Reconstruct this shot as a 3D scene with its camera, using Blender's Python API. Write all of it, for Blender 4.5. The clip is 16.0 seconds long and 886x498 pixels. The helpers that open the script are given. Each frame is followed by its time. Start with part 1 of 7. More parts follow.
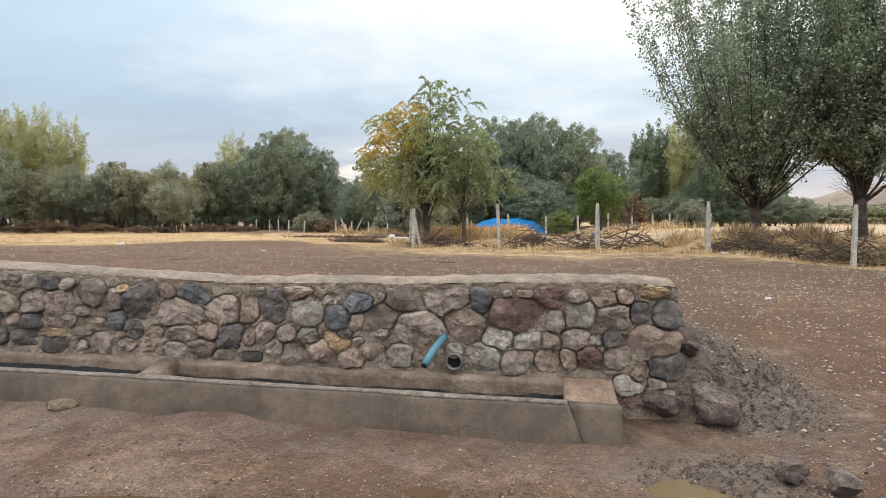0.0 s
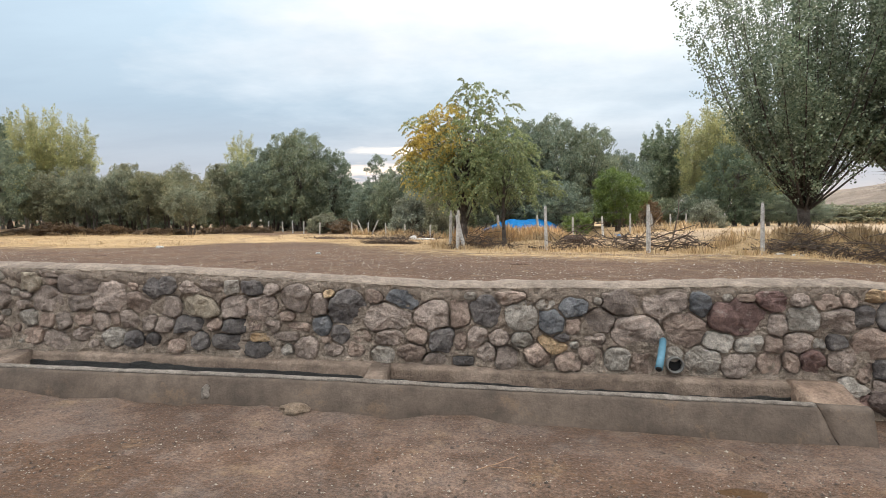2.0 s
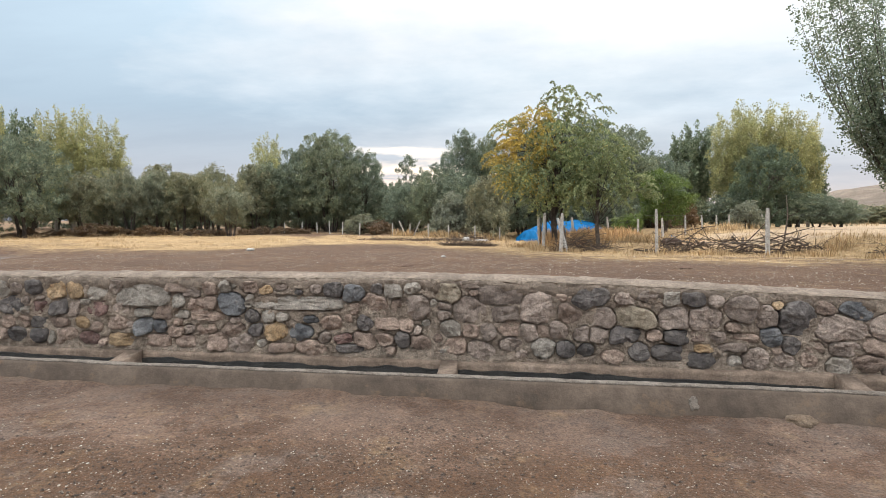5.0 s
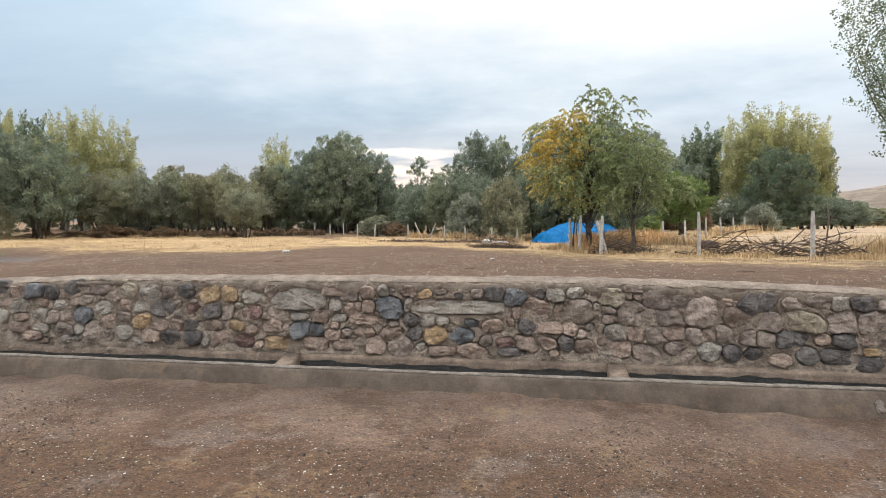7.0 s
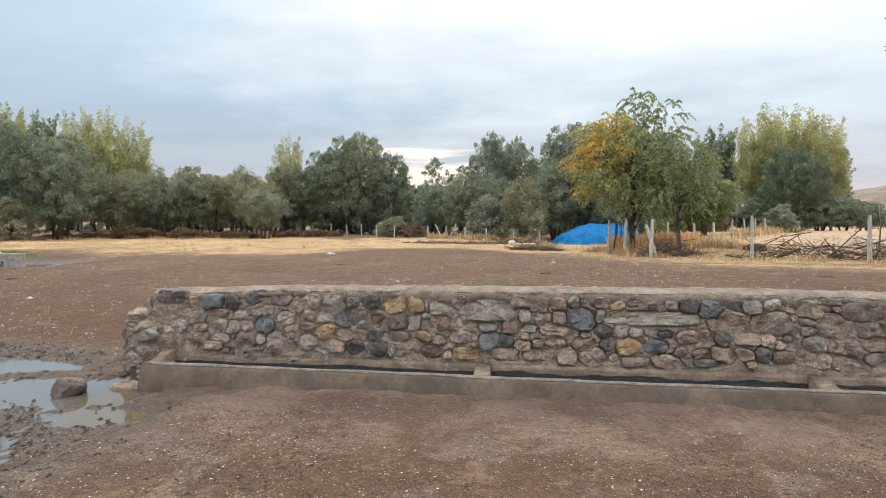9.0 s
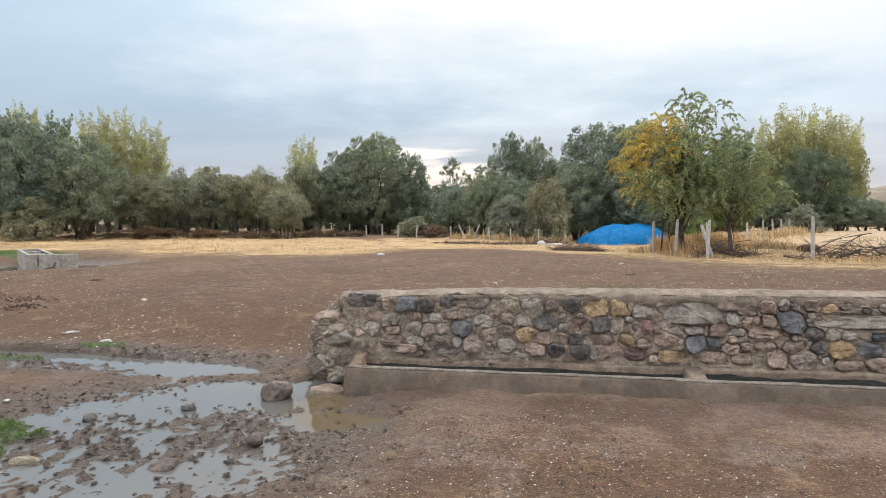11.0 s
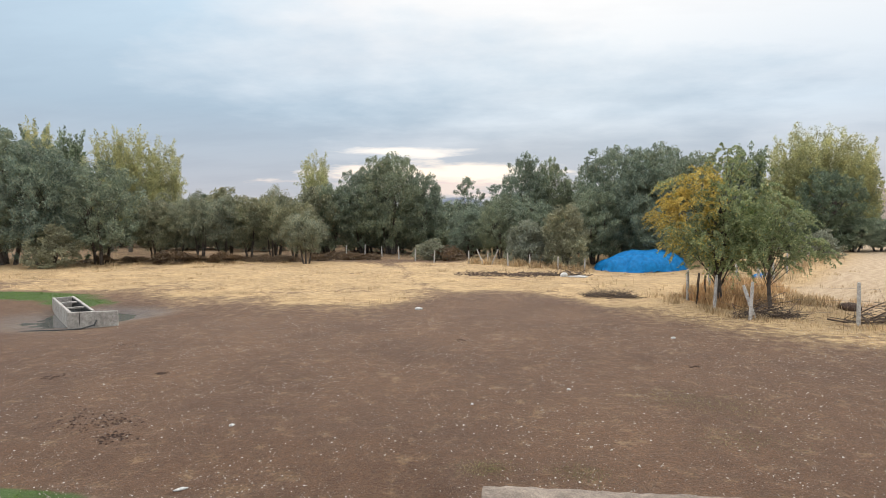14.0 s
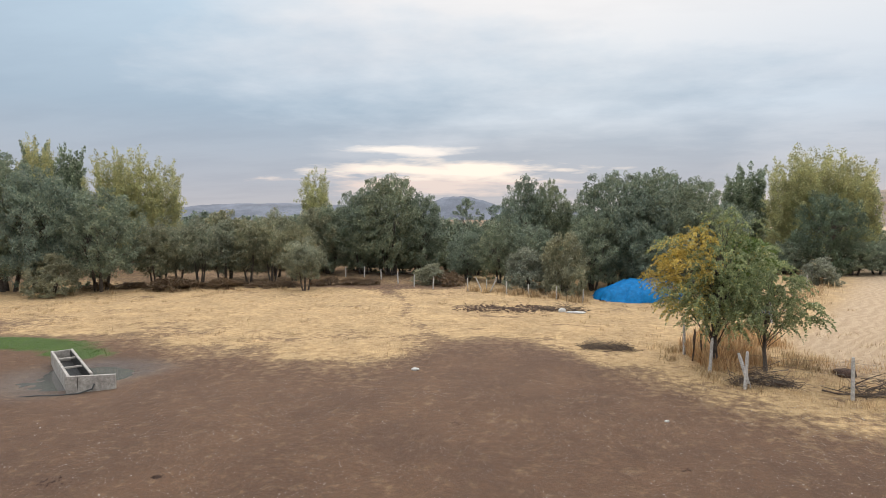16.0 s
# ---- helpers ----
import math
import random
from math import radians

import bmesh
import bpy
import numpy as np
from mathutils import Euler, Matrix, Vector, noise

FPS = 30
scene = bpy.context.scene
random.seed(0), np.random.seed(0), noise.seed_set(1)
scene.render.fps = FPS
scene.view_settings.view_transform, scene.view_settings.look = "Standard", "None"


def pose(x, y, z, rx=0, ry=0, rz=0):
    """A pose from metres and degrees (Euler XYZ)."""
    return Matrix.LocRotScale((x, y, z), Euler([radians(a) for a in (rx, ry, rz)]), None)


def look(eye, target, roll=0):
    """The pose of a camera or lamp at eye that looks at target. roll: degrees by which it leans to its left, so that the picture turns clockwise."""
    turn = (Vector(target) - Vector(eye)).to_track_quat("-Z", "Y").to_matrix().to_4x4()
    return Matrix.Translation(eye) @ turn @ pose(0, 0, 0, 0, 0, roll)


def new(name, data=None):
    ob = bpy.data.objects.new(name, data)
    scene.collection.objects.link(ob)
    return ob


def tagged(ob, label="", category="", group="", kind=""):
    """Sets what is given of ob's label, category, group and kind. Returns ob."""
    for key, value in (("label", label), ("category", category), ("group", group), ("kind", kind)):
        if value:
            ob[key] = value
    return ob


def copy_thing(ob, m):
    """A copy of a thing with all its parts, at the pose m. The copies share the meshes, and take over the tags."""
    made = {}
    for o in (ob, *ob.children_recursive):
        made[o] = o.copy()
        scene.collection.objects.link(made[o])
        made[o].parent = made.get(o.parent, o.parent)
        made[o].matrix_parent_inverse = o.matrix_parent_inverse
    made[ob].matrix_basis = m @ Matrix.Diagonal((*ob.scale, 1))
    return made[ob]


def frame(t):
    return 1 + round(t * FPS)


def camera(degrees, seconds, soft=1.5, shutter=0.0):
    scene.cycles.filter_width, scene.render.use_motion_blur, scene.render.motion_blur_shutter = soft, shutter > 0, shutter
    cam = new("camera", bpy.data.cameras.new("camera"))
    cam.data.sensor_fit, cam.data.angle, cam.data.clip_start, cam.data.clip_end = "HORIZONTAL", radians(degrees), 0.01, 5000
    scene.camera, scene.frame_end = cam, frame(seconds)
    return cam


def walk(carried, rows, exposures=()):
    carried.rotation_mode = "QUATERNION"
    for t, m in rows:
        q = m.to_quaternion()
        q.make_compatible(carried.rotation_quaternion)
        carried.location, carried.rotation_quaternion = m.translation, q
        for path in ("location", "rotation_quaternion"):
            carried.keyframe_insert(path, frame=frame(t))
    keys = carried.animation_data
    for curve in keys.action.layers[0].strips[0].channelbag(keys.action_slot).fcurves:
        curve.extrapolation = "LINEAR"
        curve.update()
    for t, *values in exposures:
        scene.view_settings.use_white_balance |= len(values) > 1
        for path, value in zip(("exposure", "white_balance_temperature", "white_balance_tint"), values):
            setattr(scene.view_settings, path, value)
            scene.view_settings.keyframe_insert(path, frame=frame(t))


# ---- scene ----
cam = camera(74.8, 16.0, soft=0.4)
METRES, EYE, TILT, LEAN, TURN = 20.0, 1.75, -3.2, 0.0, 8.0
ROWS = [
    (0.0, 0.0, 0.0, 0.0, 0.0, 0.0, -0.0),
    (0.5, -0.0133, -0.0015, 0.0, -0.06, 0.03, 0.08),
    (1.0, -0.036, -0.0028, 0.0002, -0.13, 0.04, 0.13),
    (1.5, -0.065, -0.0039, 0.0007, -0.22, 0.05, 0.16),
    (2.0, -0.0996, -0.0042, 0.0025, -0.3, 0.05, 0.2),
    (2.5, -0.139, -0.0043, 0.0044, -0.36, 0.04, 0.2),
    (3.0, -0.1808, -0.0043, 0.0064, -0.4, 0.04, 0.21),
    (3.5, -0.2234, -0.0046, 0.0074, -0.44, 0.02, 0.2),
    (4.0, -0.2645, -0.005, 0.0084, -0.48, 0.03, 0.2),
    (4.5, -0.2962, -0.0053, 0.009, -0.47, 0.02, 0.21),
    (7.0, -0.4113, -0.0095, 0.0117, -0.64, 0.16, 0.12),
    (7.5, -0.4386, -0.0105, 0.0126, -0.7, 0.16, 0.1),
    (8.0, -0.4662, -0.0114, 0.014, -0.73, 0.15, 0.09),
    (8.5, -0.494, -0.0119, 0.0163, -0.76, 0.14, 0.07),
    (9.0, -0.5219, -0.012, 0.0189, -0.77, 0.14, 0.08),
    (11.5, -0.6729, -0.0085, 0.022, -0.8, 0.13, 0.08),
    (12.0, -0.7016, -0.0076, 0.0235, -0.81, 0.13, 0.07),
    (12.5, -0.7232, -0.0068, 0.03, -0.78, 0.11, 0.16),
    (13.0, -0.7292, -0.0069, 0.0661, -0.75, 0.11, 0.1),
    (13.5, -0.7317, -0.0083, 0.1099, -0.74, 0.12, 0.08),
    (14.0, -0.7321, -0.01, 0.1528, -0.7, 0.09, 0.07),
    (14.5, -0.7293, -0.0112, 0.1976, -0.66, 0.07, 0.07),
    (15.0, -0.7263, -0.0129, 0.238, -0.64, 0.04, 0.03),
    (15.5, -0.7236, -0.0138, 0.2738, -0.63, -0.02, 0.01),
    (16.0, -0.7216, -0.0146, 0.3039, -0.61, -0.07, -0.01),
]
walk(cam, [(t, pose(0, 0, EYE, TILT, LEAN, TURN) @ pose(METRES * x, METRES * y, METRES * z, 90 + pitch, roll, yaw)) for t, x, y, z, yaw, pitch, roll in ROWS],
     exposures=[(0.0, 0.06, 6500, 10), (4.5, 0.03, 6500, 10), (9.0, 0.0, 6480, 10), (12.5, -0.03, 6430, 10), (14.0, -0.14, 6430, 10), (16.0, -0.29, 6470, 11.5)])

# ---- light ----
world = bpy.data.worlds.new("overcast_evening")
scene.world = world
world.use_nodes = True
wt = world.node_tree
wt.nodes.clear()


def nd(tree, kind, **values):
    """A node with its properties and inputs set by name."""
    n = tree.nodes.new(kind)
    for key, value in values.items():
        if key == "op":
            n.operation = value
        elif key == "blend":
            n.data_type, n.blend_type = "RGBA", value
        elif key == "clamp":
            n.use_clamp = value
        elif isinstance(value, tuple) and len(value) == 2 and isinstance(value[0], bpy.types.Node):
            tree.links.new(value[0].outputs[value[1]], n.inputs[int(key[1:])])
        else:
            n.inputs[int(key[1:])].default_value = value
    return n


def ramp(tree, source, stops, out=0):
    n = tree.nodes.new("ShaderNodeValToRGB")
    while len(n.color_ramp.elements) < len(stops):
        n.color_ramp.elements.new(0.5)
    for e, (p, c) in zip(n.color_ramp.elements, stops):
        e.position = p
        e.color = (*c, 1) if isinstance(c, tuple) else (c, c, c, 1)
    tree.links.new(source.outputs[out], n.inputs[0])
    return n


def mix(tree, fac, a, b, how="MIX"):
    """Mix of two colours; each argument is a value or a (node, output) pair."""
    n = tree.nodes.new("ShaderNodeMix")
    n.data_type, n.blend_type = "RGBA", how
    for i, v in ((0, fac), (6, a), (7, b)):
        if isinstance(v, tuple) and isinstance(v[0], bpy.types.Node):
            tree.links.new(v[0].outputs[v[1]], n.inputs[i])
        else:
            n.inputs[i].default_value = v if i == 0 or len(v) == 4 else (*v, 1)
    return n


SUN_UP, SUN_SIDE = 20.0, 3.0   # degrees above the horizon, degrees to the right of +y
sky = wt.nodes.new("ShaderNodeTexSky")
sky.sky_type, sky.sun_disc = "NISHITA", False
sky.sun_elevation, sky.sun_rotation = radians(SUN_UP), radians(SUN_SIDE)
sky.dust_density, sky.air_density = 3.0, 1.2
coord = wt.nodes.new("ShaderNodeTexCoord")
axes = nd(wt, "ShaderNodeSeparateXYZ", i0=(coord, 0))
# flatten the direction on to a cloud layer: x / (z + k), y / (z + k)
rise = nd(wt, "ShaderNodeMath", op="ADD", i0=(axes, 2), i1=0.12)
rise = nd(wt, "ShaderNodeMath", op="MAXIMUM", i0=(rise, 0), i1=0.05)
cu = nd(wt, "ShaderNodeMath", op="DIVIDE", i0=(axes, 0), i1=(rise, 0))
cv = nd(wt, "ShaderNodeMath", op="DIVIDE", i0=(axes, 1), i1=(rise, 0))
layer = nd(wt, "ShaderNodeCombineXYZ", i0=(cu, 0), i1=(cv, 0))
stretch = nd(wt, "ShaderNodeMapping", i0=(layer, 0), i1=(3.1, 1.7, 0.0), i3=(0.8, 0.8, 1.0))
big = nd(wt, "ShaderNodeTexNoise", i0=(stretch, 0), i2=0.62, i3=8.0, i4=0.57)
lean_x = nd(wt, "ShaderNodeMath", op="MULTIPLY_ADD", i0=(axes, 0), i1=0.30, i2=(big, 0))
lean_z = nd(wt, "ShaderNodeMath", op="MULTIPLY_ADD", i0=(axes, 2), i1=0.75, i2=(lean_x, 0))
cover = ramp(wt, lean_z, [(0.54, 0.0), (0.73, 1.0)])
up = ramp(wt, axes, [(0.0, (0.65, 0.63, 0.65)), (0.06, (0.56, 0.60, 0.67)), (0.17, (0.49, 0.62, 0.745)), (0.34, (0.67, 0.84, 0.98)), (0.46, (1.05, 1.14, 1.24)), (0.85, (2.5, 2.62, 2.75))], 2)
bright = ramp(wt, axes, [(0.0, (0.76, 0.68, 0.66)), (0.07, (0.68, 0.70, 0.75)), (0.17, (0.76, 0.87, 0.97)), (0.34, (1.04, 1.05, 1.06)), (0.46, (1.3, 1.33, 1.36)), (0.85, (2.8, 2.82, 2.85))], 2)
clouds = mix(wt, (cover, 0), (up, 0), (bright, 0))
# thin streaks of darker cloud across the layer
streak = nd(wt, "ShaderNodeMapping", i0=(layer, 0), i1=(0.7, 2.3, 0.0), i2=(0.0, 0.0, 0.12), i3=(0.8, 1.7, 1.0))
streak = ramp(wt, nd(wt, "ShaderNodeTexNoise", i0=(streak, 0), i2=0.9, i3=9.0, i4=0.62), [(0.36, (0.90, 0.91, 0.93)), (0.56, (1.06, 1.06, 1.055))])
clouds = mix(wt, 0.45, (clouds, 2), (streak, 0), "MULTIPLY")
# the gap under the cloud edge where the low sun glows
ragged = nd(wt, "ShaderNodeMapping", i0=(coord, 0), i3=(9.0, 9.0, 60.0))
ragged = nd(wt, "ShaderNodeTexNoise", i0=(ragged, 0), i2=1.0, i3=4.0, i4=0.6)
for side, high, length, thick, tone in ((-8.6, 3.2, 14.0, 1.6, (1.0, 0.86, 0.79)), (-7.4, 4.45, 16.0, 1.25, (1.32, 1.16, 1.0)), (-10.6, 6.35, 6.5, 0.62, (1.22, 1.14, 1.05))):
    glow_way = Vector((math.sin(radians(side)), math.cos(radians(side)), math.tan(radians(high)))).normalized()
    away = nd(wt, "ShaderNodeVectorMath", op="SUBTRACT", i0=(coord, 0), i1=tuple(glow_way))
    flat = nd(wt, "ShaderNodeVectorMath", op="MULTIPLY", i0=(away, 0), i1=(57.3 / length, 57.3 / length, 57.3 / thick))
    far = nd(wt, "ShaderNodeVectorMath", op="LENGTH", i0=(flat, 0))
    worn = nd(wt, "ShaderNodeMath", op="MULTIPLY_ADD", i0=(ragged, 0), i1=2.2, i2=(far, 1))
    gap = ramp(wt, nd(wt, "ShaderNodeMath", op="MULTIPLY", i0=(worn, 0), i1=0.4), [(0.55, 1.0), (0.82, 0.0)])
    clouds = mix(wt, (gap, 0), (clouds, 2), tone)
blue = mix(wt, 1.0, (sky, 0), (0.10, 0.10, 0.10), "MULTIPLY")
whole = mix(wt, 0.985, (blue, 2), (clouds, 2))
sky_out = nd(wt, "ShaderNodeBackground", i0=(whole, 2), i1=1.0)
wt.links.new(sky_out.outputs[0], wt.nodes.new("ShaderNodeOutputWorld").inputs[0])

sun = new("sun", bpy.data.lights.new("sun", "SUN"))
sun.data.energy, sun.data.angle, sun.data.color = 1.0, radians(25), (1.0, 0.93, 0.84)
sun.matrix_world = look((0, 0, 60), (-60 * math.sin(radians(SUN_SIDE)), -60 * math.cos(radians(SUN_SIDE)), 60 - 60 * math.tan(radians(SUN_UP + 22))))


# ---- materials ----
def material(name, rough=0.85):
    m = bpy.data.materials.new(name)
    m.use_nodes = True
    t = m.node_tree
    b = t.nodes["Principled BSDF"]
    b.inputs["Roughness"].default_value = rough
    return m, t, b


def place(t):
    return t.nodes.new("ShaderNodeTexCoord"), 3


def world_place(t):
    return t.nodes.new("ShaderNodeNewGeometry"), 0


def grain(t, at, scale, detail=4.0, rough=0.6):
    return nd(t, "ShaderNodeTexNoise", i0=at, i2=scale, i3=detail, i4=rough)


def bump(t, b, height, strength, distance, out=0):
    n = nd(t, "ShaderNodeBump", i0=strength, i1=distance)
    t.links.new(height.outputs[out], n.inputs["Height"])
    t.links.new(n.outputs[0], b.inputs["Normal"])
    return n


def paint(t, b, node, out=2):
    t.links.new(node.outputs[out], b.inputs["Base Color"])


def rocky(name, dark, light, stain, rough=0.85, scale=9.0, relief=0.012, per_thing=0.0, blotch=0.5, speckle=0.25, cracks=0.4):
    """Stone, mortar or concrete: two tones at two scales, stains, dark cracks and relief."""
    m, t, b = material(name, rough)
    at = world_place(t)
    big, mid, small = grain(t, at, scale * 0.7, 5.0), grain(t, at, scale * 2.2, 6.0, 0.7), grain(t, at, max(50.0, scale * 9.0), 3.0, 0.6)
    two = mix(t, (ramp(t, big, [(0.38, 0.0), (0.62, 1.0)]), 0), dark, light)
    fine = mix(t, blotch, (two, 2), (ramp(t, mid, [(0.36, 0.4), (0.62, 1.25)]), 0), "MULTIPLY")
    fine = mix(t, speckle, (fine, 2), (ramp(t, small, [(0.40, 0.45), (0.58, 1.35)]), 0), "MULTIPLY")
    spots = ramp(t, grain(t, at, scale * 1.3, 6.0, 0.75), [(0.57, 0.0), (0.66, 0.6)])
    c = mix(t, (spots, 0), (fine, 2), stain)
    # thin dark cracks where a noise crosses its middle
    vein = ramp(t, grain(t, at, scale * 0.9, 7.0, 0.72), [(0.488, 1.0), (0.5, 0.30), (0.512, 1.0)])
    c = mix(t, cracks, (c, 2), (vein, 0), "MULTIPLY")
    if per_thing:
        info = t.nodes.new("ShaderNodeObjectInfo")
        tone = nd(t, "ShaderNodeMapRange", i0=(info, 5), i3=1.0 - per_thing, i4=1.0 + per_thing)
        c = mix(t, 1.0, (c, 2), (tone, 0), "MULTIPLY")
    paint(t, b, c)
    total = nd(t, "ShaderNodeMath", op="MULTIPLY_ADD", i0=(mid, 0), i1=2.5, i2=(small, 0))
    total = nd(t, "ShaderNodeMath", op="MULTIPLY_ADD", i0=(vein, 0), i1=cracks, i2=(total, 0))
    bump(t, b, total, 1.0, relief * 2.0)
    return m


STONE = {
    "grey": rocky("grey_stone", (0.315, 0.250, 0.208), (0.545, 0.440, 0.370), (0.614, 0.491, 0.395), per_thing=0.30),
    "dark": rocky("dark_basalt", (0.120, 0.107, 0.102), (0.245, 0.218, 0.200), (0.344, 0.300, 0.261), per_thing=0.25),
    "brown": rocky("brown_stone", (0.335, 0.245, 0.195), (0.570, 0.432, 0.345), (0.614, 0.476, 0.374), per_thing=0.25),
    "red": rocky("dark_red_stone", (0.218, 0.129, 0.111), (0.359, 0.228, 0.194), (0.509, 0.427, 0.374), per_thing=0.15),
    "tan": rocky("ochre_stone", (0.480, 0.325, 0.180), (0.660, 0.475, 0.290), (0.320, 0.240, 0.165), per_thing=0.2),
    "cream": rocky("cream_stone", (0.400, 0.330, 0.240), (0.560, 0.475, 0.365), (0.320, 0.260, 0.195), per_thing=0.1),
    "pale": rocky("pale_stone", (0.411, 0.361, 0.303), (0.596, 0.538, 0.464), (0.318, 0.265, 0.225), per_thing=0.18),
    "blue": rocky("blue_grey_stone", (0.150, 0.155, 0.165), (0.280, 0.282, 0.285), (0.386, 0.345, 0.304), per_thing=0.15),
}
MORTAR = rocky("mortar", (0.430, 0.338, 0.262), (0.640, 0.520, 0.412), (0.330, 0.252, 0.192), 0.95, 7.0, 0.03)
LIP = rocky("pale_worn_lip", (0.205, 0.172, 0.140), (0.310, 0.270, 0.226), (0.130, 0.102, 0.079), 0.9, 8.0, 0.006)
WET_STONE = rocky("wet_brown_stone", (0.106, 0.083, 0.068), (0.200, 0.156, 0.125), (0.275, 0.225, 0.188), 0.6, 9.0, 0.006)
PALE_TWIG = rocky("dry_twig", (0.34, 0.20, 0.12), (0.50, 0.32, 0.20), (0.40, 0.25, 0.15), 0.9, 30.0, 0.002)
LUMP = rocky("crumbled_mortar", (0.25, 0.175, 0.115), (0.38, 0.285, 0.20), (0.20, 0.14, 0.09), 0.95, 12.0, 0.012)
FALLEN = rocky("fallen_stone", (0.133, 0.096, 0.082), (0.249, 0.189, 0.162), (0.310, 0.249, 0.211), 0.85, 7.0, 0.014)
GRIT = rocky("pale_grit", (0.26, 0.215, 0.165), (0.50, 0.44, 0.36), (0.62, 0.58, 0.50), 0.85, 40.0, 0.002)
CHIP = rocky("white_chips", (0.50, 0.47, 0.41), (0.72, 0.69, 0.63), (0.40, 0.36, 0.30), 0.8, 30.0, 0.002)
CAP = rocky("cap_render", (0.232, 0.184, 0.143), (0.318, 0.256, 0.201), (0.180, 0.140, 0.106), 0.95, 4.0, 0.009, speckle=0.3, cracks=0.3)
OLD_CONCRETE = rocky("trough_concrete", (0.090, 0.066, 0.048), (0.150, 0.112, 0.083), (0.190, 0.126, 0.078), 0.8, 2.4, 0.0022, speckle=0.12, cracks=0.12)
LEDGE = rocky("trough_ledge", (0.168, 0.122, 0.090), (0.285, 0.215, 0.162), (0.365, 0.286, 0.222), 0.9, 4.0, 0.006, speckle=0.2, cracks=0.1)
DARK_STAIN = rocky("rust_stain", (0.07, 0.06, 0.05), (0.11, 0.10, 0.085), (0.15, 0.13, 0.11), 0.85, 8.0, 0.002)
BLOCK = rocky("trough_block", (0.262, 0.178, 0.125), (0.395, 0.280, 0.202), (0.190, 0.135, 0.098), 0.9, 5.0, 0.010, speckle=0.2, cracks=0.25)
# near-black coat for the inner faces and floors of the troughs
NEAR_BLACK = rocky("near_black_coat", (0.008, 0.008, 0.007), (0.02, 0.019, 0.015), (0.06, 0.05, 0.04), 0.5, 5.0, 0.012)
PALE_CONCRETE = rocky("pale_concrete", (0.335, 0.305, 0.268), (0.430, 0.398, 0.356), (0.216, 0.202, 0.180), 0.9, 3.0, 0.008, speckle=0.2, cracks=0.1)
POST = rocky("post_concrete", (0.42, 0.40, 0.37), (0.58, 0.56, 0.53), (0.30, 0.28, 0.26), 0.9, 8.0, 0.006, 0.15)
BARK = rocky("bark", (0.069, 0.056, 0.048), (0.144, 0.119, 0.100), (0.200, 0.175, 0.150), 0.95, 6.0, 0.02)
PALE_BARK = rocky("pale_bark", (0.154, 0.140, 0.119), (0.238, 0.217, 0.189), (0.084, 0.070, 0.059), 0.95, 4.0, 0.01)
DEADWOOD = rocky("dead_branches", (0.080, 0.056, 0.042), (0.170, 0.128, 0.097), (0.270, 0.212, 0.168), 0.95, 6.0, 0.006)
DUNG = rocky("dry_dung", (0.055, 0.03, 0.02), (0.10, 0.055, 0.034), (0.13, 0.08, 0.052), 0.95, 14.0, 0.01)
CLOD = rocky("mud_clod", (0.100, 0.072, 0.054), (0.19, 0.142, 0.108), (0.24, 0.195, 0.155), 0.8, 12.0, 0.02, 0.2)


def leafy(name, colours, shine=0.55, see_through=0.3, own=0.45, olive=(1.35, 1.12, 0.72)):
    """Leaves: each one takes a tone of its own; some light passes through."""
    m, t, b = material(name, shine)
    g = t.nodes.new("ShaderNodeNewGeometry")
    n = len(colours)
    tones = ramp(t, g, [(i / (n - 1), c) for i, c in enumerate(colours)], 8)
    patch = ramp(t, grain(t, (g, 0), 0.55, 3.0), [(0.32, 0.62), (0.68, 1.22)])
    c = mix(t, 1.0, (tones, 0), (patch, 0), "MULTIPLY")
    info = t.nodes.new("ShaderNodeObjectInfo")
    turned = mix(t, 1.0, (c, 2), olive, "MULTIPLY")
    much = nd(t, "ShaderNodeMath", op="MULTIPLY", i0=(info, 5), i1=own)
    much = nd(t, "ShaderNodeMath", op="MULTIPLY_ADD", i0=(ramp(t, grain(t, (g, 0), 0.3, 2.0), [(0.4, 0.0), (0.65, 1.0)]), 0), i1=0.4 * own, i2=(much, 0))
    c = mix(t, (much, 0), (c, 2), (turned, 2))
    paint(t, b, c)
    through_leaf = t.nodes.new("ShaderNodeBsdfTranslucent")
    t.links.new(c.outputs[2], through_leaf.inputs[0])
    both = nd(t, "ShaderNodeMixShader", i0=see_through, i1=(b, 0), i2=(through_leaf, 0))
    t.links.new(both.outputs[0], t.nodes["Material Output"].inputs[0])
    return m


# willow tones carry painted distance haze: lifted and turned towards blue
WILLOW = leafy("willow_leaves", [(0.114, 0.158, 0.121), (0.175, 0.233, 0.18), (0.232, 0.295, 0.224), (0.332, 0.352, 0.254)], 0.55, 0.3, 0.45)
OLEASTER = leafy("oleaster_leaves", [(0.132, 0.163, 0.116), (0.203, 0.237, 0.17), (0.27, 0.292, 0.208), (0.353, 0.326, 0.219)], 0.55, 0.3, 0.45)
POPLAR = leafy("poplar_leaves", [(0.110, 0.160, 0.106), (0.175, 0.236, 0.148), (0.265, 0.320, 0.210), (0.43, 0.48, 0.355)], 0.4, 0.3, 0.15)
YELLOW = leafy("yellowing_poplar_leaves", [(0.275, 0.315, 0.155), (0.43, 0.44, 0.205), (0.60, 0.545, 0.25), (0.375, 0.41, 0.235)], 0.55, 0.4, 0.08)
ELM = leafy("dark_elm_leaves", [(0.085, 0.128, 0.090), (0.122, 0.176, 0.120), (0.178, 0.232, 0.150)])
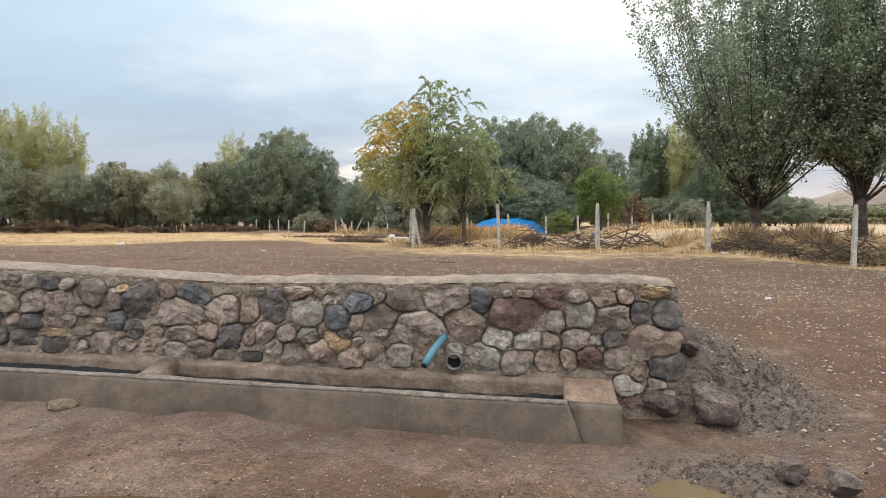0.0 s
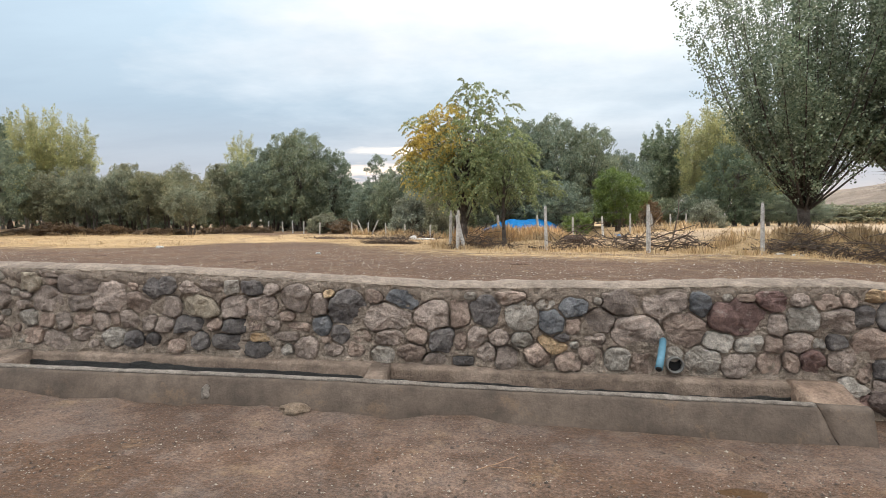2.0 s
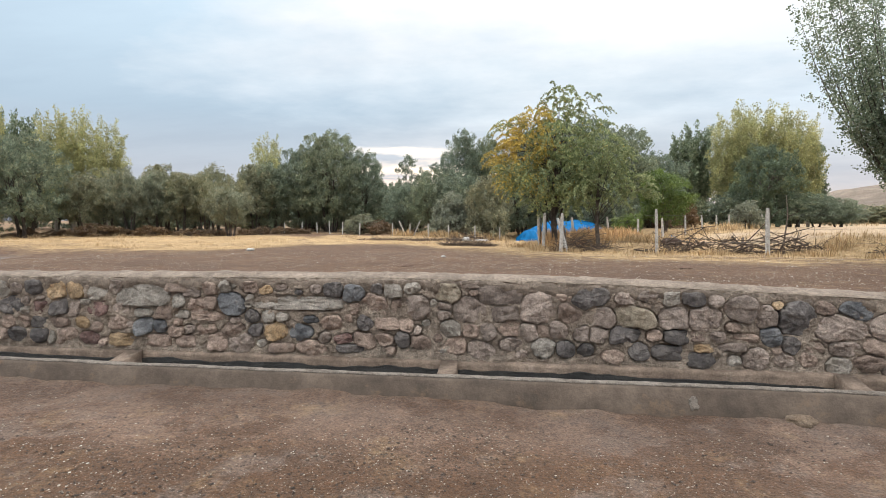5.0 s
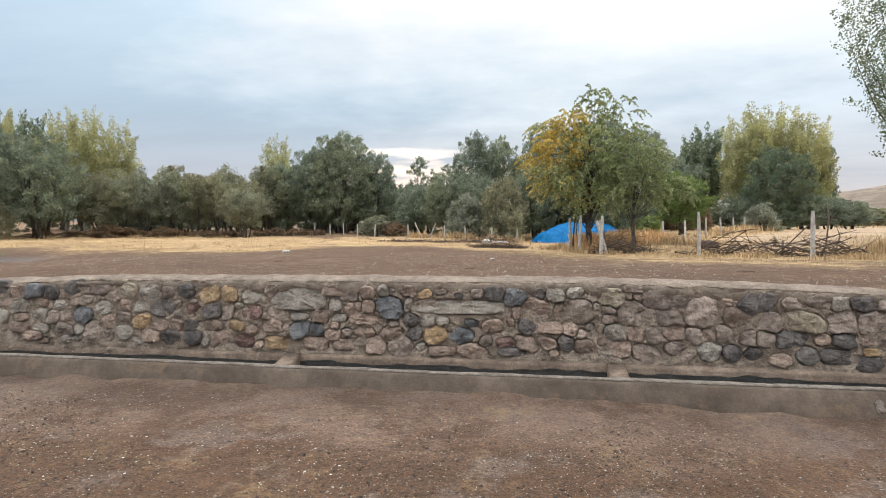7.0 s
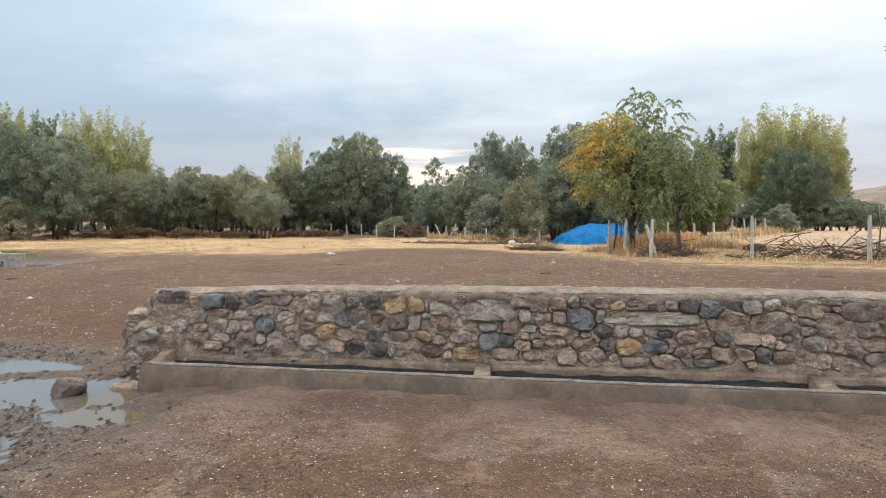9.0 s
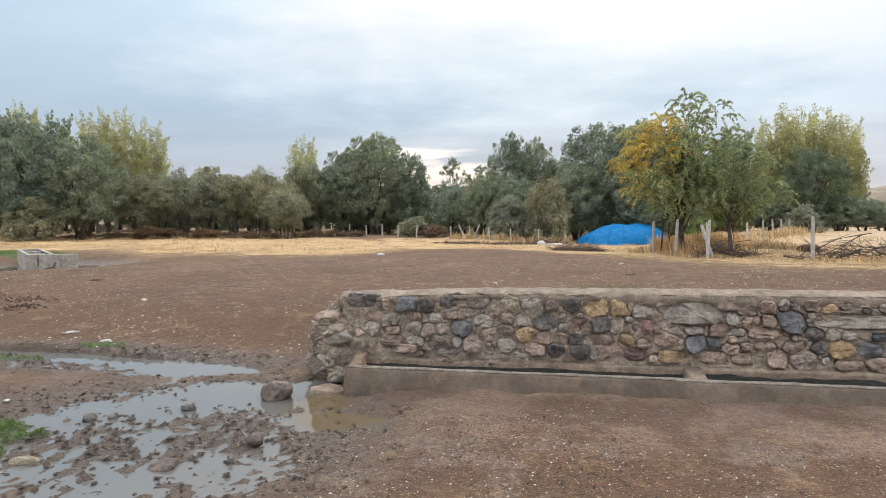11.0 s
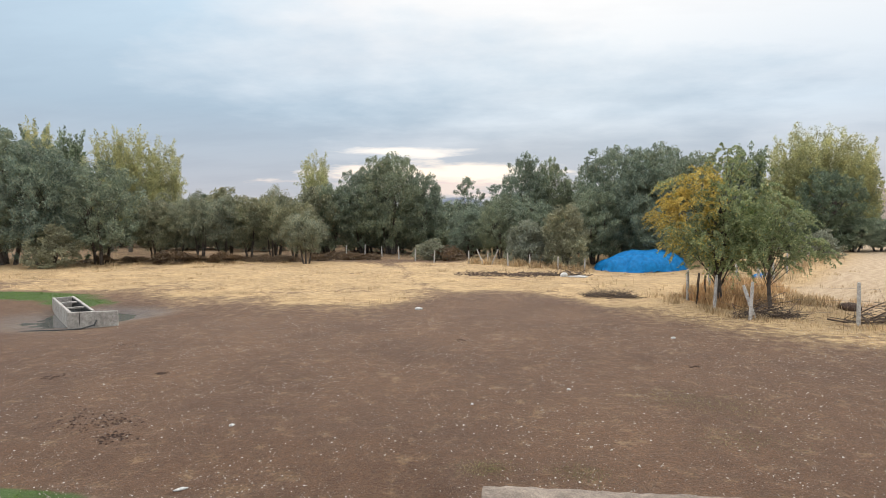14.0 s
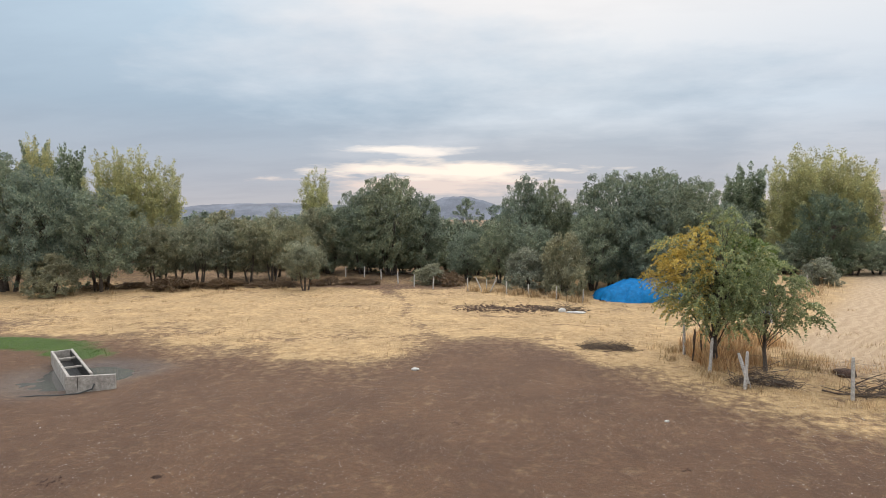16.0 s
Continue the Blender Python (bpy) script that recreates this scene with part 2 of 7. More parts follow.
FRESH = leafy("fresh_green_leaves", [(0.075, 0.12, 0.03), (0.12, 0.19, 0.05), (0.18, 0.25, 0.075)])
LOCUST_G = leafy("locust_green_leaflets", [(0.170, 0.225, 0.110), (0.300, 0.360, 0.178), (0.470, 0.490, 0.240)], 0.5, 0.42, 0.1)
LOCUST_Y = leafy("locust_yellow_leaflets", [(0.42, 0.32, 0.075), (0.64, 0.49, 0.12), (0.80, 0.62, 0.18)], 0.5, 0.42, 0.1)
SILVER = leafy("silver_shrub_leaves", [(0.165, 0.186, 0.138), (0.247, 0.269, 0.206), (0.316, 0.33, 0.247)])
RUST = leafy("rusty_shrub_leaves", [(0.10, 0.065, 0.04), (0.17, 0.11, 0.065), (0.20, 0.15, 0.09)])
STRAW = leafy("dry_grass_blades", [(0.336, 0.228, 0.12), (0.54, 0.39, 0.216), (0.672, 0.516, 0.312)], 0.8, 0.2, 0.0)
WEED = leafy("sparse_weed_blades", [(0.10, 0.105, 0.035), (0.20, 0.18, 0.07), (0.34, 0.28, 0.13)], 0.7, 0.2, 0.0)
WITHERED = leafy("withered_weed_stalks", [(0.40, 0.24, 0.11), (0.58, 0.38, 0.19), (0.72, 0.51, 0.28)], 0.8, 0.2, 0.0)
TURF = leafy("turf_blades", [(0.056, 0.094, 0.013), (0.094, 0.166, 0.022), (0.133, 0.211, 0.033)], 0.6, 0.3, 0.0)


def dirt_material():
    m, t, b = material("earth", 0.95)
    at = world_place(t)
    mask = {}
    for key in ("straw", "wet", "moss", "churned", "dust", "stubble", "yard"):
        a = t.nodes.new("ShaderNodeAttribute")
        a.attribute_name = key
        mask[key] = a
    n1, n2, n3, n4 = grain(t, at, 0.35, 5.0), grain(t, at, 2.4, 5.0), grain(t, at, 14.0, 5.0, 0.7), grain(t, at, 42.0, 3.0, 0.7)
    soil = mix(t, (ramp(t, n1, [(0.36, 0.0), (0.66, 1.0)]), 0), (0.103, 0.049, 0.020), (0.156, 0.081, 0.036))
    pale = ramp(t, n2, [(0.46, 0.0), (0.78, 0.32)])
    soil = mix(t, (pale, 0), (soil, 2), (0.205, 0.128, 0.072))
    dusty = mix(t, (ramp(t, grain(t, at, 1.1, 6.0, 0.65), [(0.32, 0.2), (0.52, 0.97)]), 0), (soil, 2), (0.262, 0.176, 0.121))
    soil = mix(t, (mask["dust"], 2), (soil, 2), (dusty, 2))
    # trodden patches: rusty where the crust is broken, pale where it is polished
    broken = ramp(t, grain(t, at, 0.9, 7.0, 0.66), [(0.48, 0.0), (0.56, 0.9)])
    broken = nd(t, "ShaderNodeMath", op="MULTIPLY", i0=(broken, 0), i1=(mask["yard"], 2))
    soil = mix(t, (broken, 0), (soil, 2), (0.124, 0.064, 0.031))
    polished = ramp(t, grain(t, at, 1.5, 7.0, 0.7), [(0.53, 0.0), (0.61, 0.8)])
    polished = nd(t, "ShaderNodeMath", op="MULTIPLY", i0=(polished, 0), i1=(mask["yard"], 2))
    soil = mix(t, (polished, 0), (soil, 2), (0.224, 0.166, 0.126))
    soil = mix(t, 0.55, (soil, 2), (ramp(t, grain(t, at, 4.5, 6.0, 0.7), [(0.36, 0.72), (0.62, 1.18)]), 0), "MULTIPLY")
    soil = mix(t, 0.8, (soil, 2), (ramp(t, n3, [(0.36, 0.68), (0.62, 1.15)]), 0), "MULTIPLY")
    soil = mix(t, 0.36, (soil, 2), (ramp(t, n4, [(0.42, 0.2), (0.60, 1.7)]), 0), "MULTIPLY")
    # pale grit as small cells
    cells = nd(t, "ShaderNodeTexVoronoi", i0=at, i2=15.0)
    grit = ramp(t, cells, [(0.10, 1.0), (0.16, 0.0)])
    some = ramp(t, grain(t, at, 17.0, 1.0), [(0.54, 0.0), (0.60, 0.9)])
    gritty = nd(t, "ShaderNodeMath", op="MULTIPLY", i0=(grit, 0), i1=(some, 0))
    soil = mix(t, (gritty, 0), (soil, 2), (0.40, 0.36, 0.31))
    tiny = nd(t, "ShaderNodeTexVoronoi", i0=at, i2=34.0)
    crumbs = ramp(t, tiny, [(0.24, 1.0), (0.36, 0.0)])
    shade = ramp(t, tiny, [(0.0, (0.055, 0.034, 0.022)), (0.45, (0.15, 0.095, 0.062)), (0.8, (0.26, 0.185, 0.13)), (1.0, (0.46, 0.38, 0.29))], 1)
    few = ramp(t, grain(t, at, 9.0, 2.0), [(0.36, 0.15), (0.58, 0.9)])
    crumbs = nd(t, "ShaderNodeMath", op="MULTIPLY", i0=(crumbs, 0), i1=(few, 0))
    soil = mix(t, (crumbs, 0), (soil, 2), (shade, 0))
    soil = mix(t, 1.0, (soil, 2), (0.775, 0.735, 0.740), "MULTIPLY")
    churn = nd(t, "ShaderNodeMath", op="MULTIPLY", i0=(mask["churned"], 2), i1=0.6)
    soil = mix(t, (churn, 0), (soil, 2), (0.140, 0.116, 0.093))
    hay_tone = mix(t, (ramp(t, n2, [(0.3, 0.0), (0.7, 1.0)]), 0), (0.32, 0.198, 0.088), (0.61, 0.425, 0.210))
    hay_tone = mix(t, 0.8, (hay_tone, 2), (ramp(t, n1, [(0.36, 0.78), (0.64, 1.12)]), 0), "MULTIPLY")
    blades = nd(t, "ShaderNodeMapping", i0=at, i3=(9.0, 30.0, 9.0))
    hay_tone = mix(t, 0.7, (hay_tone, 2), (ramp(t, grain(t, (blades, 0), 1.0, 4.0), [(0.3, 0.5), (0.7, 1.1)]), 0), "MULTIPLY")
    ragged = nd(t, "ShaderNodeMath", op="ADD", i0=(mask["straw"], 2), i1=-0.5)
    ragged = nd(t, "ShaderNodeMath", op="MULTIPLY_ADD", i0=(n2, 0), i1=1.1, i2=(ragged, 0))
    ragged = nd(t, "ShaderNodeMath", op="MULTIPLY_ADD", i0=(n3, 0), i1=0.6, i2=(ragged, 0))
    strawy = ramp(t, ragged, [(0.42, 0.0), (0.74, 0.30), (1.28, 1.0)])
    # rows of stubble on the cut field
    bend = nd(t, "ShaderNodeMapping", i0=at, i2=(0.0, 0.0, 0.62))
    rows = nd(t, "ShaderNodeTexWave", i0=(bend, 0), i1=0.5, i2=15.0, i3=6.0, i4=0.6)
    cut = mix(t, (ramp(t, rows, [(0.25, 0.0), (0.75, 1.0)], 1), 0), (0.395, 0.283, 0.175), (0.455, 0.335, 0.212))
    cut = mix(t, 0.8, (cut, 2), (ramp(t, n3, [(0.3, 0.6), (0.66, 1.2)]), 0), "MULTIPLY")
    hay_tone = mix(t, (mask["stubble"], 2), (hay_tone, 2), (cut, 2))
    c = mix(t, (strawy, 0), (soil, 2), (hay_tone, 2))
    mossy = nd(t, "ShaderNodeMath", op="MULTIPLY", i0=(mask["moss"], 2), i1=(ramp(t, grain(t, at, 1.6, 6.0, 0.7), [(0.26, 0.6), (0.44, 1.0)]), 0))
    c = mix(t, (mossy, 0), (c, 2), (0.045, 0.092, 0.014))
    damp = mix(t, 1.0, (c, 2), (0.55, 0.55, 0.58), "MULTIPLY")
    c = mix(t, (mask["wet"], 2), (c, 2), (damp, 2))
    paint(t, b, c)
    # dry dust scatters light at a shallow angle
    b.inputs["Sheen Weight"].default_value = 0.05
    b.inputs["Sheen Roughness"].default_value = 0.6
    b.inputs["Sheen Tint"].default_value = (0.9, 0.7, 0.52, 1)
    gloss = nd(t, "ShaderNodeMapRange", i0=(mask["wet"], 2), i3=0.95, i4=0.38)
    t.links.new(gloss.outputs[0], b.inputs["Roughness"])
    h = nd(t, "ShaderNodeMath", op="MULTIPLY_ADD", i0=(n3, 0), i1=1.6, i2=(n4, 0))
    bump(t, b, h, 1.0, 0.032)
    return m


EARTH = dirt_material()


def water_material(name, colour, silt=None, where=(0, 0, 0), reach=1.0):
    """Still muddy water; round the given place it is coloured by the silt under it."""
    m, t, b = material(name, 0.03)
    at = world_place(t)
    b.inputs["Base Color"].default_value = (*colour, 1)
    if silt:
        away = nd(t, "ShaderNodeVectorMath", op="DISTANCE", i0=at, i1=where)
        waver = nd(t, "ShaderNodeMath", op="MULTIPLY_ADD", i0=(grain(t, at, 2.5, 3.0), 0), i1=0.7, i2=(away, 1))
        much = nd(t, "ShaderNodeMapRange", i0=(waver, 0), i1=reach + 0.45, i2=reach + 0.2)
        paint(t, b, mix(t, (much, 0), colour, silt))
    b.inputs["IOR"].default_value = 1.5
    bump(t, b, grain(t, at, 6.0, 2.0), 0.06, 0.01)
    return m


WATER = water_material("muddy_water", (0.105, 0.103, 0.097), (0.112, 0.084, 0.050), (-14.5, 4.1, 0.1), 0.72)
TAN_WATER = water_material("silty_water", (0.130, 0.096, 0.052))
BROWN_WATER = water_material("rusty_water", (0.080, 0.048, 0.026))


def plastic(name, colour, rough=0.45):
    m, t, b = material(name, rough)
    n = grain(t, place(t), 3.0, 5.0)
    # on the tarpaulin this tone spread paints the light and shade of creases
    paint(t, b, mix(t, (ramp(t, n, [(0.3, 0.0), (0.7, 1.0)]), 0), tuple(0.7 * v for v in colour), tuple(min(1, 1.25 * v) for v in colour)))
    bump(t, b, grain(t, place(t), 22.0, 4.0), 0.35, 0.02)
    return m


TARP = plastic("blue_tarpaulin", (0.0, 0.14, 0.36), 0.7)
TARP.node_tree.nodes["Principled BSDF"].inputs["Specular IOR Level"].default_value = 0.25
HOSE = plastic("blue_hose", (0.075, 0.185, 0.245), 0.6)
GREY_PIPE = plastic("grey_pipe", (0.17, 0.165, 0.15), 0.7)
DARK_HOSE = plastic("dark_hose", (0.05, 0.05, 0.048), 0.7)
WHITE = rocky("white_litter", (0.50, 0.49, 0.46), (0.70, 0.69, 0.66), (0.34, 0.32, 0.29), 0.7, 8.0, 0.004)
# near-black paint that stands in for the shade inside hose and pipe
BLACK = plastic("black_hollow_shade", (0.01, 0.01, 0.01), 0.9)
BOTTLE = plastic("green_plastic", (0.10, 0.30, 0.14), 0.3)
WIRE = plastic("fence_wire", (0.12, 0.12, 0.11), 0.6)


# ---- builders ----
def mesh_of(name, verts, faces, mat, smooth=True):
    me = bpy.data.meshes.new(name)
    me.from_pydata([tuple(v) for v in verts], [], [tuple(f) for f in faces])
    me.materials.append(mat)
    if smooth:
        me.shade_smooth()
    me.update()
    return me


def mesh_from_bm(name, bm, mat, smooth=True):
    me = bpy.data.meshes.new(name)
    bm.to_mesh(me)
    bm.free()
    me.materials.append(mat)
    if smooth:
        me.shade_smooth()
    return me


def part(name, me, parent, label="", at=None):
    ob = new(name, me)
    ob.parent = parent
    if at is not None:
        ob.matrix_basis = at
    if label:
        ob["label"] = label
    return ob


def thing(name, label, category, at=None, group="", kind="", me=None):
    ob = new(name, me)
    if at is not None:
        ob.matrix_basis = at
    return tagged(ob, label, category, group, kind)


def wob(x, y, z=0.0, scale=1.0):
    return noise.noise((x * scale, y * scale, z * scale))


def smooth01(a, b, v):
    u = min(1.0, max(0.0, (v - a) / (b - a)))
    return u * u * (3 - 2 * u)


def tube(verts, faces, path, radii, sides=6):
    """Add a tapered tube along path to the lists."""
    base = len(verts)
    path = [Vector(p) for p in path]
    n = len(path)
    a = None
    for i, p in enumerate(path):
        d = (path[min(i + 1, n - 1)] - path[max(i - 1, 0)]).normalized()
        a = d.orthogonal() if a is None else a - d * a.dot(d)
        a.normalize()
        b = d.cross(a)
        for k in range(sides):
            w = 2 * math.pi * k / sides
            verts.append(p + radii[i] * (math.cos(w) * a + math.sin(w) * b))
    for i in range(n - 1):
        for k in range(sides):
            q = base + i * sides
            faces.append((q + k, q + (k + 1) % sides, q + sides + (k + 1) % sides, q + sides + k))
    faces.append(tuple(base + (n - 1) * sides + k for k in range(sides)))
    faces.append(tuple(base + k for k in reversed(range(sides))))


def rock_mesh(name, mat, size, seed, rough=0.22, detail=3, flat=False):
    bm = bmesh.new()
    bmesh.ops.create_icosphere(bm, subdivisions=detail, radius=1.0)
    r = random.Random(seed)
    cuts = [(Vector((r.gauss(0, 1), r.gauss(0, 1), r.gauss(0, 1))).normalized(), r.uniform(0.45, 0.80) if flat else r.uniform(0.62, 0.9)) for _ in range(9)]
    for v in bm.verts:
        d = v.co.normalized()
        for n, c in cuts:
            over = v.co.dot(n) - c
            if over > 0:
                v.co -= n * over * 0.85
        v.co += d * (rough * 0.5 * noise.noise(d * 1.6 + Vector((seed, 0, 0))) + rough * 0.25 * noise.noise(d * 5 + Vector((0, seed, 0))))
        v.co = Vector((v.co.x * size[0], v.co.y * size[1], v.co.z * size[2]))
    return mesh_from_bm(name, bm, mat, not flat)


# ---- ground ----
FRONT = 0.10


def hollows(x, y):
    """Depth of the water hollows beside the wall's open end, and of the small ones in front."""
    d = 0.0
    for cx, cy, rx, ry, k in ((-15.6, 4.40, 1.25, 0.52, 0.10), (-16.8, 3.85, 1.0, 0.55, 0.075), (-16.1, 2.55, 1.9, 1.0, 0.054), (-14.5, 3.65, 0.70, 0.30, 0.09),
                              (-20.4, 5.93, 1.5, 0.15, 0.22), (-18.4, 5.70, 1.0, 0.16, 0.20), (-17.0, 5.42, 0.7, 0.24, 0.17), (-17.2, 3.35, 0.7, 0.5, 0.085), (-18.3, 2.02, 0.8, 0.15, 0.12), (-15.0, 4.75, 0.5, 0.35, 0.12),
                              (-2.0, 2.95, 0.95, 0.16, 0.09), (-0.58, 3.4, 0.14, 0.07, 0.07), (1.0, 3.62, 0.22, 0.10, 0.08), (-0.25, 3.32, 0.12, 0.05, 0.06), (-35.5, 25.5, 3.2, 1.6, 0.12)):
        e = ((x - cx) / rx) ** 2 + ((y - cy) / ry) ** 2
        if e < 4:
            d = max(d, k * math.exp(-e * e * 0.7))
    return d


def churn_at(x, y):
    """Where hooves have churned wet mud."""
    a = math.exp(-(((x + 16.2) / 2.4) ** 2 + ((y - 3.3) / 2.0) ** 2) ** 2)
    b = math.exp(-(((x + 18.8) / 3.4) ** 2 + ((y - 5.6) / 0.75) ** 2) ** 2)
    c = math.exp(-(((x - 1.95) / 0.75) ** 2 + ((y - 5.6) / 1.1) ** 2) ** 2)
    d = 0.8 * math.exp(-(((x - 1.25) / 0.6) ** 2 + ((y - 3.9) / 0.5) ** 2) ** 2)
    e = 0.7 * math.exp(-(((x + 36.5) / 3.4) ** 2 + ((y - 23.5) / 3.2) ** 2) ** 2)
    return max(a, b, c, d, e)


def ground_z(x, y, fine=True):
    back = 0.56 - 0.012 * max(0.0, min(22.0, -13.0 - x))
    back *= 1 - smooth01(12.0, 54.0, y)
    back -= 0.55 * math.exp(-(((x + 36.0) / 7.0) ** 2 + ((y - 23.0) / 5.0) ** 2))
    back += 0.62 * smooth01(4.5, 7.5, x) * smooth01(20.6, 22.3, y) * (1 - smooth01(60.0, 120.0, y))
    back += 0.33 * smooth01(-4.2, -1.0, x) * (1 - smooth01(4.5, 7.5, x)) * smooth01(24.2, 26.4, y) * (1 - smooth01(34.0, 48.0, y))
    back -= 0.36 * smooth01(6.2, 10.5, x) * smooth01(11.0, 18.0, y) * (1 - smooth01(20.6, 22.3, y))
    back -= 0.50 * math.exp(-(((x + 4.0) / 7.0) ** 2 + ((y - 57.0) / 9.0) ** 2))
    front = FRONT + 0.10 * smooth01(-4.5, -9.0, x) - 0.06 * smooth01(-13.6, -14.8, x) + 0.05 * smooth01(-16.5, -19.0, x) - 0.055 * smooth01(-2.5, 0.2, x) * (1 - smooth01(1.0, 2.4, x)) * smooth01(3.6, 4.2, y)
    if x > 1.3:
        w = min(1.0, (x - 1.3) / 1.2)
        a, b = 5.15 - 0.9 * w, 5.5 + 3.2 * w
    elif x < -15.0:
        w = min(1.0, (-15.0 - x) / 1.2)
        a, b = 5.15 + 0.3 * w, 5.5 + 3.8 * w
    else:
        a, b = 5.15, 5.5
    k = smooth01(a, b, y)
    front -= 0.085 * smooth01(-16.4, -17.2, x) * math.exp(-((y - 5.4) / 0.55) ** 2)
    z = front * (1 - k) + back * k
    z += 0.05 * wob(x, y, 3.0, 0.22) * smooth01(6, 14, y) + 0.10 * wob(x, y, 7.0, 0.10) * smooth01(22, 34, y)
    z += (0.16 * wob(x, y, 11.0, 0.17) + 0.07 * wob(x, y, 13.0, 0.5)) * smooth01(36, 44, y) * (1 - smooth01(66, 80, y)) * smooth01(-12, -24, x)
    if y < 60 and fine:
        z += 0.016 * wob(x, y, 1.0, 1.7) + 0.008 * wob(x, y, 5.0, 6.0)
        c = churn_at(x, y)
        if c > 0.02:
            z += c * (0.03 * wob(x, y, 9.0, 2.6) + 0.045 * wob(x, y, 2.0, 5.5) + 0.065 * wob(x, y, 4.0, 10.0) + 0.045 * wob(x, y, 6.0, 17.0))
            k = math.exp(-(((x + 15.95) / 1.35) ** 2 + ((y - 2.95) / 0.62) ** 2) ** 2)
            z += k * (0.018 + 0.035 * wob(x, y, 3.0, 4.2) + 0.055 * wob(x, y, 8.0, 8.5))
        if -15 < x < 1.2 and 3.9 < y < 4.6:
            z += 0.035 * smooth01(-0.3, -3.0, x) * smooth01(4.0, 4.36 - 0.010 * (x - 0.7), y) * (0.6 + 1.4 * wob(x, y, 2.0, 2.3) + 0.6 * wob(x, y, 7.0, 6.0))
        h = hollows(x, y)
        if h > 0:
            z -= h * (1 - (0.95 if y < 4 else 0.5) * turf_at(x, y))
    if y > 160:
        z -= 0.004 * (y - 160)
    return z


STRAW_X = (-120, -52, -43, -38, -34, -31, -29.5, -26.2, -22.6, -20.2, -18.9, -18.2, -16.5, -13.1, -11.4, -9.9, -8.0, -6.9, -5.1, -2.8, 2.0, 6.0, 10.0, 60.0)
STRAW_Y = (35, 34, 31, 30.7, 28.4, 28.0, 29.4, 27.2, 25.6, 25.6, 27.6, 32.4, 33.2, 32.8, 29.4, 26.2, 23.6, 21.9, 20.9, 19.6, 18.4, 17.2, 16.0, 10.0)


def straw_at(x, y):
    e = float(np.interp(x + 1.2 * wob(x, y, 4.0, 0.35), STRAW_X, STRAW_Y))
    e += 2.0 * wob(x, y * 1.4, 1.0, 0.17) + 1.2 * wob(x, y * 1.6, 6.0, 0.6)
    s = 0.25 * smooth01(-4.5, 0.5, y - e) + 0.75 * smooth01(-1.6, 4.2, y - e)
    # the trodden path with its two ruts, the bare ground under the trees and the burnt strip
    px = float(np.interp(y, (20, 27, 33, 37, 41.7, 46, 53, 61.7, 70), (-18.6, -18.7, -19.2, -20.9, -23.0, -23.4, -25.5, -30.5, -33.0)))
    px += 0.5 * wob(x, y, 8.0, 0.3)
    wide = float(np.interp(y, (24, 32, 36, 60), (2.0, 1.4, 0.7, 0.65)))
    s *= 1 - (0.72 - 0.27 * smooth01(31, 37, y)) * math.exp(-((x - px) / wide) ** 2) * (y > 22)
    s *= 1 - 0.8 * math.exp(-(((x + 30) / 8.0) ** 2 + ((y - 60.5) / 2.2) ** 2) ** 2)
    for cx, cy, rx, ry, k in ((-18.4, 46.8, 1.6, 0.5, 0.8), (-15.0, 47.2, 1.9, 0.7, 0.95), (-16.6, 42.6, 2.2, 0.5, 0.8), (-13.7, 42.6, 1.4, 0.4, 0.75), (-11.3, 39.6, 1.1, 0.5, 0.7), (-9.7, 38.9, 0.9, 0.3, 0.6), (-17.4, 37.0, 1.0, 0.4, 0.8), (-9.2, 31.4, 2.2, 1.2, 0.5)):
        s *= 1 - k * math.exp(-(((x - cx + wob(x, y, 2.0, 0.7)) / rx) ** 2 + ((y - cy + 0.5 * wob(x, y, 5.0, 0.9)) / ry) ** 2))
    s *= 1 - 0.6 * smooth01(57, 62, y) * (x < -20)
    # thin and bare places
    s *= 1 - 0.36 * smooth01(-0.05, 0.5, wob(x, y * 1.9, 3.0, 0.14)) * (1 - smooth01(6, 14, x))
    s *= 1 - 0.30 * smooth01(-0.05, 0.5, wob(x, y * 1.9, 9.0, 0.45))
    return s


def stubble_at(x, y):
    """The cut field on the far side of the fence."""
    return smooth01(0.0, 3.0, x - float(np.interp(y, (24, 33, 46, 68, 160), (-2.2, -0.5, 8.5, 22.0, 60.0)))) * smooth01(24.5, 27.0, y)


def axis(stops):
    """Grid lines: (start, end, step) runs joined together."""
    out = []
    for a, b, s in stops:
        n = max(1, round((b - a) / s))
        out += [a + (b - a) * i / n for i in range(n)]
    out.append(stops[-1][1])
    return out


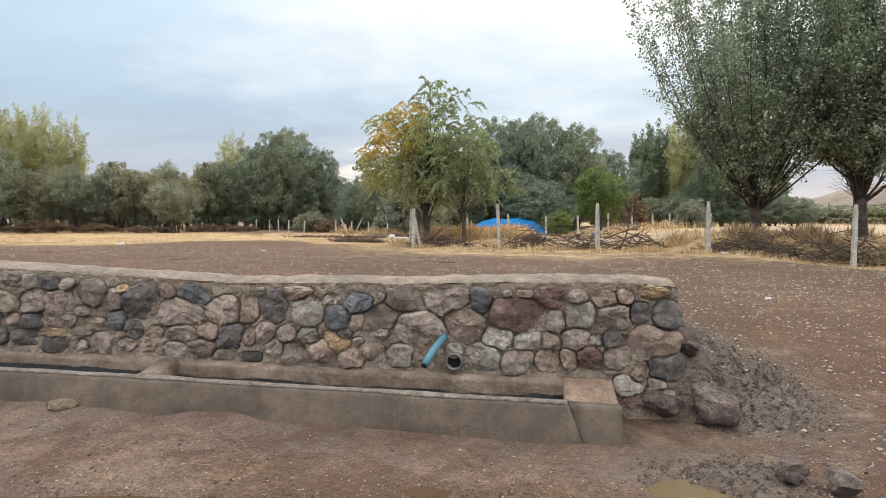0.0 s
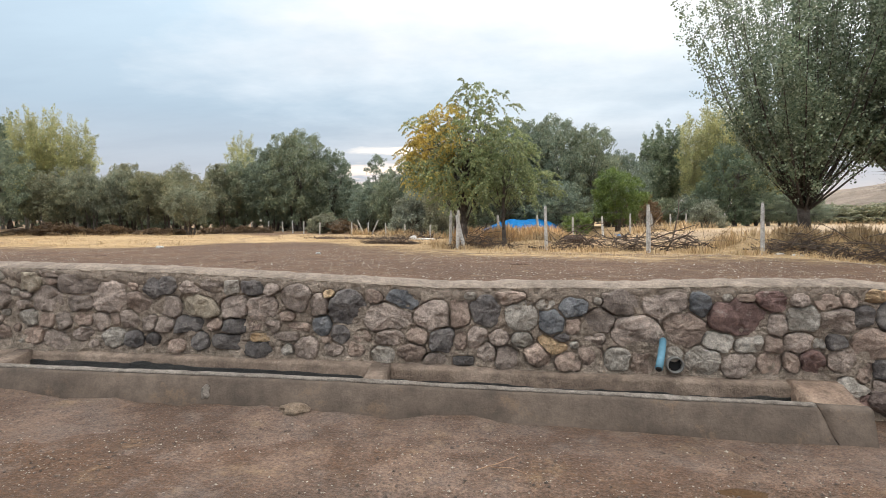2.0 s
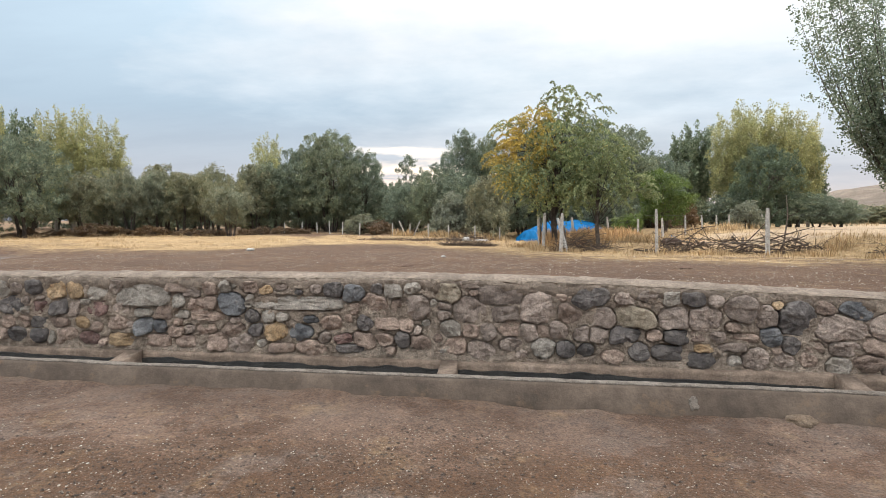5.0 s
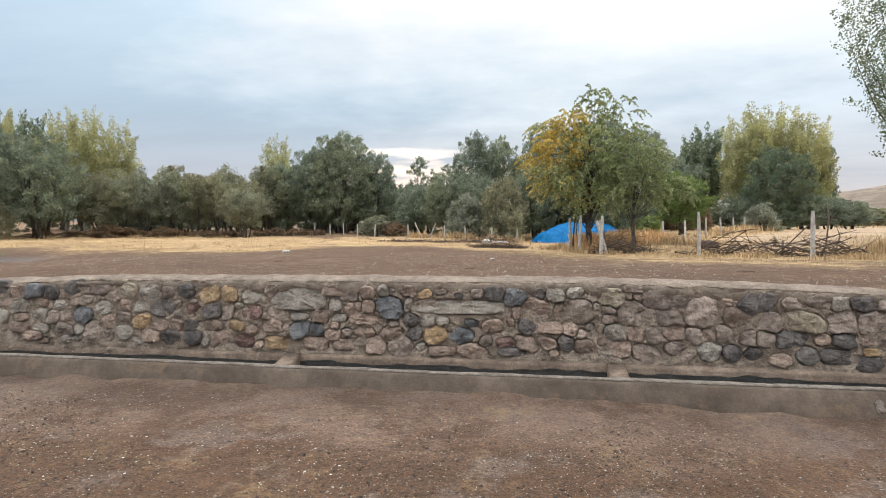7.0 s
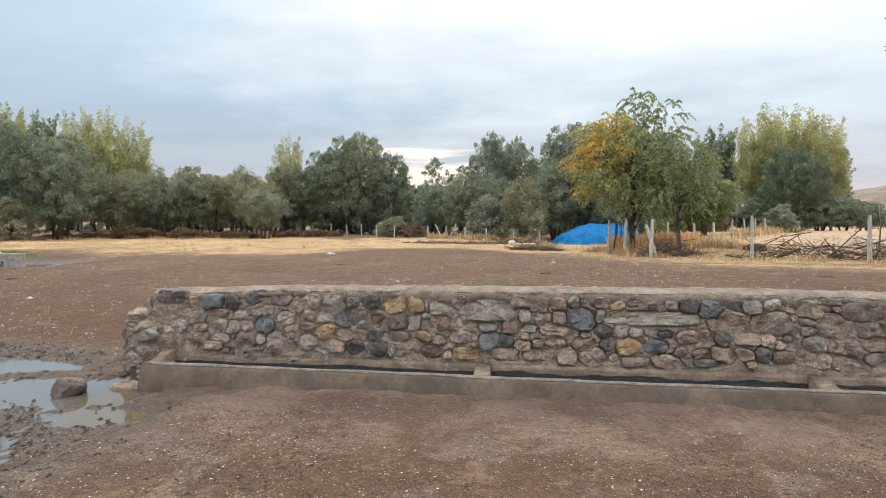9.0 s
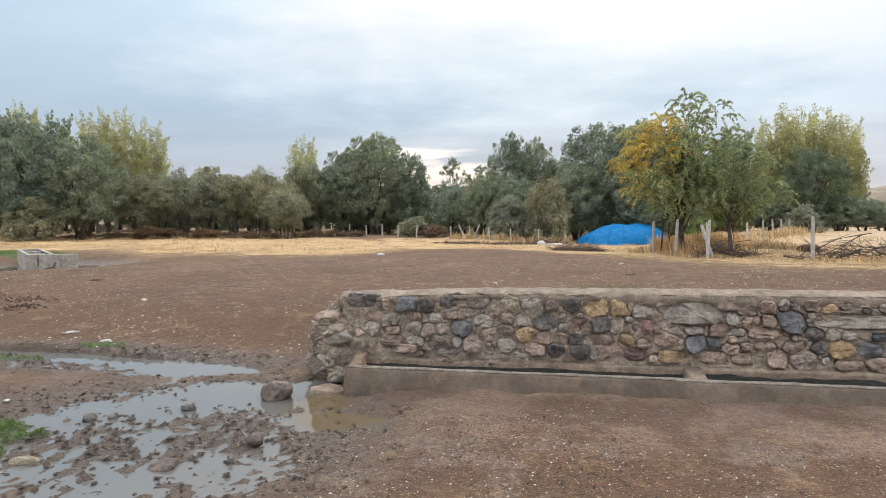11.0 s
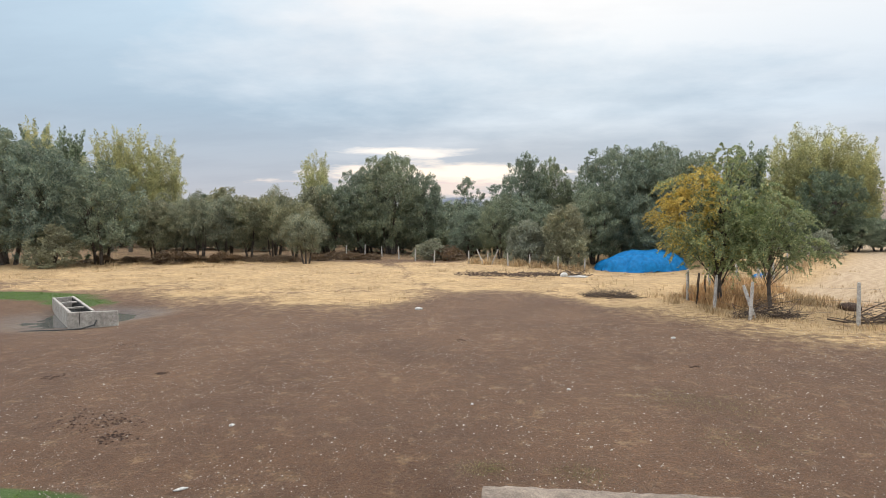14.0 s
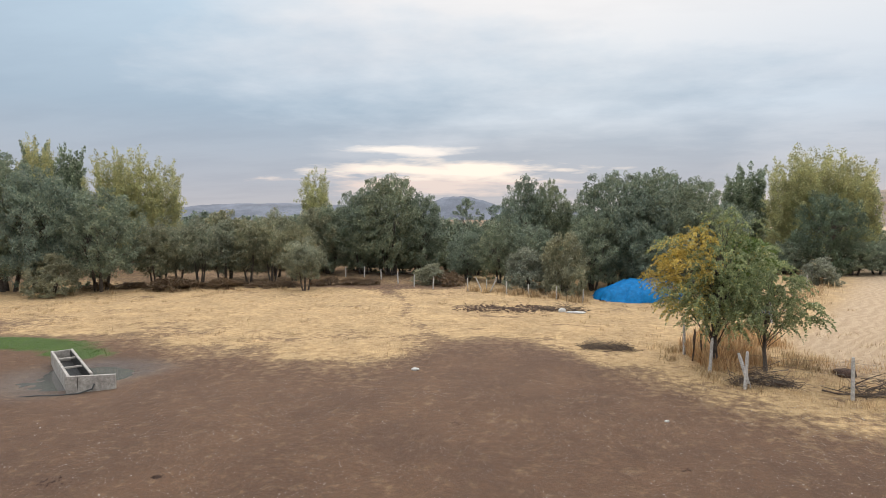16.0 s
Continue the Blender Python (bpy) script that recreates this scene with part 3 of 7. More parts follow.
def build_ground():
    xs = axis([(-3000, -400, 260), (-400, -90, 22), (-90, -46, 1.4), (-46, -26, 0.4), (-26, -21, 0.14), (-21, -13, 0.055), (-13, 0.5, 0.11), (0.5, 4, 0.07), (4, 14, 0.35), (14, 70, 2.0), (70, 400, 22), (400, 3000, 260)])
    ys = axis([(-400, -40, 40), (-40, 0, 4), (0, 0.9, 0.3), (0.9, 7.0, 0.06), (7, 12, 0.16), (12, 34, 0.4), (34, 70, 0.6), (70, 80, 1.0), (80, 200, 8), (200, 600, 40), (600, 4000, 340)])
    verts = [(x, y, ground_z(x, y)) for y in ys for x in xs]
    w = len(xs)
    faces = [(j * w + i, j * w + i + 1, (j + 1) * w + i + 1, (j + 1) * w + i) for j in range(len(ys) - 1) for i in range(w - 1)]
    me = mesh_of("ground", verts, faces, EARTH)
    straw, wet, moss, churned, dust, stubble, yard = [], [], [], [], [], [], []
    for x, y, z in verts:
        straw.append(straw_at(x, y) if y > 12 else 0.0)
        c = churn_at(x, y) if y < 40 else 0.0
        h = hollows(x, y) if y < 40 else 0.0
        strip = 0.35 * smooth01(3.2, 4.2, y) * (1 - smooth01(4.6, 5.2, y)) * (-15 < x < 1)
        wet.append(min(1.0, max((0.9 if x < -10 else 0.45) * c, 9 * h, strip, 0.6 * math.exp(-(((x + 2.6) / 2.0) ** 2 + ((y - 2.8) / 0.42) ** 2)))))
        moss.append(turf_at(x, y))
        churned.append(c)
        yard.append(1 - smooth01(5.2, 7.5, y))
        stubble.append(stubble_at(x, y) if y > 24 else 0.0)
        dust.append(smooth01(2.9, 3.7, y + 0.7 * wob(x, y, 2.0, 0.6)) * smooth01(-15.5, -13.5, x) * (x < 1.5) if y < 6 else 0.0)
    for key, values in (("straw", straw), ("wet", wet), ("moss", moss), ("churned", churned), ("dust", dust), ("stubble", stubble), ("yard", yard)):
        a = me.attributes.new(key, "FLOAT", "POINT")
        a.data.foreach_set("value", values)
    return thing("ground", "brown trodden earth running into pale dry stubble", "ground", kind="structure", me=me)


def turf_at(x, y):
    t = 0.0
    for cx, cy, rx, ry in ((-19.4, 2.88, 2.1, 0.70), (-19.3, 2.68, 1.5, 0.50), (-17.45, 2.35, 0.36, 0.30), (-18.45, 2.42, 0.70, 0.42), (-19.6, 2.2, 0.8, 0.4), (-22.0, 5.72, 0.8, 0.16), (-19.95, 5.60, 0.55, 0.12), (-19.1, 6.25, 0.36, 0.11), (-17.3, 2.9, 0.25, 0.12), (-22.5, 6.3, 1.2, 0.2), (-44.5, 29.0, 5.5, 1.6), (-39.4, 27.9, 2.2, 1.1)):
        e = ((x - cx) / rx) ** 2 + ((y - cy) / ry) ** 2
        e += 0.55 * wob(x, y, 4.0, 2.2)
        t = max(t, 1 - smooth01(0.65, 1.15, e))
    return t


build_ground()


def water_sheet(name, label, x0, x1, y0, y1, z, mat):
    verts, faces = [(x0, y0, z), (x1, y0, z), (x1, y1, z), (x0, y1, z)], [(0, 1, 2, 3)]
    return thing(name, label, "puddle", kind="structure", me=mesh_of(name, verts, faces, mat, False))


water_sheet("water_pond", "shallow muddy water standing round clods beside the trough", -22.5, -13.4, 0.8, 6.4, 0.105, WATER)
water_sheet("water_puddle_front", "narrow brown puddle in the trodden yard", -3.2, -0.9, 2.6, 3.25, 0.062, BROWN_WATER)
water_sheet("water_puddle_small", "small rusty puddle in the trodden yard", -0.8, 0.0, 3.2, 3.55, 0.068, BROWN_WATER)
water_sheet("water_puddle_end", "small muddy puddle near the boulders", 0.7, 1.35, 3.4, 3.8, 0.07, TAN_WATER)
water_sheet("water_far", "thin water round the far concrete trough", -42.5, -30.5, 21.5, 28.5, -0.275, WATER)

# ---- the stone wall ----
WALL_L, WALL_R, WALL_Y = -14.88, 1.28, 5.06


def wall_face(x, z):
    """y of the mortar face: a slight batter and slow bulges."""
    return WALL_Y + 0.10 * (z - 0.9) - 0.004 * (x + 0.0) + 0.03 * wob(x, z, 2.0, 0.7)


CREST_X = (-14.9, -13.2, -11.0, -7.6, -6.3, -5.3, -4.2, -2.7, -2.0, -1.5, -1.1, -0.14, 0.86, 1.3)
CREST_Z = (1.22, 1.29, 1.31, 1.33, 1.31, 1.285, 1.24, 1.17, 1.185, 1.195, 1.19, 1.225, 1.235, 1.20)


def crest(x):
    return float(np.interp(x, CREST_X, CREST_Z))


def foot(x):
    return float(np.interp(x, (-14.5, -8.0, -4.0, -1.0, 0.7), (0.46, 0.445, 0.43, 0.385, 0.375)))


# stones of the face: x, z, half width, half height, kind
STONES_A = (
    (-14.60, 1.15, 0.21, 0.08, "dark"), (-14.28, 1.10, 0.08, 0.08, "brown"), (-14.06, 1.12, 0.13, 0.10, "blue"), (-13.80, 1.09, 0.09, 0.09, "dark"), (-13.79, 0.79, 0.09, 0.08, "grey"), (-13.61, 0.64, 0.16, 0.08, "grey"),
    (-13.59, 0.80, 0.08, 0.07, "grey"), (-13.53, 0.99, 0.12, 0.05, "brown"), (-13.52, 0.53, 0.13, 0.04, "pale"), (-13.48, 1.18, 0.16, 0.09, "dark"), (-13.43, 0.65, 0.07, 0.06, "pale"), (-13.37, 0.82, 0.14, 0.10, "blue"),
    (-13.34, 1.01, 0.09, 0.06, "grey"), (-13.22, 0.63, 0.13, 0.11, "grey"), (-13.16, 1.17, 0.15, 0.10, "grey"), (-13.03, 0.58, 0.08, 0.07, "grey"), (-13.02, 0.76, 0.08, 0.08, "brown"), (-12.84, 1.16, 0.17, 0.10, "cream"),
    (-12.83, 0.81, 0.09, 0.07, "grey"), (-12.81, 0.63, 0.12, 0.07, "pale"), (-12.81, 0.96, 0.08, 0.07, "brown"), (-12.64, 0.53, 0.10, 0.04, "pale"), (-12.62, 0.94, 0.11, 0.07, "pale"), (-12.60, 0.76, 0.10, 0.07, "tan"),
)
STONES_B = (
    (-12.51, 1.11, 0.13, 0.09, "pale"), (-12.46, 0.60, 0.13, 0.06, "brown"), (-12.37, 0.72, 0.12, 0.07, "brown"), (-12.34, 0.93, 0.16, 0.08, "dark"), (-12.27, 1.11, 0.08, 0.07, "grey"), (-12.23, 0.59, 0.12, 0.09, "dark"),
    (-12.16, 0.73, 0.08, 0.06, "brown"), (-12.05, 1.15, 0.10, 0.09, "dark"), (-11.96, 0.71, 0.12, 0.06, "dark"), (-11.95, 0.89, 0.14, 0.08, "red"), (-11.92, 0.60, 0.12, 0.07, "dark"), (-11.78, 0.56, 0.04, 0.07, "pale"),
    (-11.75, 1.11, 0.13, 0.12, "tan"), (-11.70, 0.91, 0.10, 0.09, "dark"), (-11.69, 0.72, 0.13, 0.06, "brown"), (-11.58, 0.58, 0.14, 0.09, "brown"), (-11.51, 0.90, 0.07, 0.09, "grey"), (-11.49, 1.11, 0.10, 0.10, "tan"),
    (-11.39, 0.73, 0.08, 0.06, "tan"), (-11.29, 0.56, 0.12, 0.07, "red"), (-11.21, 0.89, 0.12, 0.08, "red"), (-11.21, 1.09, 0.12, 0.10, "pale"), (-10.97, 1.16, 0.08, 0.10, "grey"), (-10.95, 0.74, 0.13, 0.07, "brown"),
)
STONES_C = (
    (-10.91, 0.91, 0.11, 0.06, "grey"), (-10.88, 0.55, 0.16, 0.07, "tan"), (-10.64, 1.08, 0.33, 0.14, "pale"), (-10.62, 0.87, 0.12, 0.06, "pale"), (-10.61, 0.71, 0.11, 0.10, "blue"), (-10.47, 0.55, 0.19, 0.07, "brown"),
    (-10.42, 0.72, 0.07, 0.08, "blue"), (-10.38, 0.87, 0.09, 0.08, "brown"), (-10.23, 1.15, 0.14, 0.05, "brown"), (-10.22, 0.66, 0.11, 0.06, "brown"), (-10.20, 1.01, 0.07, 0.08, "pale"), (-10.16, 0.85, 0.09, 0.04, "pale"),
    (-10.05, 0.55, 0.17, 0.06, "brown"), (-10.04, 1.09, 0.11, 0.05, "grey"), (-9.99, 0.97, 0.11, 0.07, "brown"), (-9.84, 0.69, 0.12, 0.07, "brown"), (-9.84, 0.84, 0.19, 0.05, "brown"), (-9.82, 0.98, 0.08, 0.08, "brown"),
    (-9.82, 1.15, 0.08, 0.07, "brown"), (-9.72, 0.56, 0.11, 0.10, "brown"), (-9.64, 1.19, 0.05, 0.09, "pale"), (-9.56, 0.98, 0.14, 0.12, "blue"), (-9.54, 1.21, 0.04, 0.06, "pale"), (-9.53, 0.68, 0.13, 0.07, "brown"),
)
STONES_D = (
    (-9.43, 0.55, 0.14, 0.09, "grey"), (-9.35, 1.02, 0.04, 0.09, "pale"), (-9.34, 1.17, 0.09, 0.07, "brown"), (-9.32, 0.84, 0.10, 0.07, "dark"), (-9.27, 0.70, 0.08, 0.07, "dark"), (-9.16, 1.15, 0.08, 0.05, "tan"),
    (-9.12, 0.84, 0.08, 0.07, "pale"), (-9.04, 0.69, 0.12, 0.09, "tan"), (-8.96, 0.51, 0.15, 0.05, "brown"), (-8.96, 1.18, 0.08, 0.07, "grey"), (-8.93, 0.85, 0.10, 0.06, "pale"), (-8.79, 1.00, 0.53, 0.07, "pale"),
    (-8.77, 1.12, 0.09, 0.06, "dark"), (-8.73, 0.68, 0.13, 0.09, "blue"), (-8.65, 0.83, 0.13, 0.06, "blue"), (-8.62, 0.53, 0.15, 0.07, "brown"), (-8.59, 1.15, 0.10, 0.07, "grey"), (-8.47, 0.63, 0.07, 0.06, "grey"),
    (-8.41, 0.80, 0.12, 0.07, "brown"), (-8.37, 1.14, 0.13, 0.08, "dark"), (-8.25, 0.62, 0.11, 0.05, "red"), (-8.18, 0.52, 0.15, 0.04, "dark"), (-8.15, 1.11, 0.13, 0.10, "blue"), (-8.13, 0.96, 0.05, 0.07, "brown"),
)
STONES_E = (
    (-8.02, 0.61, 0.13, 0.07, "brown"), (-8.02, 0.80, 0.09, 0.09, "dark"), (-7.93, 0.98, 0.16, 0.12, "brown"), (-7.89, 1.17, 0.08, 0.06, "dark"), (-7.80, 0.63, 0.10, 0.06, "brown"), (-7.76, 0.80, 0.14, 0.06, "brown"),
    (-7.72, 1.17, 0.11, 0.10, "pale"), (-7.67, 0.99, 0.05, 0.09, "brown"), (-7.60, 0.64, 0.07, 0.08, "dark"), (-7.55, 0.80, 0.08, 0.08, "brown"), (-7.49, 1.19, 0.10, 0.06, "pale"), (-7.46, 0.97, 0.16, 0.13, "grey"),
    (-7.40, 0.61, 0.10, 0.07, "brown"), (-7.11, 1.15, 0.12, 0.11, "cream"), (-7.07, 0.76, 0.11, 0.09, "pale"), (-7.02, 0.59, 0.10, 0.09, "brown"), (-6.88, 0.94, 0.17, 0.13, "grey"), (-6.87, 0.75, 0.09, 0.08, "brown"),
    (-6.87, 1.23, 0.12, 0.04, "grey"), (-6.76, 0.55, 0.14, 0.07, "grey"), (-6.68, 0.74, 0.08, 0.09, "grey"), (-6.56, 1.12, 0.23, 0.10, "grey"), (-6.50, 0.93, 0.15, 0.09, "grey"), (-6.47, 0.76, 0.11, 0.07, "brown"),
)
STONES_F = (
    (-6.45, 0.61, 0.12, 0.06, "grey"), (-6.26, 0.75, 0.10, 0.08, "grey"), (-6.16, 1.01, 0.18, 0.16, "grey"), (-6.11, 0.59, 0.11, 0.09, "pale"), (-6.11, 0.75, 0.06, 0.07, "brown"), (-5.95, 0.77, 0.10, 0.09, "grey"),
    (-5.88, 0.57, 0.10, 0.07, "dark"), (-5.83, 0.92, 0.13, 0.10, "brown"), (-5.72, 0.74, 0.08, 0.07, "grey"), (-5.67, 0.57, 0.09, 0.07, "dark"), (-5.63, 1.10, 0.18, 0.10, "dark"), (-5.54, 0.73, 0.10, 0.07, "grey"),
    (-5.52, 0.91, 0.15, 0.10, "grey"), (-5.42, 0.52, 0.12, 0.06, "brown"), (-5.29, 0.73, 0.15, 0.08, "dark"), (-5.28, 1.10, 0.10, 0.07, "grey"), (-5.17, 0.91, 0.21, 0.10, "cream"), (-5.15, 0.57, 0.10, 0.07, "dark"),
    (-5.04, 1.13, 0.13, 0.07, "grey"), (-5.00, 0.74, 0.08, 0.06, "brown"), (-4.86, 0.57, 0.17, 0.07, "dark"), (-4.83, 1.12, 0.08, 0.08, "pale"), (-4.80, 0.91, 0.15, 0.10, "grey"), (-4.78, 0.73, 0.13, 0.07, "dark"),
)
STONES_G = (
    (-4.62, 1.12, 0.13, 0.07, "dark"), (-4.59, 0.73, 0.07, 0.04, "brown"), (-4.54, 0.51, 0.15, 0.07, "dark"), (-4.52, 0.62, 0.10, 0.04, "tan"), (-4.52, 0.92, 0.15, 0.11, "grey"), (-4.41, 1.10, 0.08, 0.06, "grey"),
    (-4.39, 0.73, 0.08, 0.06, "grey"), (-4.25, 0.64, 0.13, 0.04, "grey"), (-4.23, 0.51, 0.07, 0.05, "pale"), (-4.17, 1.02, 0.16, 0.12, "grey"), (-4.12, 0.73, 0.11, 0.04, "brown"), (-4.04, 0.53, 0.12, 0.10, "grey"),
    (-3.94, 0.94, 0.11, 0.11, "grey"), (-3.88, 0.75, 0.09, 0.09, "blue"), (-3.82, 1.06, 0.06, 0.04, "tan"), (-3.77, 0.52, 0.10, 0.06, "grey"), (-3.70, 0.67, 0.09, 0.09, "dark"), (-3.64, 0.93, 0.17, 0.14, "dark"),
    (-3.54, 0.53, 0.08, 0.07, "brown"), (-3.48, 0.65, 0.08, 0.06, "brown"), (-3.38, 1.04, 0.09, 0.07, "brown"), (-3.27, 0.48, 0.12, 0.09, "pale"), (-3.22, 0.85, 0.23, 0.12, "grey"), (-3.21, 0.65, 0.14, 0.08, "grey"),
)
STONES_H = (
    (-3.09, 1.02, 0.16, 0.08, "blue"), (-3.00, 0.51, 0.14, 0.08, "brown"), (-2.94, 0.67, 0.11, 0.07, "brown"), (-2.79, 0.86, 0.20, 0.14, "grey"), (-2.77, 0.46, 0.12, 0.06, "grey"), (-2.71, 0.64, 0.12, 0.12, "dark"),
    (-2.54, 0.90, 0.10, 0.13, "brown"), (-2.52, 0.64, 0.06, 0.08, "brown"), (-2.50, 0.45, 0.10, 0.04, "dark"), (-2.44, 1.06, 0.06, 0.04, "pale"), (-2.37, 0.67, 0.09, 0.10, "grey"), (-2.29, 0.92, 0.12, 0.14, "dark"),
    (-2.28, 0.52, 0.09, 0.10, "grey"), (-2.17, 0.67, 0.09, 0.07, "grey"), (-2.08, 0.49, 0.10, 0.10, "grey"), (-2.06, 1.06, 0.12, 0.07, "brown"), (-1.96, 0.88, 0.15, 0.13, "pale"), (-1.95, 0.67, 0.09, 0.07, "pale"),
    (-1.80, 0.53, 0.11, 0.09, "brown"), (-1.74, 0.99, 0.09, 0.05, "pale"), (-1.68, 0.84, 0.12, 0.11, "blue"), (-1.67, 0.61, 0.12, 0.07, "tan"), (-1.54, 0.48, 0.12, 0.08, "brown"), (-1.49, 0.80, 0.07, 0.07, "brown"),
)
STONES_I = (
    (-1.48, 0.97, 0.13, 0.08, "blue"), (-1.34, 0.54, 0.10, 0.09, "brown"), (-1.30, 0.69, 0.10, 0.07, "grey"), (-1.25, 0.83, 0.14, 0.11, "grey"), (-1.08, 0.52, 0.11, 0.09, "pale"), (-1.06, 1.02, 0.18, 0.12, "grey"),
    (-0.91, 0.76, 0.23, 0.17, "grey"), (-0.88, 0.49, 0.11, 0.10, "brown"), (-0.68, 1.04, 0.21, 0.12, "grey"), (-0.61, 0.57, 0.09, 0.07, "pale"), (-0.51, 0.79, 0.18, 0.14, "brown"), (-0.37, 1.01, 0.09, 0.10, "blue"),
    (-0.35, 0.53, 0.14, 0.12, "pale"), (-0.23, 0.69, 0.13, 0.09, "pale"), (-0.06, 0.49, 0.14, 0.10, "grey"), (-0.05, 0.90, 0.23, 0.15, "red"), (0.04, 0.67, 0.12, 0.07, "pale"), (0.20, 0.51, 0.10, 0.10, "brown"),
    (0.22, 1.06, 0.15, 0.09, "red"), (0.23, 0.67, 0.09, 0.07, "brown"), (0.27, 0.86, 0.09, 0.10, "grey"), (0.39, 0.53, 0.07, 0.09, "brown"), (0.43, 0.70, 0.12, 0.09, "grey"), (0.46, 1.06, 0.10, 0.06, "grey"),
)
STONES_J = (
    (0.47, 0.92, 0.14, 0.12, "pale"), (0.55, 0.54, 0.11, 0.09, "red"), (0.69, 1.04, 0.12, 0.07, "brown"), (0.76, 0.71, 0.09, 0.07, "dark"), (0.77, 0.89, 0.15, 0.11, "grey"), (0.79, 0.56, 0.11, 0.10, "grey"),
    (0.84, 1.06, 0.08, 0.06, "brown"), (0.96, 0.93, 0.09, 0.08, "dark"), (0.97, 0.44, 0.07, 0.09, "brown"), (1.09, 0.69, 0.21, 0.12, "brown"), (1.09, 1.12, 0.11, 0.06, "tan"), (1.19, 0.48, 0.15, 0.10, "dark"),
    (1.19, 0.94, 0.11, 0.12, "dark"), (0.88, 0.30, 0.10, 0.10, "pale"), (0.93, 0.20, 0.13, 0.07, "red"),
)
STONES_SUNK = (
    (-14.26, 0.90, 0.12, 0.08, "pale"), (-14.47, 0.94, 0.11, 0.06, "brown"), (-13.97, 0.96, 0.11, 0.05, "brown"), (-13.97, 0.80, 0.12, 0.08, "pale"), (-14.23, 0.78, 0.10, 0.06, "brown"),
    (-14.52, 0.79, 0.11, 0.08, "pale"), (-14.27, 0.66, 0.17, 0.06, "brown"), (-13.93, 0.65, 0.10, 0.05, "pale"), (-14.79, 0.52, 0.10, 0.05, "pale"), (-14.62, 0.71, 0.12, 0.07, "brown"),
    (-13.68, 0.95, 0.10, 0.05, "pale"), (-13.10, 0.91, 0.12, 0.07, "pale"), (-14.80, 0.73, 0.09, 0.08, "pale"), (-14.09, 0.56, 0.17, 0.05, "brown"),
)
LAID = STONES_SUNK + STONES_A + STONES_B + STONES_C + STONES_D + STONES_E + STONES_F + STONES_G + STONES_H + STONES_I + STONES_J
CHINKS = ("grey",) * 4 + ("brown",) * 5 + ("pale",) * 3 + ("dark",)


def chaikin(poly, cut=0.24):
    out = []
    for i, p in enumerate(poly):
        q = poly[(i + 1) % len(poly)]
        out.append((p[0] + cut * (q[0] - p[0]), p[1] + cut * (q[1] - p[1])))
        out.append((q[0] - cut * (q[0] - p[0]), q[1] - cut * (q[1] - p[1])))
    return out


def outline(hw, hh, r, square):
    """A stone's reach in every direction: uneven corners round a rounded box that fills the stone's width and height."""
    n = r.choice((5, 6, 6, 7, 8))
    off, slant = r.random() * 6.283, r.gauss(0, 0.10)
    pts = []
    for i in range(n):
        a = off + 2 * math.pi * (i + r.uniform(-0.22, 0.22)) / n
        c, d = math.cos(a), math.sin(a)
        k = (abs(c) ** square + abs(d) ** square) ** (-1 / square) * r.uniform(0.90, 1.06)
        pts.append((k * c + slant * k * d, k * d))
    x0, x1 = min(p[0] for p in pts), max(p[0] for p in pts)
    z0, z1 = min(p[1] for p in pts), max(p[1] for p in pts)
    pts = [((2 * (p[0] - x0) / (x1 - x0) - 1) * hw * 1.02, (2 * (p[1] - z0) / (z1 - z0) - 1) * hh * 1.03) for p in pts]
    pts = np.array(chaikin(pts, 0.10))
    ways = np.arctan2(pts[:, 1], pts[:, 0])
    order = np.argsort(ways)
    ways, far = ways[order], np.hypot(pts[:, 0], pts[:, 1])[order]
    return np.concatenate([ways - 2 * math.pi, ways, ways + 2 * math.pi]), np.concatenate([far] * 3)


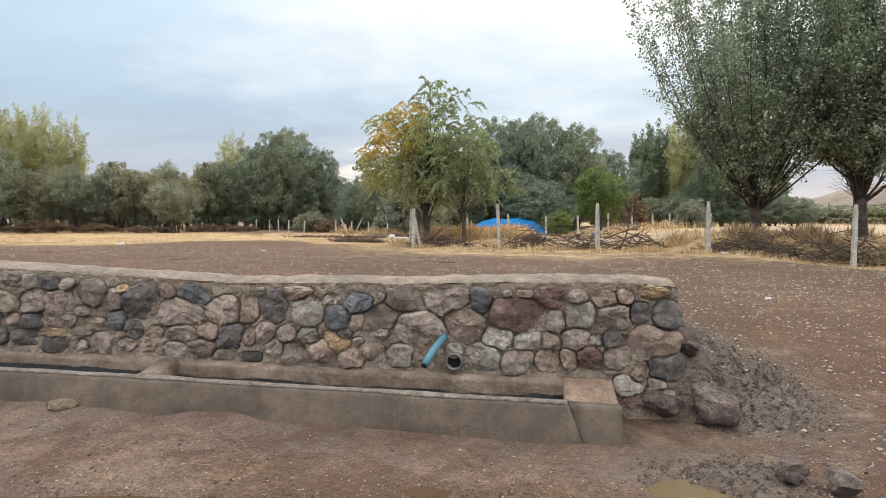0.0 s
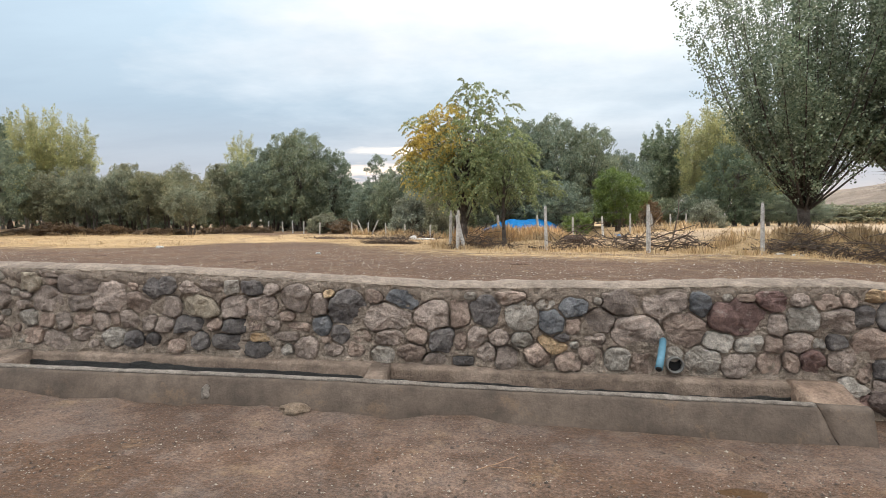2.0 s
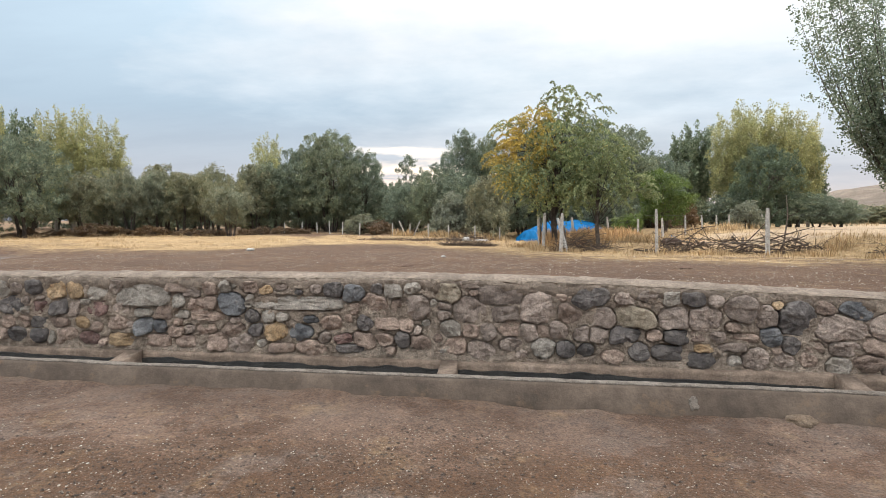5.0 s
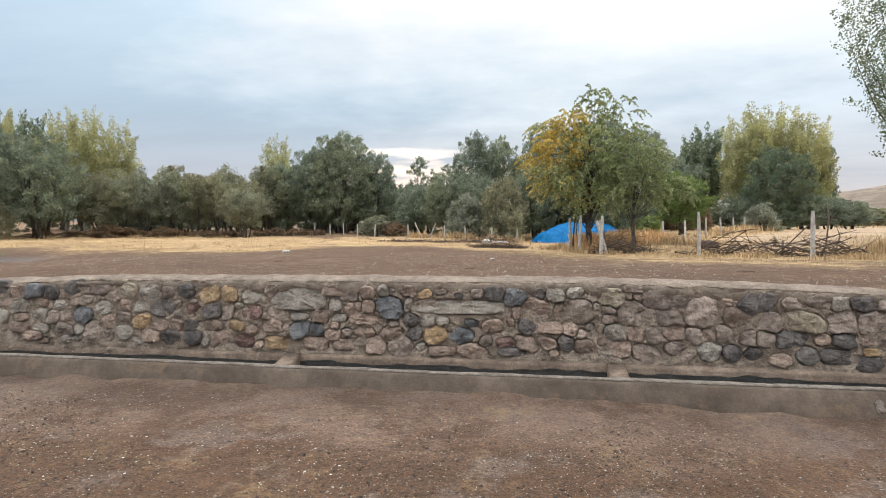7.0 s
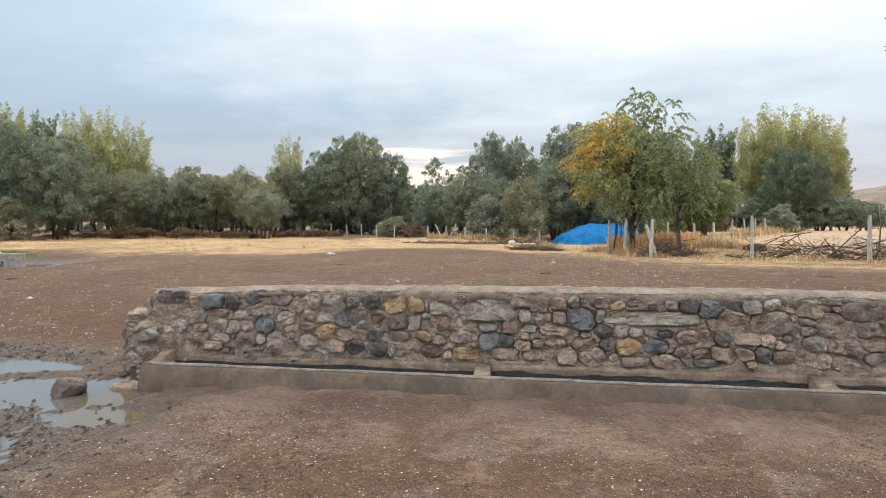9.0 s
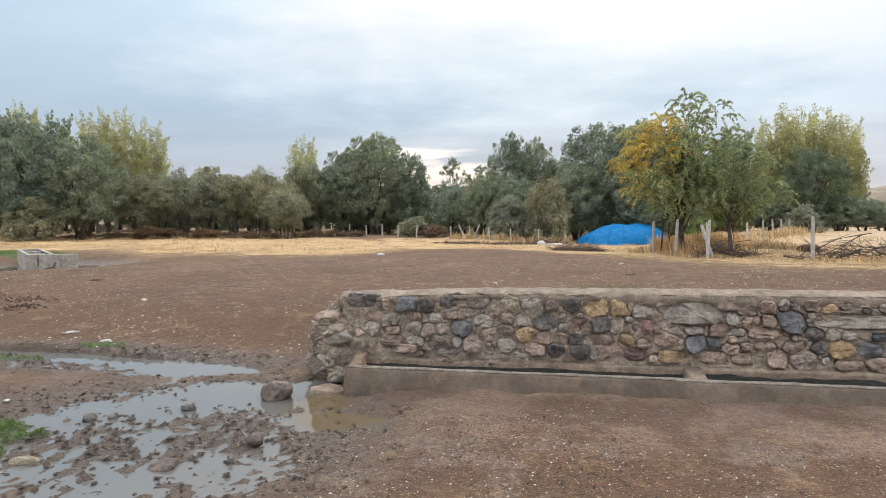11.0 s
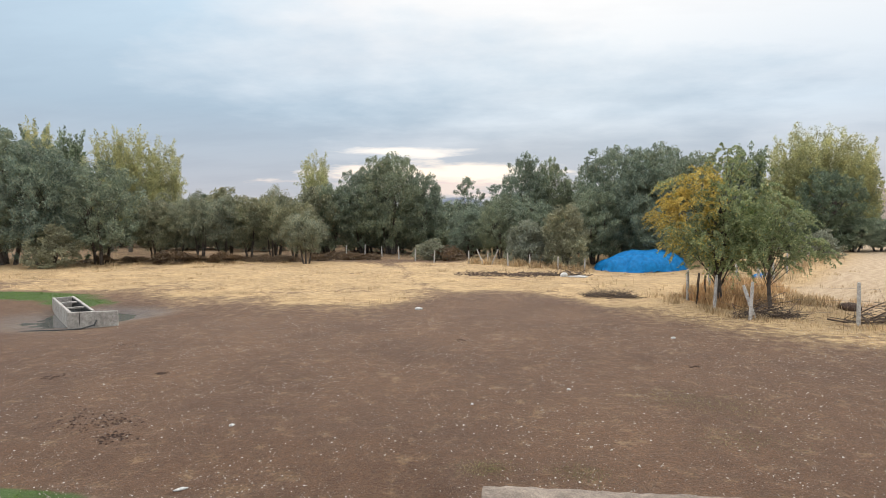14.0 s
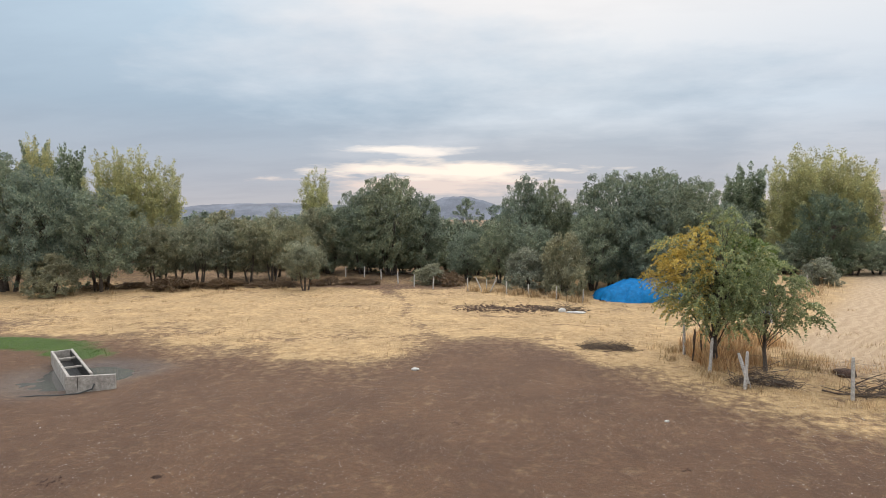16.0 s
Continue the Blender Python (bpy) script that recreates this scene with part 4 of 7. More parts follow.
def packed(stones, r):
    """Outlines of all the stones: each swells until it meets its neighbours, and leaves a joint."""
    shapes = []
    for x, z, hw, hh, kind in stones:
        square = r.uniform(5.0, 10.0) if kind in ("pale", "tan", "cream") or hw > 2 * hh or x > 0.95 else r.uniform(3.2, 7.0)
        shapes.append(outline(hw, hh, r, square))
    placed = []
    for i, (x, z, hw, hh, kind) in enumerate(stones):
        near = [j for j, q in enumerate(stones) if j != i and abs(q[0] - x) < 1.5 * (hw + q[2]) and abs(q[1] - z) < 1.5 * (hh + q[3])]
        most, ring = r.uniform(1.06, 1.24), []
        if hw > 2.2 * hh:
            # a long slab keeps its own outline
            for a in np.linspace(-math.pi, math.pi, 36, endpoint=False):
                c, d = math.cos(a), math.sin(a)
                ring.append((hw * 1.02 * math.copysign(abs(c) ** 0.5, c) * r.uniform(0.98, 1.02), hh * 1.08 * math.copysign(abs(d) ** 0.5, d) * (1 + 0.16 * wob(x + 4 * c, z, 5.0, 3.0)) * r.uniform(0.95, 1.03)))
            placed.append((x, z, hw * 1.1, hh * 1.3, ring))
            continue
        for a in np.linspace(-math.pi, math.pi, 36, endpoint=False):
            reach = float(np.interp(a, *shapes[i]))
            ks = np.arange(0.55, most, 0.02)
            px, pz = x + ks * reach * math.cos(a), z + ks * reach * math.sin(a)
            free = (pz < crest(x) - 0.075) | (ks < 0.85)
            for j in near:
                dx, dz = px - stones[j][0], pz - stones[j][1]
                free &= np.hypot(dx, dz) / np.interp(np.arctan2(dz, dx), *shapes[j]) > ks
            stop = int(np.argmin(free)) if not free.all() else len(ks)
            d = float(ks[max(0, stop - 1)]) * reach * r.uniform(0.965, 1.02) - 0.007
            ring.append((d * math.cos(a), d * math.sin(a)))
        n = len(ring)
        ring = [tuple(0.12 * ring[k - 1][c] + 0.76 * ring[k][c] + 0.12 * ring[(k + 1) % n][c] for c in (0, 1)) for k in range(n)]
        placed.append((x, z, hw * 1.25, hh * 1.25, ring))
    return placed


def nearness(xs, zs, placed):
    """For a grid of points, how far outside the nearest stone each lies."""
    out = np.full((len(zs), len(xs)), 9.0)
    xs, zs = np.array(xs), np.array(zs)
    for sx, sz, hw, hh, ring in placed:
        a, b = np.searchsorted(xs, (sx - hw - 0.1, sx + hw + 0.1))
        c, d = np.searchsorted(zs, (sz - hh - 0.1, sz + hh + 0.1))
        if b <= a or d <= c:
            continue
        px, pz = xs[None, a:b] - sx, zs[c:d, None] - sz
        far = np.full((d - c, b - a), 9.0)
        inside = np.zeros((d - c, b - a), bool)
        for (x0, z0), (x1, z1) in zip(ring, ring[1:] + ring[:1]):
            ex, ez = x1 - x0, z1 - z0
            u = np.clip(((px - x0) * ex + (pz - z0) * ez) / (ex * ex + ez * ez + 1e-12), 0, 1)
            far = np.minimum(far, np.hypot(px - x0 - u * ex, pz - z0 - u * ez))
            crosses = ((z0 > pz) != (z1 > pz)) & (px < ex * (pz - z0) / (ez if abs(ez) > 1e-9 else 1e-9) + x0)
            inside ^= crosses
        out[c:d, a:b] = np.minimum(out[c:d, a:b], np.where(inside, -far, far))
    return out


def stone_mesh(ring, kind, r):
    """One stone of the wall, around its own middle: a rough dome with a few flat breaks."""
    size = math.sqrt(sum(p[0] ** 2 + p[1] ** 2 for p in ring) / len(ring))
    n = len(ring)
    proud = r.uniform(0.022, 0.060) * (1.2 if kind in ("dark", "blue") else 1.0)
    tx, tz = r.uniform(-0.20, 0.20), r.uniform(-0.16, 0.34)
    s = r.random() * 40
    verts, faces = [], []
    breaks = [(math.cos(a), math.sin(a), r.uniform(0.15, 0.5), r.uniform(0.25, 0.75)) for a in (r.random() * 6.283 for _ in range(3))]
    rings = ((1.02, -0.5), (1.0, 0.42), (0.96, 0.80), (0.86, 0.95), (0.60, 1.0), (0.30, 1.02))
    for scale, out in rings:
        for x, z in ring:
            ux, uz = x * scale, z * scale
            rise = 0.034 * wob(ux * 6 + s, uz * 6, 1.0) + 0.024 * wob(ux * 15, uz * 15, s) + 0.013 * wob(ux * 40, uz * 40, s)
            for bx, bz, start, deep in breaks:
                rise -= deep * 0.10 * max(0.0, (bx * ux + bz * uz) / size - start) * size * 4
            y = -proud * out + ((tx * ux + tz * uz) - rise) * min(1.0, max(0.0, out))
            verts.append((ux * (1 + 0.07 * wob(x * 17, z * 17, s)), y, uz * (1 + 0.07 * wob(z * 17, x * 17, s))))
    last = len(rings) - 1
    for k in range(last):
        for i in range(n):
            a, b = k * n + i, k * n + (i + 1) % n
            faces.append((a, b, b + n, a + n))
    verts.append((0, -proud * 1.04, 0))
    faces += [(last * n + i, last * n + (i + 1) % n, (last + 1) * n) for i in range(n)]
    return mesh_of("stone", verts, faces, STONE[kind], r.random() < 0.25)


def build_wall():
    wall = thing("wall_stone", "low rubble stone wall with rounded cement cap beside a trough", "stone wall", kind="structure")
    # mortar body: front face as a rough sheet, with top, back and ends
    xs = [WALL_L + (WALL_R - WALL_L) * i / 1500 for i in range(1501)]
    zs = [-0.15 + 0.5 * k / 6 for k in range(6)] + [0.35 + 0.95 * k / 88 for k in range(89)]
    verts, faces = [], []
    r = random.Random(11)
    stones = list(LAID)
    # small stones wedged into the wider joints
    for k in range(3000):
        x, z = r.uniform(-13.9, WALL_R - 0.06), r.uniform(0.50, 1.14)
        if x > 0.8 and r.random() < 0.5:
            z = r.uniform(0.10, 0.5)
        hw, hh = r.uniform(0.040, 0.085), r.uniform(0.030, 0.055)
        if z + hh > crest(x) - 0.10 or len(stones) > 292:
            continue
        if all(abs(x - q[0]) > (hw + q[2]) * 0.90 or abs(z - q[1]) > (hh + q[3]) * 0.90 for q in stones):
            stones.append((x, z, hw, hh, r.choice(CHINKS)))
    placed = packed(stones, r)
    outside = nearness(xs, zs, placed)
    for k, z in enumerate(zs):
        for i, x in enumerate(xs):
            zz = min(z, crest(x) - 0.042)
            # flush or swelling between the stones, opened into a dark crack along their edges
            full = smooth01(0.002, 0.014, outside[k, i])
            open_crack = smooth01(-0.25, 0.30, wob(x, z, 8, 4) - 0.35 * smooth01(-10.5, -12.5, x))
            dy = -0.020 * full - 0.006 * (1 - full) + 0.038 * (1 - full) * open_crack
            verts.append((x, wall_face(x, z) + dy + 0.018 * wob(x, z, 0, 6) + 0.016 * wob(x, z, 4, 15) + 0.010 * wob(x, z, 6, 34), zz))
    w = len(xs)
    for k in range(len(zs) - 1):
        for i in range(w - 1):
            faces.append((k * w + i, k * w + i + 1, (k + 1) * w + i + 1, (k + 1) * w + i))
    b, top = len(verts), (len(zs) - 1) * w
    verts += [(x, WALL_Y + 0.52, crest(x) - 0.12) for x in xs] + [(x, WALL_Y + 0.52, zs[0]) for x in xs]
    for i in range(w - 1):
        faces += [(top + i, top + i + 1, b + i + 1, b + i), (b + i, b + i + 1, b + w + i + 1, b + w + i)]
    rise = range(len(zs))
    faces += [tuple([b + w, b] + [k * w for k in reversed(rise)]), tuple([b + w - 1, b + 2 * w - 1] + [k * w + w - 1 for k in rise])]
    part("mortar_core", mesh_of("mortar_core", verts, faces, MORTAR), wall, "grey-brown mortar between the stones")
    # cap
    verts, faces = [], []
    n = 420
    for i in range(n + 1):
        x = WALL_L - 0.05 + (WALL_R - WALL_L + 0.03) * i / n
        low = crest(x) - 0.165 + 0.04 * wob(x, 0, 6, 1.7) + 0.035 * wob(x, 2, 6, 5) + 0.02 * wob(x, 4, 6, 14)
        high = crest(x) - 0.015 + 0.010 * wob(x, 0, 3, 2.3)
        for sx, sz, hw, hh, _ in stones:
            if sz > 0.9 and abs(x - sx) < hw * 1.05:
                low = max(low, sz + hh * math.sqrt(max(0.0, 1 - ((x - sx) / (hw * 1.1)) ** 2)) - 0.016)
        low = min(low, high - 0.065)
        f = wall_face(x, 1.16)
        q = 0.10 * smooth01(-14.3, -12.6, x)
        profile = [(f + 0.03, low - 0.07), (f - 0.022, low - 0.012), (f - 0.026, (low + high) / 2 - 0.01), (f - 0.008, high - 0.036), (f + 0.05, high - 0.008), (f + 0.16, high + 0.018), (f + 0.30, high + 0.012), (f + 0.44 - q, high - 0.02), (f + 0.55 - q, high - 0.08), (f + 0.56 - q, low - 0.02)]
        for k, (y, z) in enumerate(profile):
            verts.append((x + 0.02 * wob(x, y, z, 6), y + 0.012 * wob(x, y, z, 5), z + 0.014 * wob(x, y * 3, z, 7)))
    m = 10
    for i in range(n):
        for k in range(m - 1):
            faces.append((i * m + k, i * m + k + 1, (i + 1) * m + k + 1, (i + 1) * m + k))
    faces += [tuple(range(m)), tuple(n * m + k for k in reversed(range(m)))]
    part("cap", mesh_of("cap", verts, faces, CAP), wall, "smooth grey cement cap, wavy along its edge")
    for (x, z, hw, hh, kind), (_, _, _, _, ring) in zip(stones, placed):
        part("stone", stone_mesh(ring, kind, r), wall, at=Matrix.Translation((x, wall_face(x, z), z)))
    # the ragged end: stones and mortar spilling out
    for i in range(30):
        z = r.uniform(0.10, 0.98)
        reach = 0.46 * (1 - max(0, z - 0.72) / 0.45) * (0.8 + 0.2 * math.sin(z * 9))
        around = r.uniform(-0.6, 1.5)
        s = r.uniform(0.08, 0.17)
        me = rock_mesh("stone", STONE[r.choice(("brown", "pale", "pale", "cream"))], (s * 1.35, s * 0.9, s * 0.7), i + 3, 0.55, 3, True)
        part("stone", me, wall, at=pose(WALL_L + 0.02 - reach * math.cos(around), WALL_Y + 0.28 - 0.27 * math.sin(around), z, r.uniform(-15, 15), r.uniform(-15, 15), r.uniform(0, 360)))
    bm = bmesh.new()
    bmesh.ops.create_icosphere(bm, subdivisions=5, radius=1.0)
    for v in bm.verts:
        d = v.co.copy()
        k = 1 + 0.22 * noise.noise(d * 2.3) + 0.14 * noise.noise(d * 6) + 0.08 * noise.noise(d * 15) + 0.03 * noise.noise(d * 34)
        v.co = Vector((WALL_L - 0.02 + d.x * k * 0.50 - 0.06 * (d.z < 0) * d.z, WALL_Y + 0.27 + d.y * k * 0.33, 0.45 + d.z * k * 0.60))
    part("mortar_lump", mesh_from_bm("mortar_lump", bm, MORTAR), wall, "crumbling mortar at the broken end")
    return wall


build_wall()


# ---- the long trough ----
TROUGH_L, TROUGH_R = -14.70, 0.74


def trough_y(x):
    return 4.44 - 0.010 * (x - 0.7)


def trough_lift(x):
    return float(np.interp(x, (-14.5, -12.0, -9.0, -4.0, -2.5, -1.0, 0.7), (0.095, 0.08, 0.06, 0.05, 0.03, 0.005, -0.02)))


def bar_mesh(name, mat, x0, x1, profile, step=0.07, rough=0.008, lift=trough_lift, cut=(0.0, 0.0)):
    """Sweep a closed profile of (y, z) along x, wavering like hand-made concrete; y counts from the trough's front line."""
    n = max(2, round((x1 - x0) / step))
    verts, faces, m = [], [], len(profile)
    for i in range(n + 1):
        at = x0 + (x1 - x0) * i / n
        for y, z in profile:
            x = at + (cut[0] if i == 0 else cut[1] if i == n else 0.0) * (0.2 - z + 0.12 * wob(z, y, 0, 9))
            v = (x, trough_y(x) + y + rough * wob(x, y * 5, z * 5, 3) + rough * 0.6 * wob(x, y * 5, z, 11), z + lift(x) * (z > 0.05) + rough * wob(x, y * 4, z * 4 + 9, 2.2) + rough * 0.5 * wob(x, y, z, 13))
            verts.append(v)
    for i in range(n):
        for k in range(m):
            faces.append((i * m + k, i * m + (k + 1) % m, (i + 1) * m + (k + 1) % m, (i + 1) * m + k))
    faces += [tuple(reversed(range(m))), tuple(n * m + k for k in range(m))]
    return mesh_of(name, verts, faces, mat)


def build_trough():
    t = thing("water_trough", "long low cracked concrete water trough along the wall, nearly dry", "trough")
    front = [(-0.10, -0.10), (-0.10, 0.0), (-0.06, 0.14), (0.0, 0.29), (0.015, 0.318), (0.04, 0.33), (0.09, 0.33), (0.11, 0.315), (0.12, 0.2), (0.125, 0.0), (0.125, -0.10)]
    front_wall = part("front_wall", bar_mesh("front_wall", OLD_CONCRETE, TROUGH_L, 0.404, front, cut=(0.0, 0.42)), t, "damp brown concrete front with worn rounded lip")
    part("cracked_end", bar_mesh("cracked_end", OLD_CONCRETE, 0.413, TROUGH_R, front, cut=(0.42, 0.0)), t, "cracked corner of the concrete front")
    back = [(0.44, -0.1), (0.44, 0.15), (0.445, 0.39), (0.452, 0.412), (0.48, 0.425), (0.56, 0.44), (0.68, 0.46), (0.68, -0.1)]
    part("back_ledge", bar_mesh("back_ledge", LEDGE, TROUGH_L + 0.13, TROUGH_R - 0.1, back, lift=lambda x: foot(x) - 0.44), t, "dusty concrete ledge at the wall's foot")
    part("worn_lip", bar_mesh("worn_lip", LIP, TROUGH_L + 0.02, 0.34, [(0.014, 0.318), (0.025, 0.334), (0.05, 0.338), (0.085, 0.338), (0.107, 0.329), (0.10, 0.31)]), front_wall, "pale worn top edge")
    inner = [(0.11, 0.02), (0.436, 0.02), (0.438, 0.305), (0.425, 0.298), (0.415, 0.06), (0.132, 0.06), (0.128, 0.25), (0.118, 0.25)]
    part("basin_lining", bar_mesh("basin_lining", NEAR_BLACK, TROUGH_L + 0.13, 0.36, inner, lift=lambda x: foot(x) - 0.44 + 0.045 * smooth01(-2.5, -6.0, x) + 0.03 * wob(x, 0, 0, 1.5) + 0.02 * wob(x, 3, 0, 6)), t, "near-black lining inside the basin")
    part("splash_crust", rock_mesh("splash_crust", LIP, (0.045, 0.003, 0.06), 3, 0.9, 4), front_wall, "crusted pale splash", pose(-4.78, trough_y(-4.78) - 0.043, 0.24, -20))
    for x in (-3.27, -7.08, -10.68):
        part("divider", bar_mesh("divider", LEDGE, x - 0.09, x + 0.09, [(0.09, 0.0), (0.09, 0.325), (0.2, 0.335), (0.455, 0.385), (0.455, 0.0)], 0.045), t)
    for x0, x1 in ((TROUGH_L + 0.02, TROUGH_L + 0.16), (0.33, TROUGH_R - 0.01)):
        part("end_block", bar_mesh("end_block", BLOCK, x0, x1, [(0.06, -0.1), (0.06, 0.318), (0.2, 0.338), (0.42, 0.40), (0.55, 0.40), (0.55, -0.1)], 0.05), t)
    return t


build_trough()


def build_pipes():
    """The blue hose and the grey outlet that stick out of the wall."""
    hose = thing("hose", "faded blue plastic hose end hanging from the wall", "hose")
    v, f = [], []
    x, z = -0.70, 0.68
    y = wall_face(x, z)
    path = [(x + 0.02, y + 0.08, z + 0.01), (x, y - 0.03, z), (x - 0.02, y - 0.11, z - 0.02), (x - 0.05, y - 0.21, z - 0.055), (x - 0.08, y - 0.30, z - 0.10), (x - 0.11, y - 0.38, z - 0.155)]
    tube(v, f, path, [0.032] * 6, 12)
    body = part("tube", mesh_of("tube", v, f, HOSE), hose)
    # a black disc over the hose end paints the shade within
    v, f = [], []
    tube(v, f, [(x - 0.1095, y - 0.3787, z - 0.1541), (x - 0.1125, y - 0.3867, z - 0.1596)], [0.026, 0.026], 12)
    part("mouth", mesh_of("mouth", v, f, BLACK), body, "black disc for the shade in the open end")
    pipe = thing("outlet_pipe", "grey plastic outlet pipe set in the stone wall", "pipe")
    v, f = [], []
    x, z = -0.60, 0.485
    y = wall_face(x, z)
    n = 20
    for yy, rr in ((y + 0.1, 0.075), (y - 0.075, 0.075), (y - 0.075, 0.062), (y + 0.05, 0.062)):
        for k in range(n):
            a = 2 * math.pi * k / n
            v.append((x + rr * math.cos(a), yy, z + rr * math.sin(a)))
    for k in range(3):
        f += [(k * n + i, k * n + (i + 1) % n, (k + 1) * n + (i + 1) % n, (k + 1) * n + i) for i in range(n)]
    sleeve = part("sleeve", mesh_of("sleeve", v, f, GREY_PIPE), pipe)
    # a black disc set back in the sleeve paints its inner shade
    part("hollow", mesh_of("hollow", [(x + 0.0615 * math.cos(2 * math.pi * k / n), y - 0.02, z + 0.0615 * math.sin(2 * math.pi * k / n)) for k in range(n)], [tuple(range(n))], BLACK), sleeve, "black disc for the shade inside the pipe")


build_pipes()


def boulder(label, x, y, size, seed, mat, turn=0.0, sink=0.25, tilt=0.0, name="boulder", flat=False):
    me = rock_mesh(name, mat, size, seed, 0.3, 3 if flat else 4 if max(size) > 0.1 else 2, flat)
    return thing(name, label, "rock", pose(x, y, ground_z(x, y) + size[2] * (1 - 2 * sink), tilt, 0, turn), me=me)


boulder("large brown-grey boulder fallen by the wall's end", 1.56, 4.95, (0.245, 0.21, 0.19), 5, FALLEN, 20, 0.1, 12, flat=True)
boulder("squarish brown boulder under the wall's corner", 1.16, 5.02, (0.20, 0.16, 0.17), 8, FALLEN, 0, 0.15, flat=True)
boulder("grey boulder behind the wall's end", 1.54, 5.75, (0.12, 0.13, 0.17), 12, FALLEN, 10, 0.1)
boulder("brown-grey rock on the gravelly yard", 1.66, 3.78, (0.14, 0.11, 0.095), 15, FALLEN, 40, 0.15, flat=True)
boulder("grey rock on the gravelly yard", 1.88, 3.66, (0.12, 0.10, 0.095), 21, FALLEN, 100, 0.15, flat=True)
boulder("round wet brown rock standing in the pond", -15.42, 4.33, (0.185, 0.17, 0.18), 26, WET_STONE, 0, 0.12)
boulder("small dark stone in the pond", -16.22, 3.84, (0.09, 0.07, 0.05), 31, STONE["dark"], 0, 0.1)
boulder("small dark stone in the pond", -17.05, 3.40, (0.09, 0.07, 0.05), 32, STONE["dark"], 50, 0.1)
boulder("small dark stone in the pond", -16.85, 3.50, (0.08, 0.06, 0.05), 33, STONE["dark"], 90, 0.1)
boulder("small brown stone in the pond", -15.05, 2.96, (0.09, 0.08, 0.07), 34, WET_STONE, 0, 0.1)
boulder("flat stone by the broken wall end", -14.98, 4.70, (0.22, 0.15, 0.10), 36, STONE["brown"], 10, 0.2)
boulder("brown stone at the pond's edge", -15.6, 2.45, (0.15, 0.11, 0.08), 37, WET_STONE, 30, 0.3)
boulder("low crumbled lump of mortar against the trough", -3.9, 4.37, (0.15, 0.10, 0.055), 47, LUMP, 0, 0.50)


# ---- trees ----
def leaf_mesh(name, mats, centres, radii, per, size, seed, aspect=0.55, sag=0.0, share=None, three=False):
    """A crown of many small leaves gathered in clumps; each leaf is a bent four-sided blade."""
    g = np.random.default_rng(seed)
    c = np.repeat(np.asarray(centres), per, 0)
    rr = np.repeat(np.asarray(radii), per)
    n = len(c)
    off = g.normal(size=(n, 3))
    off *= (rr * g.random(n) ** 0.45 / np.linalg.norm(off, axis=1))[:, None]
    p = c + off * np.array([1, 1, 0.8])
    along = g.normal(size=(n, 3)) + np.array([0, 0, -sag])
    along /= np.linalg.norm(along, axis=1)[:, None]
    side = np.cross(along, g.normal(size=(n, 3)))
    side /= np.linalg.norm(side, axis=1)[:, None]
    s = (size * g.uniform(0.6, 1.4, n))[:, None]
    if three:
        v = np.stack([p - along * s * 0.5 - side * s * aspect * 0.5, p - along * s * 0.5 + side * s * aspect * 0.5, p + along * s * 0.7], 1).reshape(-1, 3)
        f = np.arange(n * 3).reshape(-1, 3)
    else:
        v = np.stack([p - along * s * 0.5, p + side * s * aspect * 0.5, p + along * s * 0.5, p - side * s * aspect * 0.5], 1).reshape(-1, 3)
        f = np.arange(n * 4).reshape(-1, 4)
    me = bpy.data.meshes.new(name)
    me.from_pydata(v.tolist(), [], f.tolist())
    for m in mats:
        me.materials.append(m)
    if share is not None:
        pick = np.repeat(share, per) + g.normal(0, 0.12, n) > 0.5
        me.polygons.foreach_set("material_index", pick.astype(np.int32))
    me.update()
    return me


def crown_clumps(seed, n, centre, radius, uneven=0.35, low=-0.75, hollow=0.45, lobes=16):
    """Clump middles on the outside of many rounded lobes that make up an uneven crown."""
    g = np.random.default_rng(seed)
    heads = []
    for k in range(lobes):
        z = 1 - (k + 0.5) * (1 - low) / lobes
        a = k * 2.399963 + seed
        d = np.array([math.cos(a) * math.sqrt(max(0, 1 - z * z)), math.sin(a) * math.sqrt(max(0, 1 - z * z)), z]) + g.normal(0, 0.12, 3)
        k2 = 0.60 * (1 + uneven * g.uniform(-0.7, 0.6))
        heads.append((d * k2, g.uniform(0.30, 0.48), d / np.linalg.norm(d)))
    out = []
    while len(out) < n:
        h, size, way = heads[int(g.integers(lobes))]
        d = g.normal(size=3)
        d /= np.linalg.norm(d)
        if d @ way < -0.35 and g.random() < 0.8:
            continue
        p = h + d * size * (hollow + (1 - hollow) * g.random() ** 0.35)
        out.append(np.array(centre) + p * np.array(radius))
    return np.array(out)


